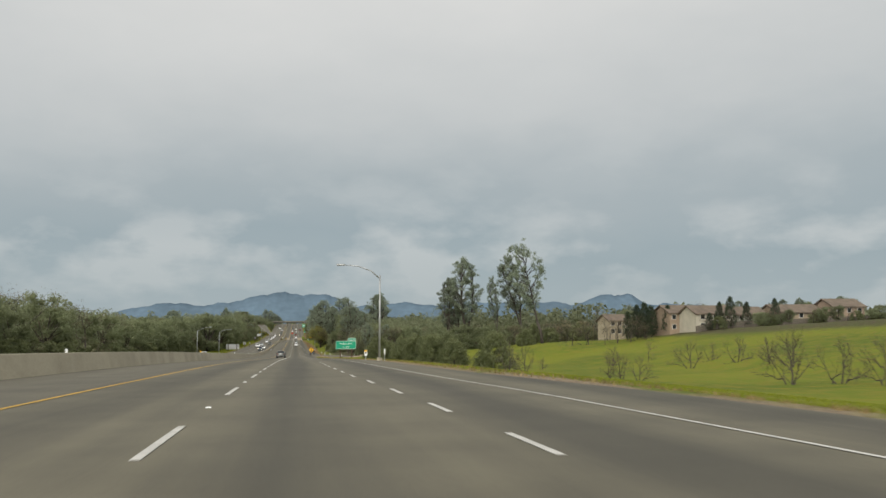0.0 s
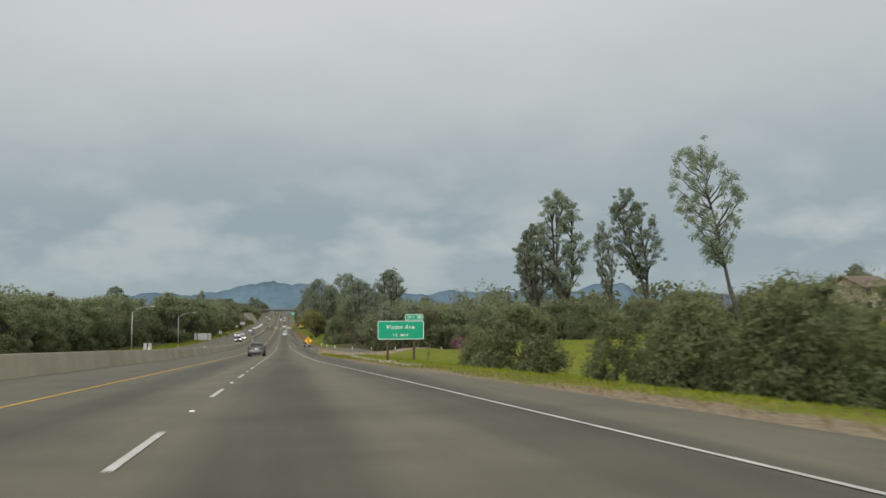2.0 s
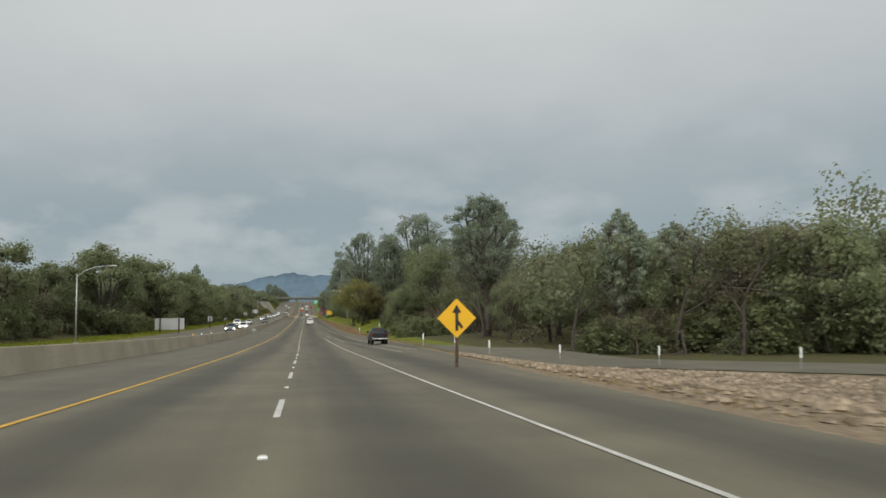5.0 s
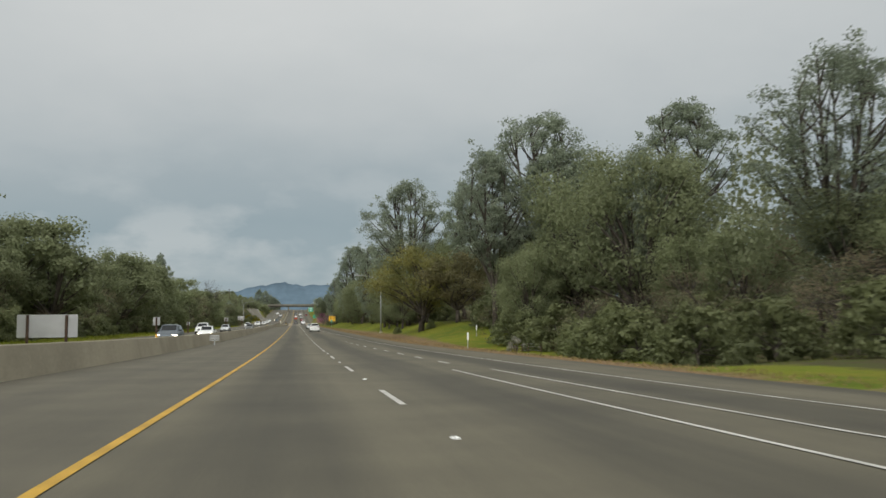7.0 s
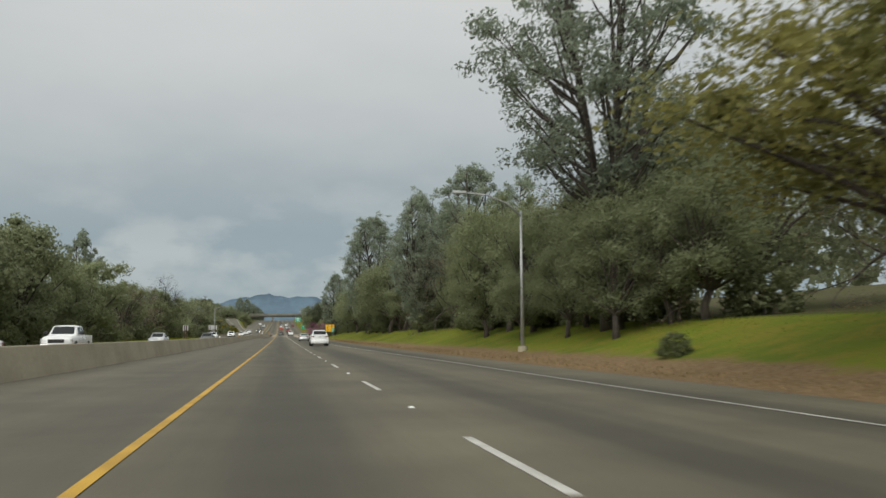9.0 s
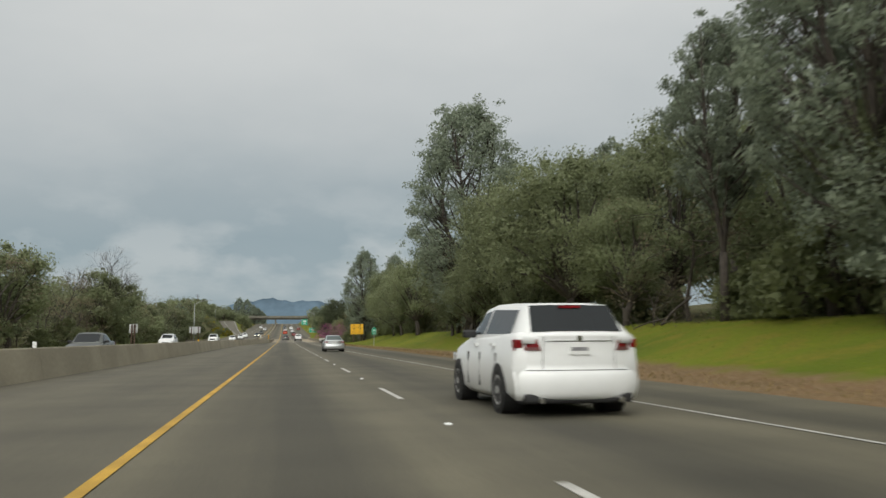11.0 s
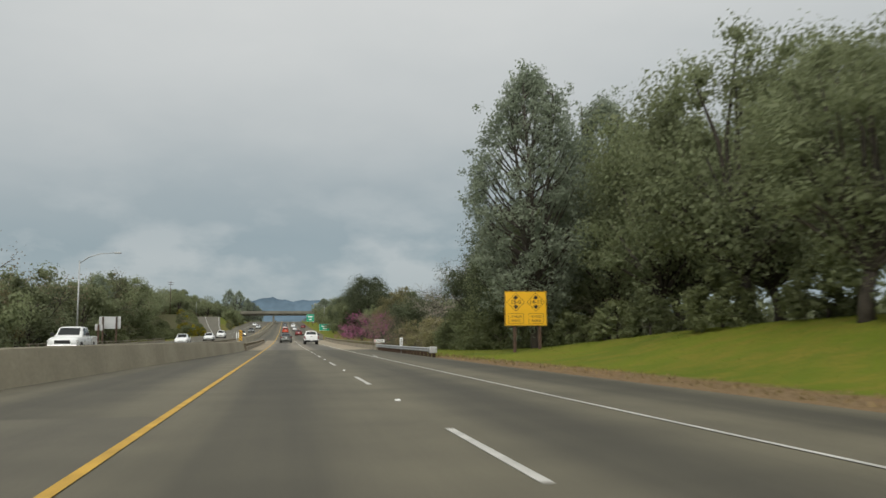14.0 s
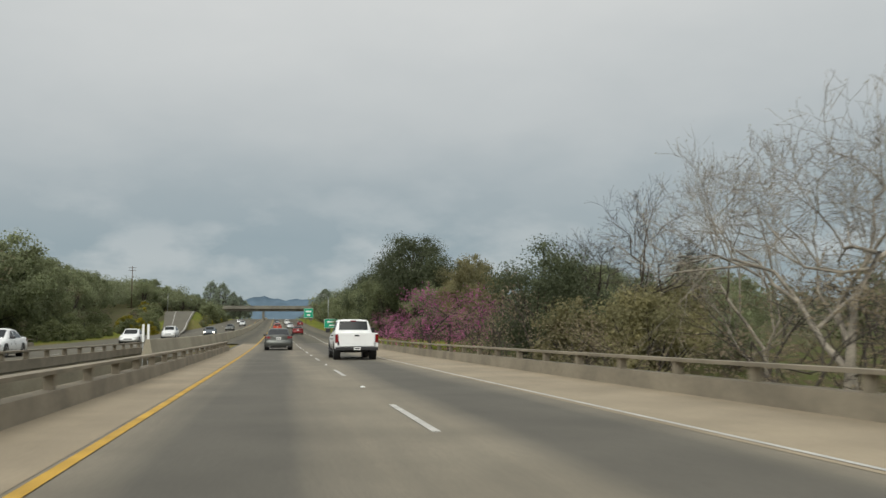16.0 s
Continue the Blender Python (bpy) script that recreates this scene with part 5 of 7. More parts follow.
def far_wood(name, x0, x1, y0, y1, count, size, seed):
    """Far woods, too many to count, in one object."""
    g = np.random.default_rng(seed)
    cs, ns = [], []
    for _ in range(count):
        x, y, h = g.uniform(x0, x1), g.uniform(y0, y1), g.uniform(6, 12)
        d = g.normal(0, 1, (60, 3))
        d /= np.linalg.norm(d, axis=1)[:, None]
        cs.append(np.array([x, y, gz(x, y) + h * 0.55]) + d * np.array([h * 0.42, h * 0.42, h * 0.5]) * g.uniform(0.7, 1.05, (60, 1)))
        ns.append(d)
    c = np.concatenate(cs)
    return tagged(new(name, quads(c, np.concatenate(ns), np.full(len(c), size * 1.25), name, M_FARWOOD, 1.1, 3)), "distant dull-green woodland", "woods", kind="stuff")


for k in range(40):
    plant_far(r2.choice(["oak", "oak", "pine", "brown"]), r2.choice([-1, 1]) * r2.uniform(24, 60) - 4, r2.uniform(905, 1060), r2.uniform(8, 15))
gathered_wood("woods", FAR_SPOTS)
far_wood("far_woods", -420, -22, 1010, 1500, 330, 1.6, 3)
far_wood("far_woods", 20, 420, 1010, 1500, 330, 1.6, 4)
far_wood("far_woods", -330, -62, -20, 1000, 380, 1.5, 5)
far_wood("far_woods", 62, 330, 270, 1000, 330, 1.5, 6)
far_wood("far_woods", -1100, 1300, 1500, 2600, 500, 2.4, 7)

# ---------- overpass ----------
def overpass():
    z0 = float(prof(1000)) + 4.9
    ob = thing("overpass", "concrete road overpass across the freeway", "bridge", pose(0, 1000, 0))
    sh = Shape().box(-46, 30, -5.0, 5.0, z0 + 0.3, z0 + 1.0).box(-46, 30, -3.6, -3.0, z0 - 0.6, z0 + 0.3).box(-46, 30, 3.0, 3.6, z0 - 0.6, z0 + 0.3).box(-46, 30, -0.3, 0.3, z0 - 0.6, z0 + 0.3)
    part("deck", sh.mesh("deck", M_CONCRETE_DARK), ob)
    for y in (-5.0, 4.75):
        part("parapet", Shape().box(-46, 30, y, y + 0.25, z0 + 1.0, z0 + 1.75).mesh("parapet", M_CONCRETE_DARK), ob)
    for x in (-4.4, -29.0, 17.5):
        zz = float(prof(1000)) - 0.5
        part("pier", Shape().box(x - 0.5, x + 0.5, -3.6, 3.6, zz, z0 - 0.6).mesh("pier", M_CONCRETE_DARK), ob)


overpass()

# ---------- bridges over the creek ----------
def bridge_rail(x, y0, y1, side, label, top=0.63):
    """A concrete kerb wall with short posts and one long concrete rail; side is +1 where the road lies at greater x."""
    ob = thing("bridge_railing", label, "railing")
    ys = np.arange(y0, y1 + 0.1, 4.0)
    kerb = top - 0.25
    wall = [(-0.16, 0), (-0.16, kerb), (0.14, kerb), (0.17, 0.0)] if side > 0 else [(-0.17, 0), (-0.14, kerb), (0.16, kerb), (0.16, 0.0)]
    part("kerb_wall", Shape().sweep(wall[::-1], [(x, y, float(prof(y)) - 0.05) for y in ys]).mesh("kerb_wall", M_CONCRETE_PALE), ob)
    rail = [(-0.12, top - 0.06), (-0.12, top), (0.12, top), (0.12, top - 0.06)]
    part("rail", Shape().sweep(rail[::-1], [(x, y, float(prof(y))) for y in ys]).mesh("rail", M_CONCRETE_PALE), ob)
    post = Shape().box(-0.075, 0.075, -0.08, 0.08, 0, 0.25).mesh("post", M_CONCRETE_PALE)
    for y in np.arange(y0 + 0.4, y1, 2.6):
        part("post", post, ob, m=pose(x, y, float(prof(y)) + kerb - 0.053))
    return ob


bridge_rail(-1.55, 598.0, 662, 1, "stained concrete bridge railing with a long flat rail", 0.60)
bridge_rail(9.12, 596.6, BRIDGE1, -1, "stained concrete bridge railing with a long flat rail")
bridge_rail(-6.5, 602, 682, -1, "concrete railing of the second bridge")
bridge_rail(-19.2, 602, 682, 1, "concrete railing of the second bridge")
for x0, x1 in ((-1.75, 9.6), (-19.4, -6.3)):
    tagged(new("bridge_girder", Shape().sweep([(x1, -0.02), (x1, -0.9), (x1 - 1.2, -1.3), (x0 + 1.2, -1.3), (x0, -0.9), (x0, -0.02)],
                                              [(0, y, float(prof(y)) - 0.02) for y in np.arange(598.5, 688, 4.0)]).mesh("bridge_girder", M_CONCRETE)),
           "concrete girder under the bridge deck", "bridge", kind="structure")

# median wall beyond the bridge
wall_far = thing("median_barrier", "weathered concrete median wall beyond the bridge", "barrier", kind="structure")
FAR_WALL_X = along([(648, -4.7), (700, -4.5), (1500, -4.3)])
for y0 in np.arange(648, 1400, 16.0):
    part("barrier_segment", Shape().sweep(BAR, [(float(FAR_WALL_X(y)), y, float(prof(y)) - 0.02) for y in np.linspace(y0, y0 + 15.98, 4)]).mesh("barrier_segment", M_CONCRETE), wall_far)
tagged(new("median_slab", strip_mesh("median_slab", lambda y: np.where(y < 690, -5.2, -5.6), const(-3.3), 648, 1480, 6, -0.03, M_SHOULDER)), "grey asphalt strip under the median wall", "road", kind="structure")

# bridge end post with its name plate, and the guard rail
M_PLATE_GREY = material("faded_grey_print", (0.30, 0.30, 0.29), rough=0.6, scale=6, amount=0.4, grain_amount=0.1)


def end_post():
    y = 595.4
    ob = thing("end_post", "tapered concrete end post of the bridge railing", "post", pose(9.08, y, float(prof(y)) - 0.05))
    part("block", Shape().box(-0.22, 0.2, -0.55, 0.75, 0, 0.64, bevel=0.04).mesh("block", M_CONCRETE_PALE), ob)
    plate = thing("name_plate", "small white creek name plate above the end post", "sign", pose(9.16, y, float(prof(y)) + 0.59))
    part("panel", Shape().box(-0.42, 0.42, -0.02, 0.0, 0.02, 0.26).mesh("panel", M_SIGN_WHITE), plate)
    for z in (0.085, 0.155):
        part("print", Shape().box(-0.24, 0.33, -0.026, -0.02, z, z + 0.035).mesh("print", M_PLATE_GREY), plate)
    part("mark", Shape().box(-0.38, -0.31, -0.026, -0.02, 0.06, 0.22).mesh("mark", material("red_reflector", (0.5, 0.03, 0.02), rough=0.4)), plate)


end_post()

W_BEAM = [(0.0, 0.314), (-0.05, 0.337), (-0.07, 0.368), (-0.05, 0.398), (-0.01, 0.421), (-0.01, 0.436), (-0.05, 0.459), (-0.07, 0.489), (-0.05, 0.520), (0.0, 0.542),
          (0.008, 0.542), (-0.04, 0.512), (-0.06, 0.489), (-0.04, 0.463), (0.0, 0.440), (0.0, 0.417), (-0.04, 0.394), (-0.06, 0.368), (-0.04, 0.341), (0.008, 0.314)]


def guard_rail(path, label, posts=1.1):
    ob = thing("guard_rail", label, "guard rail")
    ys = [p[1] for p in path]
    fx = along([(p[1], p[0]) for p in path])
    yy = np.linspace(ys[0], ys[-1], 14)
    part("beam", Shape().sweep(W_BEAM, [(float(fx(y)), y, float(prof(y)) - 0.06) for y in yy]).mesh("beam", M_STEEL), ob, "galvanised W-beam")
    pm = Shape().box(0.10, 0.26, -0.1, 0.1, -0.3, 0.53).mesh("post", M_WOODPOST)
    bm_ = Shape().box(0.008, 0.10, -0.08, 0.08, 0.33, 0.54).mesh("block", M_WOODPOST)
    for y in np.arange(ys[0] + 0.3, ys[-1], posts):
        p = part("post", pm, ob, m=pose(float(fx(y)), y, float(prof(y)) - 0.06))
        part("block", bm_, p)
    x, y = path[0][:2]
    part("end_terminal", Shape().box(-0.16, 0.26, -0.25, 0.02, 0.26, 0.60, bevel=0.03).mesh("end_terminal", M_STEEL), ob, m=pose(x, y, float(prof(y)) - 0.06))
    return ob


guard_rail([(9.35, 572.0), (9.0, 584), (8.85, 594.7)], "galvanised W-beam guard rail on timber posts")

# ---------- signs ----------


def words(body, height, mat, name="lettering", bold=0.012, spread=1.0):
    """Flat raised lettering as a mesh, centred on its origin, in the xz plane, facing -y."""
    cu = bpy.data.curves.new("words", "FONT")
    cu.body, cu.size, cu.extrude, cu.align_x, cu.align_y = body, height * 1.38, 0.004, "CENTER", "CENTER"
    cu.offset = height * bold
    cu.space_character = spread
    ob = bpy.data.objects.new("words", cu)
    scene.collection.objects.link(ob)
    bpy.context.view_layer.update()
    me = bpy.data.meshes.new_from_object(ob.evaluated_get(bpy.context.evaluated_depsgraph_get()))
    bpy.data.objects.remove(ob)
    me.transform(Matrix.Rotation(math.pi / 2, 4, "X"))
    me.name = name
    me.materials.clear()
    me.materials.append(mat)
    return me


def rounded(w, h, r, n=5):
    pts = []
    for cx, cz, a0 in ((w / 2 - r, h / 2 - r, 0), (-w / 2 + r, h / 2 - r, 90), (-w / 2 + r, -h / 2 + r, 180), (w / 2 - r, -h / 2 + r, 270)):
        for k in range(n + 1):
            a = radians(a0 + 90 * k / n)
            pts.append((cx + r * math.cos(a), cz + r * math.sin(a)))
    return pts


def ring(w, h, r, t, y0, y1):
    """A rounded border of width t."""
    sh = Shape()
    a, b = rounded(w, h, r), rounded(w - 2 * t, h - 2 * t, max(r - t, 0.01))
    n = len(a)
    sh.v += [(x, y0, z) for x, z in a] + [(x, y0, z) for x, z in b] + [(x, y1, z) for x, z in a] + [(x, y1, z) for x, z in b]
    for i in range(n):
        j = (i + 1) % n
        sh.f += [(i, j, n + j, n + i), (2 * n + i, 3 * n + i, 3 * n + j, 2 * n + j), (i, 2 * n + i, 2 * n + j, j), (n + i, n + j, 3 * n + j, 3 * n + i)]
    return sh


def exit_sign():
    x, y, w, h = 12.72, 131.1, 3.12, 1.26
    zc = 7.76
    ob = thing("exit_sign", "green exit sign with white lettering on two timber posts", "road sign", pose(x, y, zc, 0, 0, -2))
    part("panel", Shape().prism(rounded(w, h, 0.02), 0, 0.04).mesh("panel", M_SIGN_GREEN), ob)
    part("border", ring(w - 0.03, h - 0.03, 0.14, 0.035, -0.006, 0.001).mesh("border", M_SIGN_WHITE), ob)
    part("lettering", words("Victor Ave", 0.27, M_SIGN_WHITE, spread=1.16), ob, "white lettering", pose(-0.02, -0.006, 0.20))
    part("lettering", words("1/2  MILE", 0.17, M_SIGN_WHITE, spread=1.16), ob, "white lettering", pose(-0.03, -0.006, -0.34))
    tab = part("exit_tab", Shape().prism(rounded(1.24, 0.42, 0.02), 0, 0.04).mesh("exit_tab", M_SIGN_GREEN), ob, "small green exit number tab", pose(w / 2 - 0.66, 0, h / 2 + 0.23))
    part("border", ring(1.21, 0.39, 0.06, 0.026, -0.006, 0.001).mesh("border", M_SIGN_WHITE), tab)
    part("lettering", words("EXIT", 0.15, M_SIGN_WHITE, spread=1.1), tab, m=pose(-0.22, -0.006, 0))
    part("lettering", words("3B", 0.22, M_SIGN_WHITE), tab, m=pose(0.34, -0.006, 0))
    for px in (-0.88, 0.90):
        part("post", Shape().box(px - 0.075, px + 0.075, 0.04, 0.24, gz(x + px, y) - zc - 0.3, h / 2 - 0.1).mesh("post", M_WOODPOST), ob)


exit_sign()


def clearance_sign():
    x, y, zc, w, h = 14.97, 573.2, 2.62, 2.42, 1.96
    ob = thing("clearance_sign", "yellow bridge clearance sign on two timber posts", "road sign", pose(x, y, zc, 0, 0, -3))
    part("panel", Shape().prism(rounded(w, h, 0.04), 0, 0.04).mesh("panel", M_SIGN_YELLOW), ob)
    part("border", ring(w - 0.03, h - 0.03, 0.06, 0.025, -0.005, 0.001).mesh("border", M_SIGN_BLACK), ob)
    for cx_, txt, miles in ((-0.58, "15-0", "17 MILES"), (0.58, "14-11", "18 MILES")):
        d = ring(0.75, 0.75, 0.05, 0.02, -0.005, 0.001).mesh("diamond", M_SIGN_BLACK)
        part("diamond", d, ob, m=pose(cx_, 0, 0.36, 0, 45, 0))
        for s in (1, -1):
            arrow = Shape().prism([(-0.17, 0.20 * s), (0.0, 0.40 * s), (0.17, 0.20 * s)][::s], -0.006, 0.001).prism([(-0.05, 0.15 * s), (-0.05, 0.20 * s), (0.05, 0.20 * s), (0.05, 0.15 * s)][::s], -0.006, 0.001)
            part("arrow", arrow.mesh("arrow", M_SIGN_BLACK), ob, m=pose(cx_, 0, 0.36))
        part("lettering", words(txt, 0.24, M_SIGN_BLACK, bold=0.008), ob, m=pose(cx_, -0.006, 0.36))
        part("border", ring(0.86, 0.58, 0.03, 0.015, -0.005, 0.001).mesh("border", M_SIGN_BLACK), ob, m=pose(cx_, 0, -0.57))
        part("lettering", words(miles, 0.125, M_SIGN_BLACK, bold=0.0), ob, m=pose(cx_, -0.006, -0.46))
        part("lettering", words("AHEAD", 0.125, M_SIGN_BLACK, bold=0.0), ob, m=pose(cx_, -0.006, -0.69))
    for px in (-0.64, 0.80):
        part("post", Shape().box(px - 0.08, px + 0.08, 0.045, 0.23, gz(x + px, y) - zc - 0.4, 0.9).mesh("post", M_WOODPOST), ob)


clearance_sign()


def small_post(name, label, x, y, zc, w, h, mat, post=0.03, shape=None, turn=0):
    ob = thing(name, label, "road sign", pose(x, y, zc, 0, 0, turn))
    part("panel", Shape().prism(shape or rounded(w, h, 0.03), -0.008, 0.0).mesh("panel", mat), ob)
    part("post", Shape().box(-post, post, 0.0, 2 * post, gz(x, y) - zc - 0.3, h * 0.4).mesh("post", M_STEEL if post < 0.04 else M_WOODPOST), ob)
    return ob


shield = small_post("route_marker", "green route shield sign on a slim post", 12.5, 519.5, 2.10, 0.62, 0.62, M_SIGN_GREEN,
                    shape=[(-0.12, 0.34), (-0.27, 0.16), (-0.31, -0.08), (-0.27, -0.30), (0.27, -0.30), (0.31, -0.08), (0.27, 0.16), (0.12, 0.34), (0, 0.38)][::-1])
part("lettering", words("44", 0.26, M_SIGN_WHITE), shield, m=pose(0, -0.012, -0.06))
part("border", Shape().tube([(-0.12, -0.012, 0.31), (-0.25, -0.012, 0.14), (-0.285, -0.012, -0.08), (-0.25, -0.012, -0.27), (0.25, -0.012, -0.27), (0.285, -0.012, -0.08), (0.25, -0.012, 0.14), (0.12, -0.012, 0.31), (0, -0.012, 0.35), (-0.12, -0.012, 0.31)], 0.012, 4).mesh("border", M_SIGN_WHITE), shield)
west = part("direction_plate", Shape().prism(rounded(0.58, 0.24, 0.03), -0.008, 0.0).mesh("direction_plate", M_SIGN_GREEN), shield, "small green direction plate", pose(0, 0, -0.46))
part("lettering", words("WEST", 0.13, M_SIGN_WHITE), west, m=pose(0, -0.012, 0))

merge = small_post("merge_sign", "yellow diamond merge sign on a timber post", 8.95, 216.0, 4.52, 0.92, 0.92, M_SIGN_YELLOW, post=0.05, shape=[(0, 0.66), (0.66, 0), (0, -0.66), (-0.66, 0)])
part("arrow", Shape().prism([(-0.05, -0.42), (-0.05, 0.18), (-0.16, 0.18), (0, 0.45), (0.16, 0.18), (0.05, 0.18), (0.05, -0.05), (0.22, -0.30), (0.15, -0.36), (0.05, -0.22), (0.05, -0.42)][::-1], -0.014, -0.008).mesh("arrow", M_SIGN_BLACK), merge)
mile = small_post("postmile_marker", "white and yellow marker plate on a slim post", 11.12, 74.1, gz(11.12, 74.1) + 0.78, 0.26, 0.5, M_SIGN_WHITE)
part("upper_plate", Shape().prism(rounded(0.24, 0.14, 0.02), -0.012, -0.008).mesh("upper_plate", M_SIGN_YELLOW), mile, m=pose(0, 0, 0.17))
part("print", Shape().box(-0.08, 0.08, -0.013, -0.008, -0.06, 0.06).mesh("print", M_SIGN_BLACK), mile)
for x, y in ((12.3, 69.4), (11.96, 313.1), (16.5, 331.5), (24, 220), (17.5, 232), (31, 214), (14.5, 236), (13.2, 240), (20.5, 226), (12.6, 250), (45, 214)):
    small_post("delineator", "white reflective marker on a flexible post", x, y, gz(x, y) + 0.75, 0.10, 0.45, M_SIGN_WHITE, post=0.02)
obj_mark = small_post("object_marker", "white marker plate with dark dots behind the guard rail", 9.26, 583.2, float(prof(583.2)) + 0.72, 0.20, 0.58, M_SIGN_WHITE)
for k in (-0.14, 0, 0.14):
    part("dot", Shape().box(-0.04, 0.04, -0.013, -0.008, k - 0.035, k + 0.035).mesh("dot", M_SIGN_BLACK), obj_mark)

# striped marker on the end of the median barrier
haz_z = float(prof(596)) + 0.76
haz = thing("hazard_marker", "yellow and black striped hazard marker on the barrier end", "road sign", pose(-1.86, 597.4, haz_z))
part("panel", Shape().prism([(-0.13, 0.02), (-0.13, 0.88), (0.13, 0.88), (0.13, 0.02)], 0.0, 0.02).mesh("panel", M_SIGN_YELLOW), haz)
for k in range(4):
    z = 0.02 + 0.215 * k
    lo_r, hi_r = max(z - 0.13, 0.02), max(z - 0.02, 0.02)
    part("stripe", Shape().prism([(-0.13, z + 0.09), (-0.13, z + 0.20), (0.13, hi_r), (0.13, lo_r)] if k else [(-0.13, z + 0.09), (-0.13, z + 0.20), (0.10, 0.02), (-0.03, 0.02)], -0.006, 0.0).mesh("stripe", M_SIGN_BLACK), haz)
part("stripe", Shape().prism([(0.13, 0.75), (0.0, 0.86), (0.13, 0.86)], -0.006, 0.0).mesh("stripe", M_SIGN_BLACK), haz)
for x in (-4.95, -4.7):
    small_post("delineator", "white marker post on the median wall", x, 648.2, float(prof(648)) + 1.2, 0.12, 0.9, M_SIGN_WHITE, post=0.02)
plate = thing("barrier_plate", "short galvanised corrugated plate on a bracket beside the barrier", "guard rail", pose(-4.42, 331.2, float(prof(331.2))))
part("bracket", Shape().box(-0.05, 0.05, 0.0, 0.06, -0.15, 0.5).mesh("bracket", M_STEEL), plate)
for k in range(4):
    part("slat", Shape().box(-0.38, 0.38, -0.06, 0.0, 0.36 + 0.115 * k, 0.43 + 0.115 * k, bevel=0.015).mesh("slat", M_STEEL), plate)


def back_sign(x, y, zc, w, h, post_x, label="bare metal back of a road sign on timber posts"):
    ob = thing("sign_back", label, "road sign", pose(x, y, zc))
    part("panel", Shape().prism(rounded(w, h, 0.05), 0.0, 0.03).mesh("panel", M_SIGN_BACK), ob)
    for k in (-0.3, 0.3):
        part("stiffener", Shape().box(-w / 2 + 0.1, w / 2 - 0.1, -0.05, 0.0, h * k - 0.03, h * k + 0.03).mesh("stiffener", M_SIGN_BACK), ob)
    for px in post_x:
        part("post", Shape().box(px - 0.1, px + 0.1, -0.25, -0.05, gz(x + px, y) - zc - 0.3, h / 2 - 0.05).mesh("post", M_WOODPOST), ob)


back_sign(-19.6, 342, 2.25, 5.0, 2.0, (-1.6, 1.6))
back_sign(-22.5, 652, 3.2, 2.9, 1.7, (-0.9, 0.9))
back_sign(-19.5, 236, 3.1, 1.4, 1.3, (0.0,))
back_sign(-17.7, 388.2, 2.52, 0.95, 1.15, (0.0,))
back_sign(-17.1, 419.0, 1.96, 0.5, 0.6, (0.0,), "small bare sign back on a post beside the oncoming lanes")
back_sign(-20.5, 545, 2.6, 1.2, 1.3, (-0.2, 0.2))
back_sign(-21.5, 640, 2.4, 0.9, 0.8, (0.0,))


def green_sign(x, y, zc, w, h, label):
    ob = thing("guide_sign", label, "road sign", pose(x, y, zc))
    part("panel", Shape().prism(rounded(w, h, 0.03), 0, 0.05).mesh("panel", M_SIGN_GREEN), ob)
    part("border", ring(w - 0.04, h - 0.04, 0.16, 0.05, -0.008, 0.001).mesh("border", M_SIGN_WHITE), ob)
    part("print", Shape().box(-w * 0.3, w * 0.3, -0.008, 0.0, h * 0.08, h * 0.25).mesh("print", M_SIGN_WHITE), ob)
    part("print", Shape().box(-w * 0.18, w * 0.18, -0.008, 0.0, -h * 0.28, -h * 0.14).mesh("print", M_SIGN_WHITE), ob)
    for px in (-w * 0.28, w * 0.28):
        part("post", Shape().box(px - 0.09, px + 0.09, 0.05, 0.25, gz(x + px, y) - zc - 0.3, h / 2 - 0.1).mesh("post", M_WOODPOST), ob)


green_sign(14.4, 800, 4.05, 3.6, 2.1, "green guide sign with white print on two posts")
green_sign(13.2, 915, 9.6, 3.4, 3.4, "tall green guide sign with white print on two posts")


for i, y in enumerate((262, 268, 276, 310, 390, 440, 486, 530, 40, 92, 140, 188)):
    bz = float(prof(y)) + 0.88
    ref = thing("barrier_reflector", "small white reflector plate on the median barrier", "reflector", pose(float(BARRIER_X(y)) - 0.3, y, bz))
    part("plate", Shape().box(-0.05, 0.05, -0.012, 0.012, 0.0, 0.17).mesh("plate", M_SIGN_WHITE if i % 3 else M_SIGN_YELLOW), ref)


def wire_fence(points, h, label):
    ob = thing("wire_fence", label, "fence")
    post = Shape().tube([(0, 0, -0.3), (0, 0, h)], 0.022, 6).mesh("post", M_WOODPOST)
    tops = []
    for (x0, y0), (x1, y1) in zip(points, points[1:]):
        n = max(1, int(math.hypot(x1 - x0, y1 - y0) / 2.2))
        for i in range(n):
            tops.append((x0 + (x1 - x0) * i / n, y0 + (y1 - y0) * i / n))
    for x, y in tops:
        part("post", post, ob, m=pose(x, y, gz(x, y)))
    for k in (0.3, 0.55, 0.8, 1.0):
        part("wire", Shape().tube([(x, y, gz(x, y) + h * k) for x, y in tops], 0.004, 4).mesh("wire", M_STEEL), ob)


wire_fence([(16.6, 321), (15.2, 314), (14.4, 308.5), (14.2, 303)], 0.75, "low wire fence on slim steel posts")

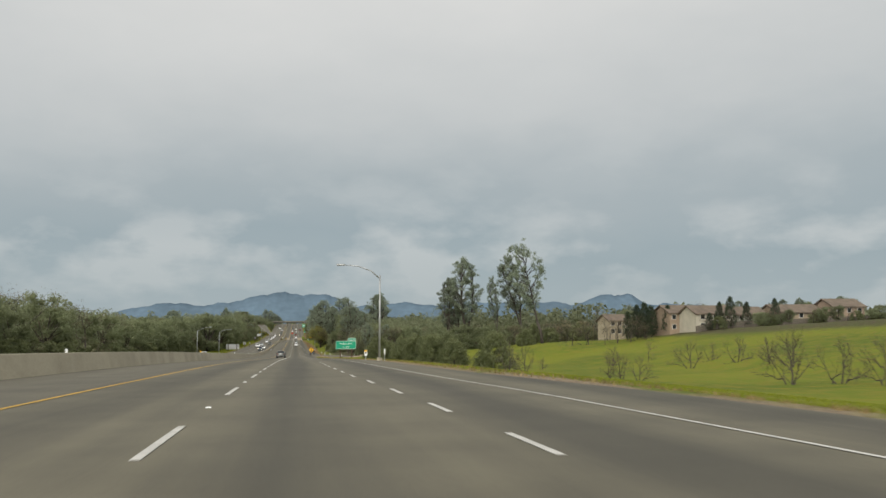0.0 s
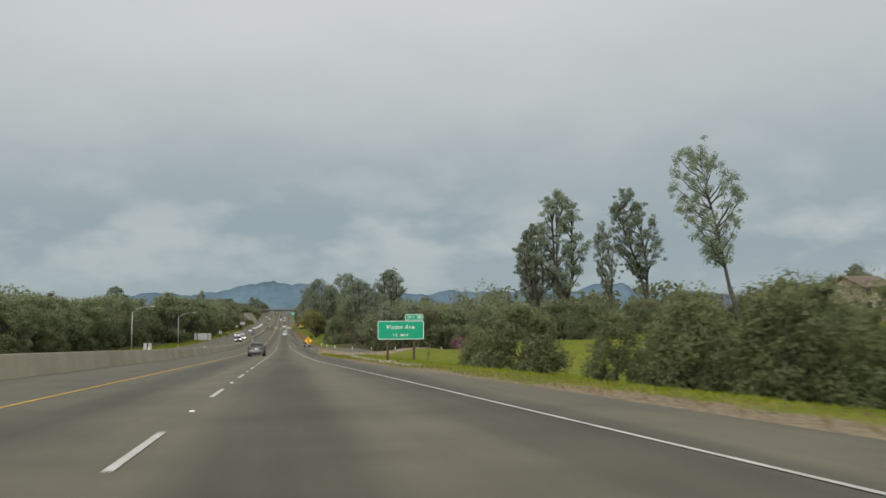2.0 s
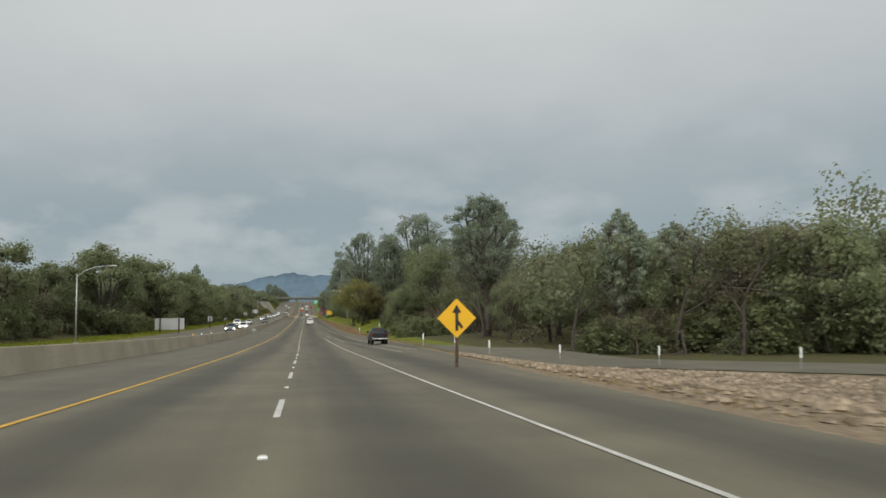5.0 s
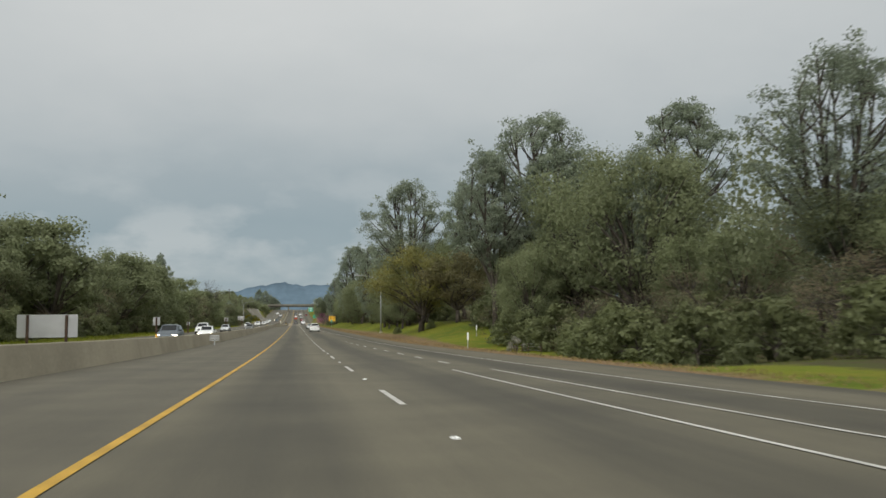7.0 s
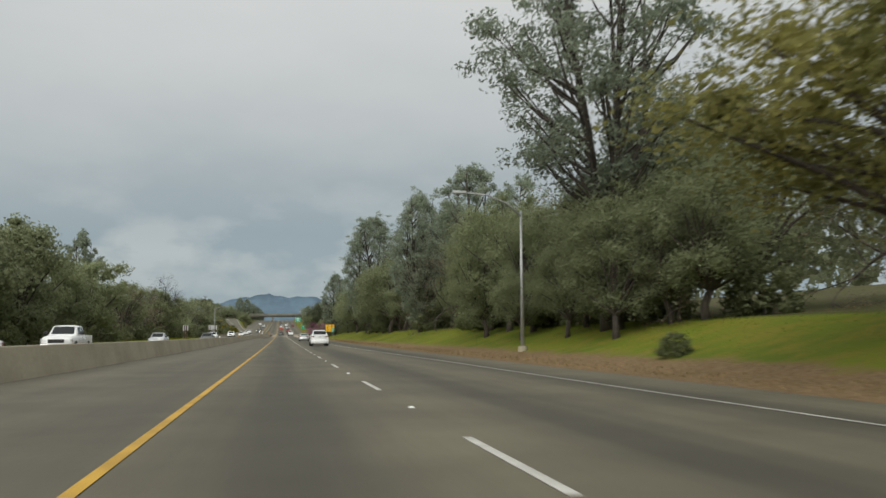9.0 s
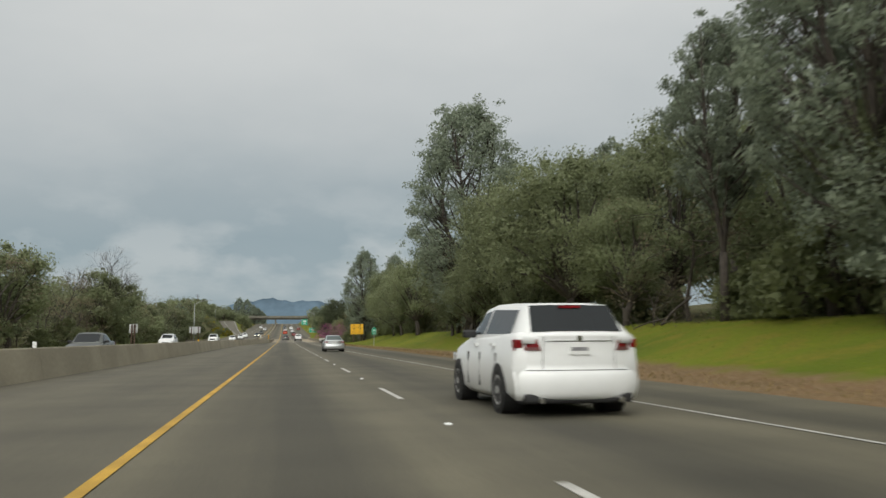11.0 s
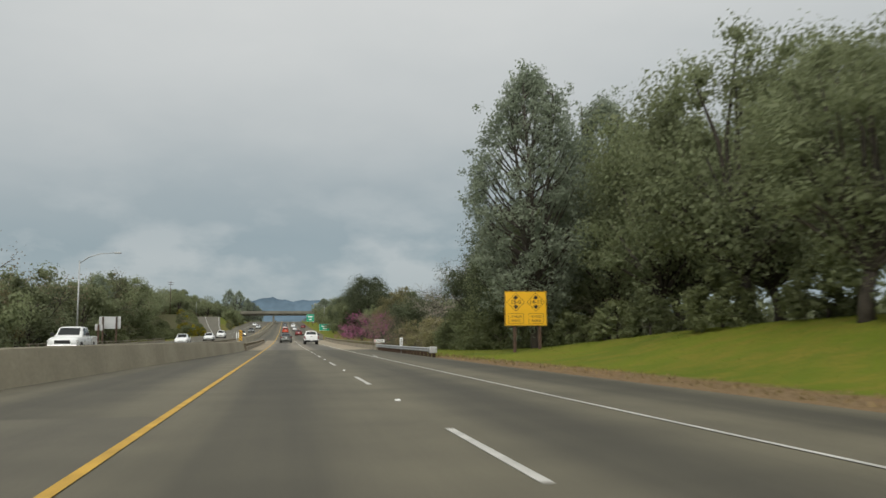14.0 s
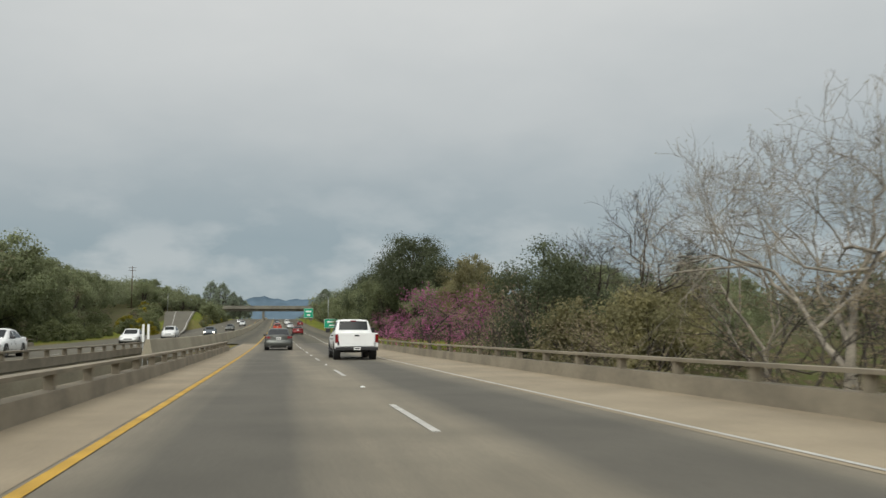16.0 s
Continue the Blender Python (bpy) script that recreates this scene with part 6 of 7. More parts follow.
# ---------- street lamps and poles ----------
def street_lamp(x, y, h, arm, label="galvanised steel street lamp with a curved arm", z=None):
    """A tapered pole with a long upswept arm towards smaller or greater x."""
    ob = thing("street_lamp", label, "street lamp", pose(x, y, (gz(x, y) if z is None else z) - 0.1), group="street lamps")
    part("pole", Shape().tube([(0, 0, 0), (0, 0, h)], [0.105, 0.06], 10).mesh("pole", M_STEEL, True), ob)
    part("base", Shape().tube([(0, 0, 0), (0, 0, 0.35)], [0.26, 0.24], 10).mesh("base", M_CONCRETE), ob)
    s = arm / abs(arm)
    a = abs(arm)
    part("arm", Shape().tube([(0, 0, h - 0.3), (s * a * 0.25, 0, h + 0.35), (s * a * 0.6, 0, h + 0.75), (s * a, 0, h + 0.85)], [0.06, 0.05, 0.04, 0.035], 8).mesh("arm", M_STEEL, True), ob)
    part("lamp_head", Shape().box(min(s * a, s * (a + 0.7)), max(s * a, s * (a + 0.7)), -0.15, 0.15, h + 0.78, h + 0.93, bevel=0.03).mesh("lamp_head", M_STEEL), ob)


street_lamp(12.05, 71.1, 7.35, -3.0)
street_lamp(13.5, 380.3, 7.3, -2.9)
street_lamp(-19.6, 220.3, 6.9, 2.8)
street_lamp(-19.4, 280, 7.4, 3.2)
street_lamp(-19.5, 620, 9.2, 3.4, z=float(prof(620)))
street_lamp(-40.0, 943, 7.4, 3.2)
street_lamp(16.5, 850, 9.0, -3.4)
street_lamp(17.5, 875, 9.0, -3.4)


def utility_pole(x, y, h):
    ob = thing("utility_pole", "brown timber utility pole with two cross arms", "utility pole", pose(x, y, gz(x, y) - 0.3))
    part("pole", Shape().tube([(0, 0, 0), (0, 0, h)], [0.17, 0.11], 8).mesh("pole", M_WOODPOST, True), ob)
    for z in (h - 0.5, h - 1.4):
        part("cross_arm", Shape().box(-1.2, 1.2, -0.16, -0.04, z - 0.07, z + 0.07).mesh("cross_arm", M_WOODPOST), ob)


utility_pole(-46.5, 900, 25.0 - gz(-46.5, 900) + 0.3)

# ---------- houses on the rise ----------
M_ROOF = material("brown_tile_roof", (0.15, 0.115, 0.085), rough=0.85, scale=1.0, amount=0.3, grain=6, grain_amount=0.2)
M_GLASS_DARK = material("dark_window_glass", (0.03, 0.035, 0.04), rough=0.08, spec=0.6, scale=0.5, amount=0.3, grain_amount=0)
M_TRIM = material("white_trim", (0.7, 0.68, 0.63), rough=0.6, scale=2, amount=0.08, grain_amount=0.05)


def house(x, y, z, w, d, h, color, turn, label):
    wall = material("stucco", color, rough=0.9, scale=0.8, amount=0.12, grain=30, grain_amount=0.06)
    ob = thing("house", label, "house", pose(x, y, z, 0, 0, turn), group="houses on the rise")
    sh = Shape().box(-w / 2, w / 2, -d / 2, d / 2, -3.0, h)
    sh.add([(-w / 2, -d / 2, h), (-w / 2, d / 2, h), (-w / 2, 0, h + d * 0.22), (w / 2, -d / 2, h), (w / 2, d / 2, h), (w / 2, 0, h + d * 0.22)], [(0, 2, 1), (3, 4, 5)])
    part("wall", sh.mesh("wall", wall), ob)
    e = 0.35
    rz = h + d * 0.22 + 0.06
    ez = h - e * 0.44 + 0.06
    roof = Shape()
    for s in (-1, 1):
        yo, yi = s * (d / 2 + e), 0.0
        roof.add([(-w / 2 - e, yo, ez), (w / 2 + e, yo, ez), (w / 2 + e, yi, rz), (-w / 2 - e, yi, rz), (-w / 2 - e, yo, ez - 0.2), (w / 2 + e, yo, ez - 0.2), (w / 2 + e, yi, rz - 0.2), (-w / 2 - e, yi, rz - 0.2)],
                 [(0, 1, 2, 3), (7, 6, 5, 4), (0, 4, 5, 1), (1, 5, 6, 2), (3, 2, 6, 7), (0, 3, 7, 4)])
    part("roof", roof.mesh("roof", M_ROOF), ob)
    for fl in range(2):
        for k in range(3):
            wx = -w / 2 + w * (k + 0.5) / 3
            wz = 0.5 + fl * h / 2
            win = part("window", Shape().box(wx - 0.42, wx + 0.42, -d / 2 - 0.05, -d / 2 + 0.02, wz - 0.06, wz + 0.82).mesh("window", M_TRIM), ob)
            part("pane", Shape().box(wx - 0.35, wx + 0.35, -d / 2 - 0.07, -d / 2 - 0.05, wz, wz + 0.76).mesh("pane", M_GLASS_DARK), win)


HOUSES = [(72.4, 142.0, 9.5, 4.8, 6, 3.4, (0.33, 0.25, 0.18), 4, "tan two-storey house with a brown tiled roof"), (75.7, 136.0, 9.7, 7.2, 6, 3.0, (0.50, 0.46, 0.37), 2, "cream two-storey house with a tiled roof"),
          (83.2, 137.0, 9.7, 5.4, 6, 2.8, (0.34, 0.34, 0.28), -3, "grey-green two-storey house with a tiled roof"), (91.8, 136.0, 9.9, 9, 6, 3.0, (0.38, 0.30, 0.21), 3, "tan two-storey house with a tiled roof"),
          (100.6, 135.0, 10.6, 6, 6, 3.3, (0.36, 0.27, 0.20), 0, "brown two-storey house with a tiled roof"), (66.2, 155.5, 8.6, 4.2, 5, 3.0, (0.48, 0.41, 0.30), 6, "cream house with a tiled roof among the trees")]
for hspec in HOUSES:
    house(*hspec)
M_FENCE = material("weathered_fence_boards", (0.15, 0.13, 0.105), rough=0.9, scale=1.5, amount=0.3, grain=14, grain_amount=0.2)


def board_fence(x0, y0, x1, y1, h, label):
    ob = thing("board_fence", label, "fence")
    a, b = Vector((x0, y0, 0)), Vector((x1, y1, 0))
    n = int((b - a).length / 0.30)
    ang = math.degrees(math.atan2(y1 - y0, x1 - x0))
    board = Shape().box(-0.14, 0.14, -0.012, 0.012, -0.3, h).mesh("board", M_FENCE)
    for i in range(n):
        p = a.lerp(b, i / n)
        part("board", board, ob, m=pose(p.x, p.y, gz(p.x, p.y) + 0.03 * math.sin(i * 1.7), 0, 0, ang))


board_fence(71, 130.5, 112, 130.5, 1.1, "low brown board fence in front of the houses")
board_fence(23.6, 494, 23.6, 524, 1.45, "weathered grey board fence under the trees")

# ---------- vehicles ----------
M_TYRE = material("black_tyre_rubber", (0.018, 0.018, 0.018), rough=0.85, scale=8, amount=0.2, grain_amount=0.1)
M_RIM = material("silver_alloy_rim", (0.72, 0.72, 0.72), rough=0.3, metal=0.3, scale=4, amount=0.1, grain_amount=0.03)
M_BLACKPLASTIC = material("black_plastic", (0.014, 0.014, 0.015), rough=0.6, scale=5, amount=0.2, grain_amount=0.05)
M_CARGLASS = material("tinted_car_glass", (0.012, 0.015, 0.017), rough=0.08, spec=0.3, scale=0.5, amount=0.2, grain_amount=0)
M_TAIL = material("red_tail_lamp", (0.20, 0.010, 0.014), rough=0.15, spec=0.6, scale=4, amount=0.3, grain_amount=0)
M_PLATE_PRINT = material("grey_plate_print", (0.26, 0.26, 0.27), rough=0.5, scale=9, amount=0.3, grain_amount=0.1)
M_LAMP_SMOKE = material("smoked_lamp_lens", (0.16, 0.07, 0.07), rough=0.15, scale=4, amount=0.2, grain_amount=0)
M_LENS = material("clear_lamp_lens", (0.6, 0.6, 0.6), rough=0.15, scale=4, amount=0.2, grain_amount=0)
M_CHROME = material("chrome_trim", (0.6, 0.6, 0.6), rough=0.15, metal=1.0, scale=4, amount=0.1, grain_amount=0)
M_HEAD_ON = material("lit_head_lamp", (1.0, 0.9, 0.7), rough=0.2, scale=4, amount=0.0, grain_amount=0, emit=6.0)


def paint(name, color, metal=0.35):
    return material(name, color, rough=0.32, metal=metal, spec=0.5, scale=0.8, amount=0.06, grain=3, grain_amount=0.03)


def lathe(profile, sides=20):
    """Turned about the x axis: (x, radius) pairs."""
    sh = Shape()
    n = len(profile)
    for k in range(sides):
        a = 2 * math.pi * k / sides
        sh.v += [(x, r * math.cos(a), r * math.sin(a)) for x, r in profile]
    for k in range(sides):
        k2 = (k + 1) % sides
        for i in range(n - 1):
            sh.f.append((k * n + i, k * n + i + 1, k2 * n + i + 1, k2 * n + i))
    return sh


WHEELS = {}


def wheel_meshes(r, w):
    if (r, w) not in WHEELS:
        tyre = lathe([(-w / 2, r * 0.62), (-w / 2, r * 0.93), (-w * 0.36, r), (w * 0.36, r), (w / 2, r * 0.93), (w / 2, r * 0.66), (w * 0.40, r * 0.62)], 24).mesh("tyre", M_TYRE, True)
        rim = lathe([(w * 0.40, r * 0.64), (w * 0.47, r * 0.63), (w * 0.47, r * 0.57), (w * 0.30, r * 0.55), (w * 0.25, 0.0)], 24)
        for k in range(6):
            a = 2 * math.pi * k / 6
            c, s = math.cos(a), math.sin(a)
            q = [(w * 0.28, -0.035, 0.03), (w * 0.28, 0.035, 0.03), (w * 0.28, 0.045, r * 0.57), (w * 0.28, -0.045, r * 0.57), (w * 0.46, -0.03, 0.03), (w * 0.46, 0.03, 0.03), (w * 0.44, 0.04, r * 0.57), (w * 0.44, -0.04, r * 0.57)]
            rim.add([(x, y * c - z * s, y * s + z * c) for x, y, z in q], [(4, 5, 6, 7), (0, 1, 5, 4), (1, 2, 6, 5), (3, 0, 4, 7)])
        rim.add([(w * 0.48, 0.06 * math.cos(a), 0.06 * math.sin(a)) for a in np.linspace(0, 2 * math.pi, 9)[:8]], [tuple(range(8))])
        WHEELS[(r, w)] = (tyre, rim.mesh("rim", M_RIM))
    return WHEELS[(r, w)]


def add_wheels(ob, half_w, ys, r, w):
    tyre, rim = wheel_meshes(r, w)
    for y in ys:
        for s in (-1, 1):
            wh = part("wheel", tyre, ob, "black tyre on an alloy rim", pose(s * (half_w - w / 2 + 0.012), y, r, 0, 0, 0 if s > 0 else 180))
            part("rim", rim, wh)
            part("wheel_arch", lathe([(-0.3, 0.0), (-0.3, r * 1.11), (0.0, r * 1.11), (0.0, 0.0)], 28).mesh("wheel_arch", M_BLACKPLASTIC), ob, m=pose(s * (half_w + 0.003), y, r * 1.04, 0, 0, 0 if s > 0 else 180))


def loft(stations, ringfn, closed_ends=True):
    sh = Shape()
    rings = [ringfn(*st) for st in stations]
    n = len(rings[0])
    for r in rings:
        sh.v += r
    for i in range(len(rings) - 1):
        for k in range(n):
            k2 = (k + 1) % n
            sh.f.append((i * n + k, i * n + k2, (i + 1) * n + k2, (i + 1) * n + k))
    if closed_ends:
        sh.f += [tuple(range(n - 1, -1, -1)), tuple((len(rings) - 1) * n + k for k in range(n))]
    return sh


def body_ring(y, hw, zb, zt):
    m = zb + (zt - zb) * 0.55
    half = [(hw * 0.86, zb), (hw * 0.97, zb + 0.09), (hw, m - 0.12), (hw, m), (hw * 0.985, m + 0.05), (hw * 0.955, zt - 0.07), (hw * 0.88, zt - 0.01), (hw * 0.5, zt + 0.012)]
    return [(x, y, z) for x, z in half] + [(-x, y, z) for x, z in reversed(half)]


class Cabin:
    """The upper half of a car: half widths and roof heights along y."""

    def __init__(self, st, belt):
        self.st, self.belt = st, belt
        ys = [s[0] for s in st]
        o = np.argsort(ys)
        self.y = [ys[i] for i in o]
        self.top = [st[i][1] for i in o]
        self.wb = [st[i][2] for i in o]
        self.wt = [st[i][3] for i in o]

    def at(self, y):
        return float(np.interp(y, self.y, self.top)), float(np.interp(y, self.y, self.wb)), float(np.interp(y, self.y, self.wt))

    def ring(self, y):
        t, wb, wt = self.at(y)
        h = [(wb, self.belt - 0.1), (wb, self.belt), (wt, max(t - 0.06, self.belt)), (wt * 0.92, max(t - 0.015, self.belt + 0.002)), (wt * 0.5, t + 0.012)]
        return [(x, y, z) for x, z in h] + [(-x, y, z) for x, z in reversed(h)]

    def side(self, y, u, s, lift=0.008):
        t, wb, wt = self.at(y)
        return (s * (wb + (wt - wb) * u + lift), y, self.belt + (max(t - 0.06, self.belt) - self.belt) * u)

    def side_window(self, y0, y1, y0t, y1t, s, lo=0.10, hi=0.93, lift=0.008):
        g, n = [], 5
        for j in range(2):
            u = (lo, hi)[j]
            for i in range(n + 1):
                a, b = (y0, y1) if j == 0 else (y0t, y1t)
                g.append(self.side(a + (b - a) * i / n, u, s, lift))
        f = [(i, i + 1, n + 2 + i, n + 1 + i) if s > 0 else (n + 1 + i, n + 2 + i, i + 1, i) for i in range(n)]
        return Shape().add(g, f)

    def end_window(self, ya, yb, fa=0.84, fb=0.86, lift=0.012):
        """Glass between two cross sections, from the lower ya to the upper yb."""
        ta, _, wa = self.at(ya)
        tb, _, wb_ = self.at(yb)
        d = 1 if ya > yb else -1
        nrm = Vector((0, (ta - tb), (yb - ya))).normalized() * (-d if (yb - ya) * -d < 0 else 1)
        nrm = Vector((0, abs(ta - tb) * d, abs(yb - ya))).normalized()
        n = 6
        g = []
        for y, t, w in ((ya, ta, wa * fa), (yb, tb, wb_ * fb)):
            for i in range(n + 1):
                k = 2 * i / n - 1
                g.append((w * k, y + nrm.y * lift, t + nrm.z * lift + 0.012 * (1 - k * k)))
        f = [(i, i + 1, n + 2 + i, n + 1 + i) if d < 0 else (n + 1 + i, n + 2 + i, i + 1, i) for i in range(n)]
        return Shape().add(g, f)


class Tail:
    """The curved rear end of a car: rounded in plan, with a bumper that stands out below the boot lid."""

    def __init__(self, h2, l2, deck):
        self.h2, self.l2, self.deck = h2, l2, deck

    def at(self, u, z, out=0.0):
        d = self.deck
        w = self.h2 * float(np.interp(z, [0.22, 0.35, 0.55, 0.75, d - 0.07, d], [0.93, 0.965, 0.985, 0.975, 0.945, 0.87]))
        depth = float(np.interp(z, [0.22, 0.27, 0.33, 0.45, 0.57, 0.62, 0.66, 0.80, d - 0.10, d - 0.04, d], [0.12, 0.045, 0.02, 0.0, 0.012, 0.035, 0.075, 0.07, 0.075, 0.062, 0.15]))
        return (u * w * (1 + out * 0.6), -self.l2 + depth + 0.20 * abs(u) ** 3.4 - out, z)

    def patch(self, u0, u1, zs, out=0.0, n=18, slant=0.0):
        sh = Shape()
        g = [self.at(min(1.0, max(-1.0, u0 + (u1 - u0) * i / n + slant * (z - zs[0]) * (1 - i / n))), z, out) for z in zs for i in range(n + 1)]
        m = n + 1
        return sh.add(g, [(j * m + i, j * m + i + 1, (j + 1) * m + i + 1, (j + 1) * m + i) for j in range(len(zs) - 1) for i in range(n)])


def sedan(name, label, x, y, turn, color_mat, L=4.8, W=1.84, H=1.46, wheel=0.335, lights_on=False, suv=False, glass=None, size=1.0, strip=False):
    """A four-door car; its nose points along +y before the turn."""
    glass = glass or M_CARGLASS
    z = float(prof(y))
    s = float(prof(y + 2) - prof(y - 2)) / 4
    ob = thing(name, label, "car", pose(x, y, z + 0.004, math.degrees(math.atan(s)), 0, 0) @ pose(0, 0, 0, 0, 0, turn), group="cars on the freeway")
    ob.scale = (size, size, size)
    h2, l2 = W / 2, L / 2
    up = 0.16 if suv else 0.0
    belt = 0.94 + up
    deck_z = (1.02 if not suv else 1.08) + up * 0.5
    st = [(-l2 + 0.17, h2 * 0.955, 0.27, deck_z - 0.012), (-l2 + 0.30, h2 * 0.975, 0.25, deck_z), (-l2 + 0.7, h2 * 0.995, 0.22, deck_z - 0.005), (-l2 + 1.3, h2, 0.20, belt + 0.03),
          (0, h2, 0.19, belt + 0.01), (l2 - 1.55, h2, 0.19, belt - 0.02), (l2 - 1.2, h2 * 0.99, 0.20, belt - 0.05), (l2 - 0.6, h2 * 0.965, 0.22, belt - 0.14), (l2 - 0.2, h2 * 0.88, 0.26, belt - 0.24),
          (l2 - 0.05, h2 * 0.78, 0.31, belt - 0.32), (l2, h2 * 0.66, 0.36, belt - 0.42)]
    body = loft(st, body_ring).mesh("body", color_mat, True)
    part("body", body, ob)
    if suv:
        cab = Cabin([(l2 - 1.35, belt - 0.02, h2 * 0.86, h2 * 0.80), (l2 - 2.05, H - 0.05, h2 * 0.90, h2 * 0.70), (-0.3, H, h2 * 0.90, h2 * 0.70), (-l2 + 0.55, H - 0.06, h2 * 0.89, h2 * 0.68), (-l2 + 0.12, belt, h2 * 0.86, h2 * 0.78)], belt)
    else:
        cab = Cabin([(l2 - 1.35, belt - 0.03, h2 * 0.86, h2 * 0.80), (l2 - 2.15, H - 0.05, h2 * 0.90, h2 * 0.70), (-0.15, H, h2 * 0.91, h2 * 0.70), (-l2 + 1.45, H - 0.06, h2 * 0.90, h2 * 0.68), (-l2 + 0.56, belt + 0.07, h2 * 0.86, h2 * 0.79)], belt)
    ystat = sorted(set(cab.y + list(np.linspace(cab.y[0], cab.y[-1], 14))))
    part("roof", loft([(q,) for q in ystat], cab.ring).mesh("roof", color_mat, True), ob)
    yr, yrt = cab.y[0], cab.y[1]
    yf, yft = cab.y[-1], cab.y[-2]
    part("rear_window", cab.end_window(yr + 0.05, yrt - 0.03, 0.93, 0.93).mesh("rear_window", glass, True), ob)
    part("windscreen", cab.end_window(yf - 0.07, yft + 0.05).mesh("windscreen", glass, True), ob)
    mid = -0.12 if not suv else -0.2
    tail = Tail(h2, l2, deck_z)
    part("rear_bumper", tail.patch(-1, 1, [0.22, 0.25, 0.28, 0.33, 0.39, 0.45, 0.51, 0.57, 0.60, 0.63]).mesh("rear_bumper", color_mat, True), ob)
    part("boot_lid", tail.patch(-1, 1, [0.642, 0.67, 0.72, 0.80, 0.86, deck_z - 0.10, deck_z - 0.07, deck_z - 0.04, deck_z - 0.015, deck_z]).mesh("boot_lid", color_mat, True), ob)
    for sd in (-1, 1):
        part("side_window", cab.side_window(mid + 0.05, yf - 0.42, mid + 0.05, yft - 0.08, sd).mesh("side_window", glass), ob)
        part("side_window", cab.side_window(yr + 0.55, mid - 0.05, yrt + 0.22, mid - 0.05, sd).mesh("side_window", glass), ob)
        if not suv:
            part("side_window", cab.side_window(yr + 0.30, yr + 0.50, yrt + 0.10, yrt + 0.17, sd, hi=0.80).mesh("side_window", glass), ob)
        sx = sd * h2
        lo, hi = deck_z - (0.285 if strip else 0.255), deck_z - 0.10
        lamp = part("tail_lamp", tail.patch(sd * 0.60, sd * 1.0, [lo, lo + 0.03, lo + 0.075, lo + 0.12, hi], 0.012, 8, sd * 0.5).mesh("tail_lamp", M_TAIL, True), ob, "dark red tail lamp")
        part("wrap_lens", Shape().box(min(sx * 0.84, sx * 0.952), max(sx * 0.84, sx * 0.952), -l2 + 0.16, -l2 + 0.40, lo + 0.03, hi, bevel=0.02).mesh("wrap_lens", M_TAIL), lamp)
        part("reverse_lamp", tail.patch(sd * 0.61, sd * 0.97, [lo + 0.004, lo + 0.045], 0.018, 8, sd * 0.5).mesh("reverse_lamp", M_LENS if glass is not M_CARGLASS else M_LAMP_SMOKE), lamp)
        if strip:
            part("bumper_reflector", tail.patch(sd * 0.56, sd * 0.88, [0.49, 0.52], 0.012, 6).mesh("bumper_reflector", M_TAIL), ob, "narrow red bumper reflector")
        part("lid_seam", tail.patch(sd * 0.575, sd * 0.583, [0.64, 0.72, 0.80, deck_z - 0.06], 0.004, 1).mesh("lid_seam", M_BLACKPLASTIC), ob)
        part("exhaust", Shape().tube([(sx * 0.62, -l2 - 0.015, 0.235), (sx * 0.62, -l2 + 0.2, 0.235)], 0.04, 12).mesh("exhaust", M_CHROME), ob)
        for sy in (mid, mid - 1.02, yf - 0.42):
            part("door_seam", Shape().box(min(sx * 0.9, sx * 1.001), max(sx * 0.9, sx * 1.001), sy - 0.005, sy + 0.005, 0.34, belt - 0.24).mesh("door_seam", M_BLACKPLASTIC), ob)
        part("head_lamp", Shape().box(min(sx * 0.50, sx * 0.90), max(sx * 0.50, sx * 0.90), l2 - 0.42, l2 - 0.045, belt - 0.44, belt - 0.28, bevel=0.03).mesh("head_lamp", M_HEAD_ON if lights_on else M_LENS), ob)
        mirror = Shape().box(min(sx * 0.88, sx * 1.12), max(sx * 0.88, sx * 1.12), yf - 0.66, yf - 0.50, belt - 0.01, belt + 0.12, bevel=0.035)
        part("wing_mirror", mirror.mesh("wing_mirror", M_BLACKPLASTIC), ob)
        for hy in (mid + 0.25, mid - 0.85):
            part("door_handle", Shape().box(min(sx * 0.97, sx * 1.015), max(sx * 0.97, sx * 1.015), hy - 0.09, hy + 0.09, belt - 0.14, belt - 0.10).mesh("door_handle", color_mat), ob)
    if strip:
        part("bumper_strip", tail.patch(-0.80, 0.80, [0.37, 0.405], 0.012).mesh("bumper_strip", M_CHROME), ob, "thin chrome strip")
    part("bumper_insert", Shape().box(-h2 * 0.84, h2 * 0.84, -l2 + 0.09, -l2 + 0.35, 0.19, 0.32, bevel=0.03).mesh("bumper_insert", M_BLACKPLASTIC), ob, "black lower valance")
    part("lid_seam", tail.patch(-0.99, 0.99, [0.628, 0.645], -0.012).mesh("lid_seam", M_BLACKPLASTIC), ob)
    part("lid_trim", tail.patch(-0.55, 0.55, [deck_z - 0.135, deck_z - 0.122], 0.012).mesh("lid_trim", M_CHROME), ob)
    part("badge", Shape().tube([(0, -l2 + 0.045, deck_z - 0.085), (0, -l2 + 0.09, deck_z - 0.085)], 0.035, 14).mesh("badge", M_CHROME), ob, "round badge")
    plate = part("number_plate", Shape().box(-0.155, 0.155, -l2 + 0.05, -l2 + 0.075, deck_z - 0.31, deck_z - 0.157).mesh("number_plate", M_SIGN_WHITE), ob, "white number plate")
    part("print", Shape().box(-0.12, 0.12, -l2 + 0.047, -l2 + 0.05, deck_z - 0.26, deck_z - 0.21).mesh("print", M_PLATE_PRINT), plate)
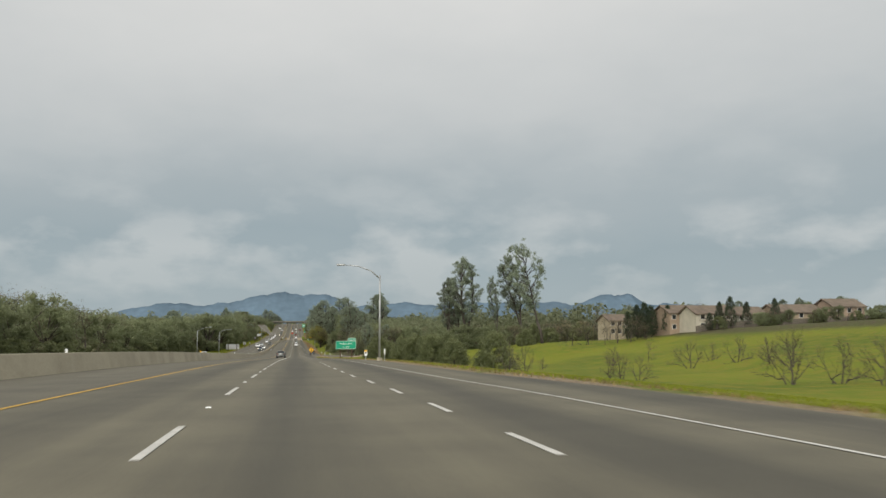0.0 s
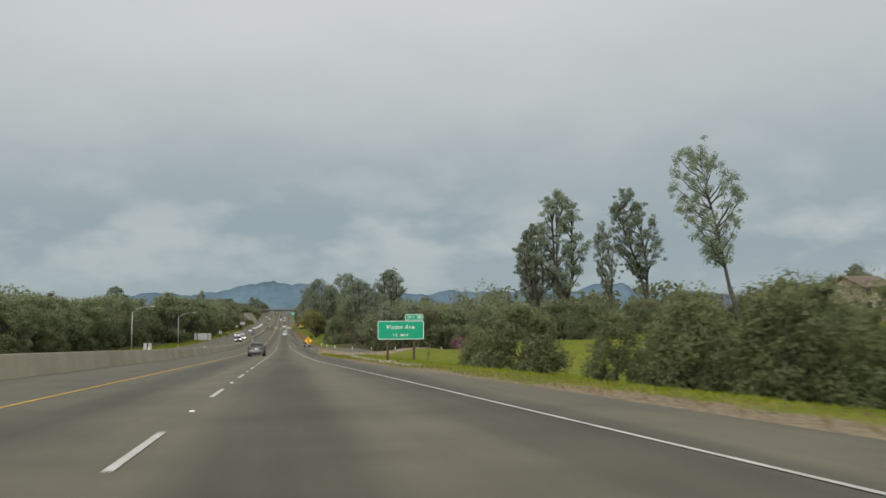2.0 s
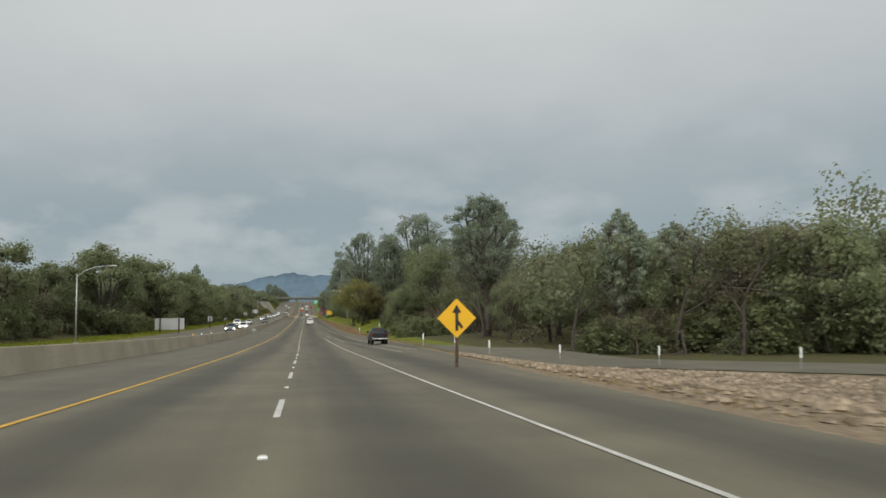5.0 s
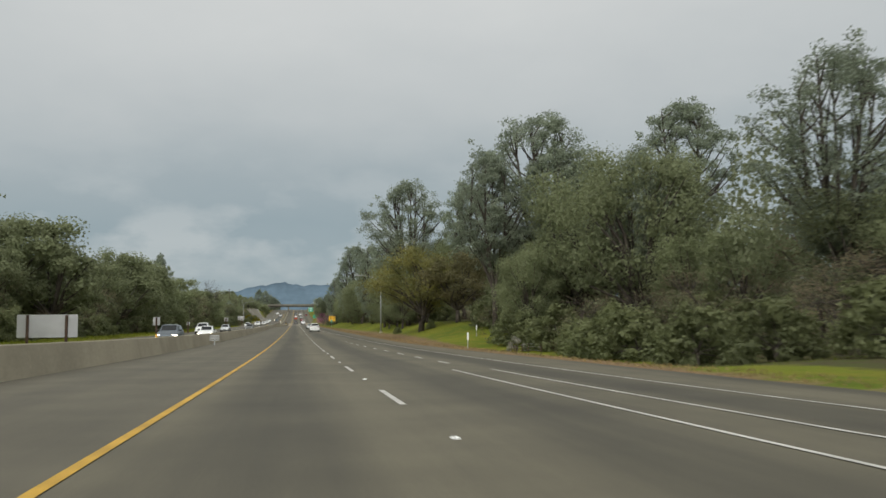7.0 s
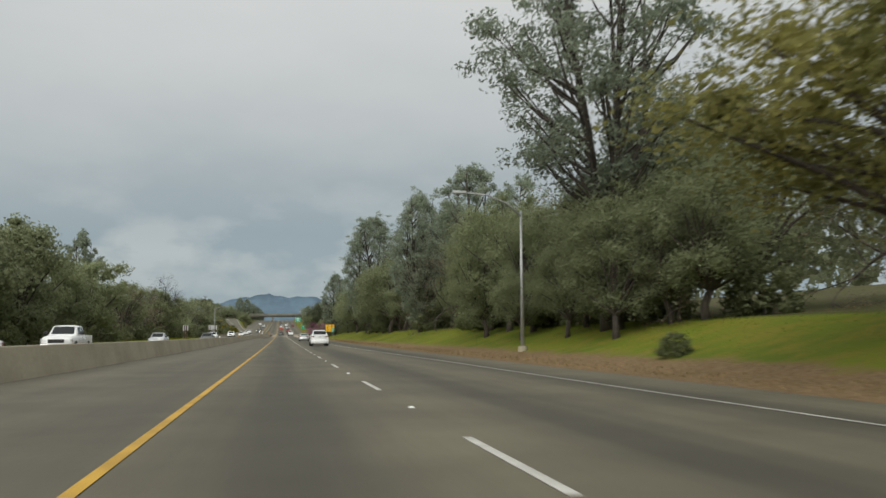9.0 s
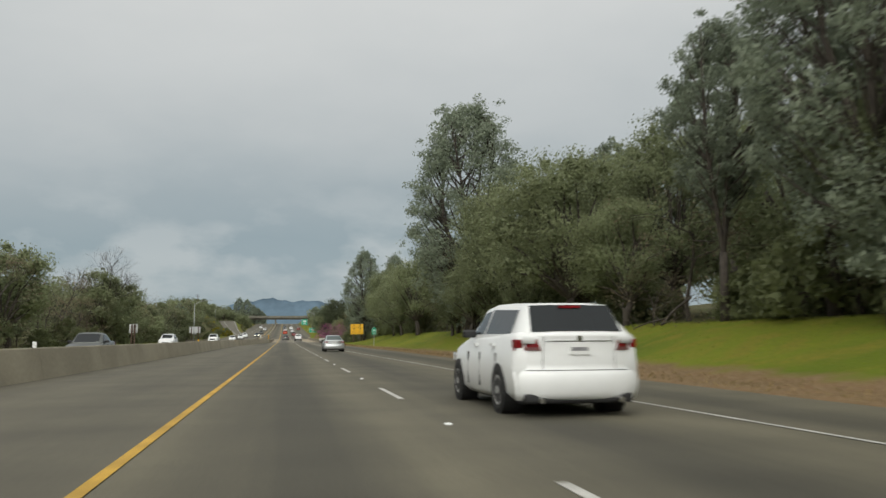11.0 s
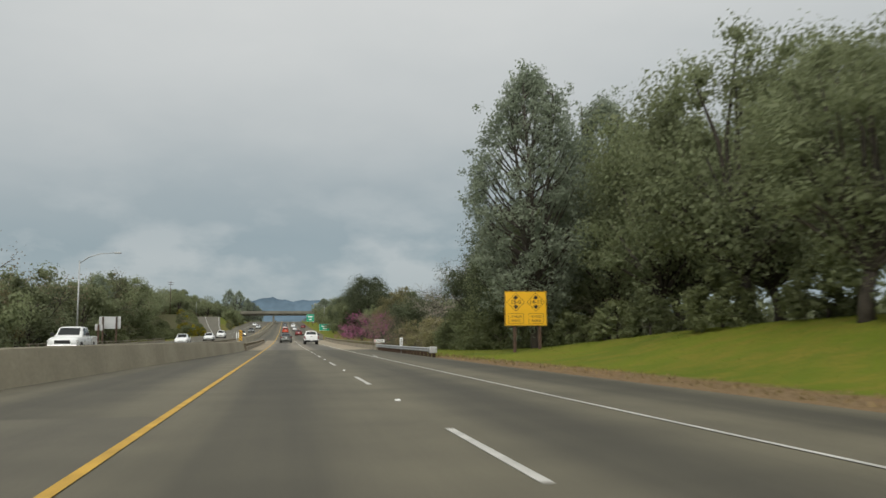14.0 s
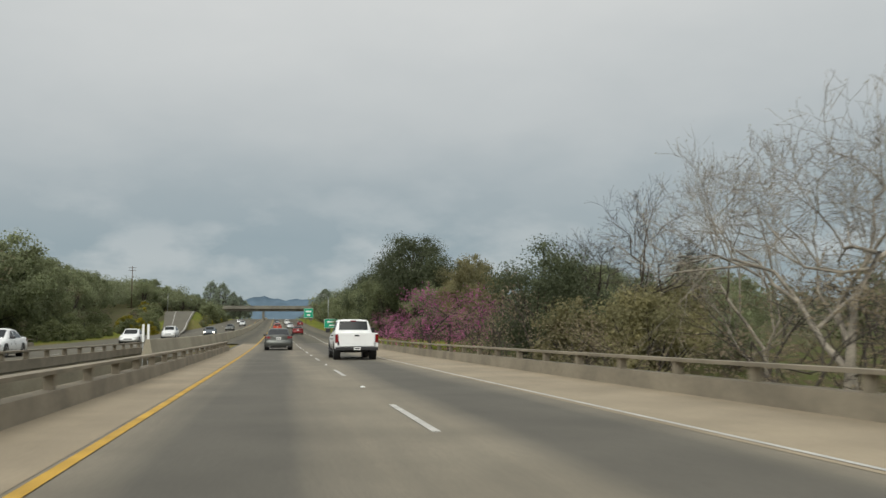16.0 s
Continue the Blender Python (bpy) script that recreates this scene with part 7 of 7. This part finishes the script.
    part("brake_lamp", Shape().box(-0.16, 0.16, yrt - 0.10, yrt - 0.06, H - 0.12, H - 0.085).mesh("brake_lamp", M_TAIL), ob)
    part("grille", Shape().box(-h2 * 0.42, h2 * 0.42, l2 - 0.10, l2 + 0.008, belt - 0.52, belt - 0.40, bevel=0.02).mesh("grille", M_BLACKPLASTIC), ob)
    part("underbody", Shape().box(-h2 * 0.8, h2 * 0.8, -l2 + 0.4, l2 - 0.4, 0.16, 0.3).mesh("underbody", M_BLACKPLASTIC), ob)
    add_wheels(ob, h2, (-l2 + 1.02, l2 - 0.98), wheel, 0.225)
    return ob


def pickup(name, label, x, y, turn, color_mat, L=5.6, W=1.96, H=1.85, wheel=0.40, lift=0.0, lights_on=False, trim=None, size=1.0):
    """A crew-cab pickup; its nose points along +y before the turn."""
    trim = trim or M_CHROME
    z = float(prof(y))
    s = float(prof(y + 2) - prof(y - 2)) / 4
    ob = thing(name, label, "pickup truck", pose(x, y, z + 0.004, math.degrees(math.atan(s)), 0, 0) @ pose(0, 0, 0, 0, 0, turn), group="cars on the freeway")
    ob.scale = (size, size, size)
    h2, l2, k = W / 2, L / 2, lift
    bed_y = -l2 + 1.75
    belt = 0.66 * H + k
    rail = 0.65 * H + k
    part("bed", Shape().box(-h2, -h2 + 0.10, -l2 + 0.04, bed_y, 0.52 + k, rail, bevel=0.03).box(h2 - 0.10, h2, -l2 + 0.04, bed_y, 0.52 + k, rail, bevel=0.03).box(-h2 + 0.1, h2 - 0.1, -l2 + 0.1, bed_y, 0.60 + k, 0.68 + k)
         .box(-h2 + 0.1, h2 - 0.1, bed_y - 0.06, bed_y, 0.60 + k, rail).mesh("bed", color_mat), ob)
    gate = part("tailgate", Shape().box(-h2 + 0.19, h2 - 0.19, -l2 - 0.01, -l2 + 0.07, 0.62 + k, rail + 0.01, bevel=0.025).mesh("tailgate", color_mat), ob)
    part("handle", Shape().box(-0.11, 0.11, -l2 - 0.02, -l2 - 0.01, rail - 0.16, rail - 0.09).mesh("handle", M_BLACKPLASTIC), gate)
    for sd in (-1, 1):
        a, b = sorted((sd * (h2 - 0.15), sd * (h2 + 0.004)))
        part("tail_lamp", Shape().box(a, b, -l2 + 0.0, -l2 + 0.12, 0.80 + k, rail - 0.06, bevel=0.02).mesh("tail_lamp", M_TAIL), ob, "tall red tail lamp")
    part("rear_bumper", Shape().box(-h2 + 0.02, h2 - 0.02, -l2 - 0.14, -l2 + 0.12, 0.44 + k, 0.60 + k, bevel=0.03).mesh("rear_bumper", trim), ob, "chrome rear bumper")
    plate = part("number_plate", Shape().box(-0.16, 0.16, -l2 - 0.155, -l2 - 0.14, 0.46 + k, 0.59 + k).mesh("number_plate", M_SIGN_WHITE), ob, "white number plate")
    part("print", Shape().box(-0.12, 0.12, -l2 - 0.158, -l2 - 0.155, 0.50 + k, 0.55 + k).mesh("print", M_SIGN_BLACK), plate)
    st = [(bed_y + 0.02, h2 * 0.985, 0.46 + k, belt), (bed_y + 0.15, h2, 0.42 + k, belt), (l2 - 1.75, h2, 0.42 + k, belt), (l2 - 1.5, h2 * 0.99, 0.42 + k, belt - 0.03), (l2 - 0.5, h2 * 0.965, 0.44 + k, belt - 0.08),
          (l2 - 0.12, h2 * 0.93, 0.46 + k, belt - 0.14), (l2, h2 * 0.86, 0.50 + k, belt - 0.24)]
    part("body", loft(st, body_ring).mesh("body", color_mat, True), ob)
    cab = Cabin([(l2 - 1.45, belt - 0.01, h2 * 0.90, h2 * 0.84), (l2 - 2.1, H - 0.05 + k, h2 * 0.92, h2 * 0.74), (0.2, H + k, h2 * 0.92, h2 * 0.74), (bed_y + 0.28, H - 0.03 + k, h2 * 0.92, h2 * 0.73), (bed_y + 0.06, belt + 0.02, h2 * 0.90, h2 * 0.80)], belt)
    ystat = sorted(set(cab.y + list(np.linspace(cab.y[0], cab.y[-1], 12))))
    part("roof", loft([(q,) for q in ystat], cab.ring).mesh("roof", color_mat, True), ob)
    yr, yrt, yf, yft = cab.y[0], cab.y[1], cab.y[-1], cab.y[-2]
    part("rear_window", cab.end_window(yr + 0.035, yrt - 0.03, 0.9, 0.9).mesh("rear_window", M_CARGLASS, True), ob)
    part("windscreen", cab.end_window(yf - 0.07, yft + 0.05).mesh("windscreen", M_CARGLASS, True), ob)
    mid = (yrt + yft) / 2 - 0.05
    for sd in (-1, 1):
        part("side_window", cab.side_window(mid + 0.05, yf - 0.36, mid + 0.05, yft - 0.06, sd).mesh("side_window", M_CARGLASS), ob)
        part("side_window", cab.side_window(yr + 0.32, mid - 0.05, yrt + 0.16, mid - 0.05, sd).mesh("side_window", M_CARGLASS), ob)
        sx = sd * h2
        part("wing_mirror", Shape().box(min(sx * 1.0, sx * 1.24), max(sx * 1.0, sx * 1.24), yf - 0.55, yf - 0.40, belt + 0.02, belt + 0.24, bevel=0.03).mesh("wing_mirror", M_BLACKPLASTIC), ob)
        for hy in (mid + 0.2, yr + 0.35):
            part("door_handle", Shape().box(min(sx * 0.97, sx * 1.02), max(sx * 0.97, sx * 1.02), hy - 0.1, hy + 0.1, belt - 0.17, belt - 0.12).mesh("door_handle", trim), ob)
        for hy in (yf - 0.35, mid, yr + 0.1):
            part("door_seam", Shape().box(min(sx * 0.9, sx * 1.0008), max(sx * 0.9, sx * 1.0008), hy - 0.006, hy + 0.006, 0.5 + k, belt - 0.25).mesh("door_seam", M_BLACKPLASTIC), ob)
        part("side_step", Shape().tube([(sx * 0.98, bed_y + 0.1, 0.40 + k), (sx * 0.98, l2 - 1.75, 0.40 + k)], 0.04, 8).mesh("side_step", trim), ob)
        part("head_lamp", Shape().box(min(sx * 0.56, sx * 0.94), max(sx * 0.56, sx * 0.94), l2 - 0.3, l2 - 0.02, belt - 0.42, belt - 0.24, bevel=0.02).mesh("head_lamp", M_HEAD_ON if lights_on else M_LENS), ob)
    part("grille", Shape().box(-h2 * 0.5, h2 * 0.5, l2 - 0.06, l2 + 0.01, belt - 0.5, belt - 0.26, bevel=0.02).mesh("grille", M_BLACKPLASTIC), ob)
    part("front_bumper", Shape().box(-h2 * 0.95, h2 * 0.95, l2 - 0.25, l2 + 0.08, 0.46 + k, 0.66 + k, bevel=0.04).mesh("front_bumper", trim), ob)
    part("chassis", Shape().box(-h2 * 0.55, h2 * 0.55, -l2 + 0.3, l2 - 0.4, 0.34 + k, 0.55 + k).mesh("chassis", M_BLACKPLASTIC), ob)
    part("axle", Shape().tube([(-h2 * 0.8, -l2 + 1.15, wheel), (h2 * 0.8, -l2 + 1.15, wheel)], 0.07, 8).mesh("axle", M_BLACKPLASTIC), ob)
    part("brake_lamp", Shape().box(-0.14, 0.14, yrt - 0.075, yrt - 0.03, H - 0.10 + k, H - 0.06 + k).mesh("brake_lamp", M_TAIL), ob)
    add_wheels(ob, h2, (-l2 + 1.15, l2 - 0.95), wheel, 0.27)
    return ob


P_SILVER, P_GREY, P_WHITE = paint("silver_paint", (0.56, 0.58, 0.59), 0.7), paint("warm_grey_paint", (0.135, 0.142, 0.134), 0.75), paint("white_paint", (0.75, 0.76, 0.76), 0.0)
P_BLACK, P_RED, P_ORANGE, P_BLUE = paint("black_green_paint", (0.014, 0.017, 0.018), 0.3), paint("dark_red_paint", (0.20, 0.02, 0.02), 0.2), paint("orange_red_paint", (0.5, 0.06, 0.02), 0.0), paint("blue_grey_paint", (0.10, 0.12, 0.14), 0.3)
M_CARGLASS_LIGHT = material("pale_reflecting_car_glass", (0.065, 0.088, 0.082), rough=0.06, spec=0.5, scale=0.5, amount=0.2, grain_amount=0)

sedan("sedan", "warm grey sedan with red tail lamps on asphalt", 2.24, 165.4, 0, P_GREY, L=4.85, W=1.85, H=1.48, wheel=0.345, size=0.93, strip=True)
sedan("sedan", "silver four-door sedan with alloy wheels on the freeway", 5.42, 485.0, 0, P_SILVER, L=4.95, W=1.85, H=1.47, wheel=0.35, size=0.90, glass=M_CARGLASS_LIGHT)
sedan("sedan", "grey sedan with red tail lamps on the bridge", 1.88, 662.4, 0, P_GREY)
pickup("pickup_truck", "white crew-cab pickup truck on the bridge", 5.12, 641.7, 0, P_WHITE, H=1.92, W=2.0, trim=M_BLACKPLASTIC, size=0.92)
pickup("pickup_truck", "black lifted pickup truck with chrome bumper on the merging lane", 9.95, 258.6, 1.5, P_BLACK, L=5.2, W=1.82, H=1.74, wheel=0.42, lift=0.12, size=0.74)
sedan("sedan", "orange-red car on the rising freeway", 1.9, 790, 0, P_ORANGE, suv=True, H=1.65)
sedan("sedan", "dark red sedan on the rising freeway", 5.3, 750, 0, P_RED)
sedan("sedan", "white sedan on the rising freeway", 1.9, 850, 0, P_WHITE)
sedan("sedan", "silver sedan on the rising freeway", 5.3, 830, 0, P_SILVER)
sedan("suv", "white estate car with red tail lamps on asphalt", 5.4, 428, 0, P_WHITE, suv=True, H=1.62)
sedan("suv", "white car on the freeway near the overpass", 5.3, 900, 0, P_WHITE, suv=True, H=1.65)
sedan("sedan", "dark car on the freeway near the overpass", 1.9, 925, 0, P_BLUE)
sedan("sedan", "red car on the exit lane", 9.2, 880, 0, P_RED)
for x, y, kind, col, lit, label in [(-8.7, 338, "suv", P_BLUE, True, "dark oncoming car with lit head lamps"), (-8.7, 368, "sedan", P_WHITE, True, "oncoming car with lit head lamps"),
                                    (-12.3, 398, "pickup", P_WHITE, False, "white pickup truck on the oncoming carriageway"), (-12.3, 440, "sedan", P_SILVER, False, "silver sedan on the oncoming carriageway"),
                                    (-8.7, 462, "sedan", P_GREY, False, "grey sedan on the oncoming carriageway"), (-12.3, 520, "suv", P_WHITE, False, "white car on the oncoming carriageway"),
                                    (-12.4, 588, "pickup", P_WHITE, False, "white pickup truck on the oncoming carriageway"), (-12.4, 650, "sedan", P_WHITE, False, "white oncoming sedan on the second bridge"),
                                    (-12.2, 720, "suv", P_WHITE, False, "white car on the oncoming carriageway"), (-8.7, 742, "sedan", P_BLUE, True, "dark oncoming sedan with lit head lamps"),
                                    (-12.2, 690, "sedan", P_WHITE, False, "white sedan on the oncoming carriageway"), (-8.7, 800, "sedan", P_GREY, False, "grey sedan on the oncoming carriageway"), (-8.7, 870, "suv", P_SILVER, False, "silver car on the oncoming carriageway"), (-12.2, 930, "sedan", P_WHITE, False, "white sedan on the oncoming carriageway")]:
    if kind == "pickup":
        pickup("pickup_truck", label, x, y, 180, col, lights_on=lit)
    else:
        sedan(kind, label, x, y, 180, col, suv=kind == "suv", H=1.65 if kind == "suv" else 1.46, lights_on=lit)

# ---------- verge: grass tufts, stones ----------
def tufts(name, x_lo, x_hi, y0, y1, count, size, mat, seed, label):
    g = np.random.default_rng(seed)
    y = g.uniform(y0, y1, count)
    u = g.random(count)
    lo, hi = x_lo(y), x_hi(y)
    x = lo + (hi - lo) * u
    z = ground_z(x, y)
    h = size * g.uniform(0.5, 1.3, count)
    a = g.uniform(0, 2 * math.pi, count)
    w = 0.05
    base = np.stack([x, y, z - 0.02], 1)
    side = np.stack([np.cos(a), np.sin(a), 0 * a], 1) * (w * 0.5 + 0.25 * h[:, None] * 0.3)
    lean = np.stack([g.normal(0, 0.3, count), g.normal(0, 0.3, count), np.ones(count)], 1) * h[:, None]
    v = np.stack([base - side, base + side, base + lean], 1).reshape(-1, 3)
    me = bpy.data.meshes.new(name)
    me.vertices.add(3 * count)
    me.vertices.foreach_set("co", v.ravel().astype(np.float32))
    me.loops.add(3 * count)
    me.loops.foreach_set("vertex_index", np.arange(3 * count, dtype=np.int32))
    me.polygons.add(count)
    me.polygons.foreach_set("loop_start", np.arange(0, 3 * count, 3, dtype=np.int32))
    me.materials.append(mat)
    me.update(calc_edges=True)
    return tagged(new(name, me), label, "grass", kind="stuff")


M_GRASS = leaf("grass_blades", (0.235, 0.262, 0.024), (0.185, 0.215, 0.020), island=0.15)
M_DRY = leaf("dry_grass", (0.30, 0.22, 0.10), (0.20, 0.16, 0.07), island=0.35)
tufts("grass", lambda y: ROAD_RIGHT(y) + np.interp(y, [0, 140, 157], [1.3, 1.0, 0.45]), lambda y: ROAD_RIGHT(y) + np.interp(y, [150, 163], [12, 1.2]), -10, 176, 60000, 0.09, M_GRASS, 1, "short spring-green grass")
M_GRASS_DEEP = leaf("deep_grass_blades", (0.185, 0.225, 0.032), (0.150, 0.188, 0.027), island=0.12)
tufts("grass", lambda y: ROAD_RIGHT(y) + np.interp(y, [288, 310, 350, 420, 500, 560, 576], [2.4, 3.5, 4.2, 3.6, 2.4, 2.0, 0.3]), lambda y: ROAD_RIGHT(y) + 11, 288, 598, 45000, 0.05, M_GRASS_DEEP, 2, "short spring-green grass")
tufts("grass", lambda y: ROAD_RIGHT(y) + 0.5, lambda y: ROAD_RIGHT(y) + 2.2, 0, 598, 16000, 0.10, M_DRY, 3, "dry brown grass along the shoulder")
tufts("grass", lambda y: 0 * y - 27, lambda y: 0 * y - 19.5, 30, 600, 26000, 0.25, M_GRASS, 4, "short spring-green grass")


def stones(name, count, x_fn, y0, y1, size, mat, seed, label):
    g = np.random.default_rng(seed)
    v, f = [], []
    oct_v = np.array([(1, 0, 0), (-1, 0, 0), (0, 1, 0), (0, -1, 0), (0, 0, 1), (0, 0, -0.5)], float)
    oct_f = [(0, 2, 4), (2, 1, 4), (1, 3, 4), (3, 0, 4), (2, 0, 5), (1, 2, 5), (3, 1, 5), (0, 3, 5)]
    for i in range(count):
        y = g.uniform(y0, y1)
        x = x_fn(y, g.random())
        s = size * g.uniform(0.4, 1.5)
        q = oct_v * g.uniform(0.6, 1.2, (6, 3)) * s
        a = g.uniform(0, 6.28)
        c, sn = math.cos(a), math.sin(a)
        o = len(v)
        zz = gz(x, y) + s * 0.15
        v += [(x + p[0] * c - p[1] * sn, y + p[0] * sn + p[1] * c, zz + p[2] * 0.7) for p in q]
        f += [(o + a_, o + b_, o + c_) for a_, b_, c_ in oct_f]
    return tagged(new(name, mesh_of(name, v, f, mat)), label, "stones", kind="stuff")


M_STONE = material("rubble_stone", (0.275, 0.218, 0.155), rough=0.95, scale=0.8, amount=0.4, grain=9, grain_amount=0.2, island=0.38)
M_STONE_PALE = material("pale_rubble", (0.31, 0.30, 0.27), rough=0.95, scale=0.8, amount=0.3, grain=9, grain_amount=0.2, island=0.3)


def gore_x(y, u):
    hi = float(np.interp(y, [165, 166.5, 174.8, 178, 190, 205, 216, 230, 240], [11.6, 13.6, 20.8, 23, 27, 27, 22, 15.5, 12]))
    lo = float(np.interp(y, [165, 172, 178, 190, 235], [11.0, 11.0, 10.2, 9.9, 12.0]))
    return lo + (hi - lo) * u


stones("rubble", 14000, gore_x, 165, 234, 0.088, M_STONE, 8, "tan rubble stones covering the gore beside the ramp")
stones("rubble", 800, lambda y, u: float(np.interp(y, [116, 150, 158, 165], [11.2, 11.3, 11.6, 12.1])) + (u - 0.5) * (0.5 + 0.5 * math.sin(y * 0.31) ** 2) + 0.15 * math.sin(y * 0.5), 116, 164.8, 0.065, M_STONE_PALE, 9, "pale rubble stones along the drainage ditch")
plant("blossom", 17.2, 321.3, 1.3, 1.0)
plant("blossom", 20.5, 318.0, 1.3, 1.2)
plant("bush", 16.0, 352.0, 1.1, 0.8)
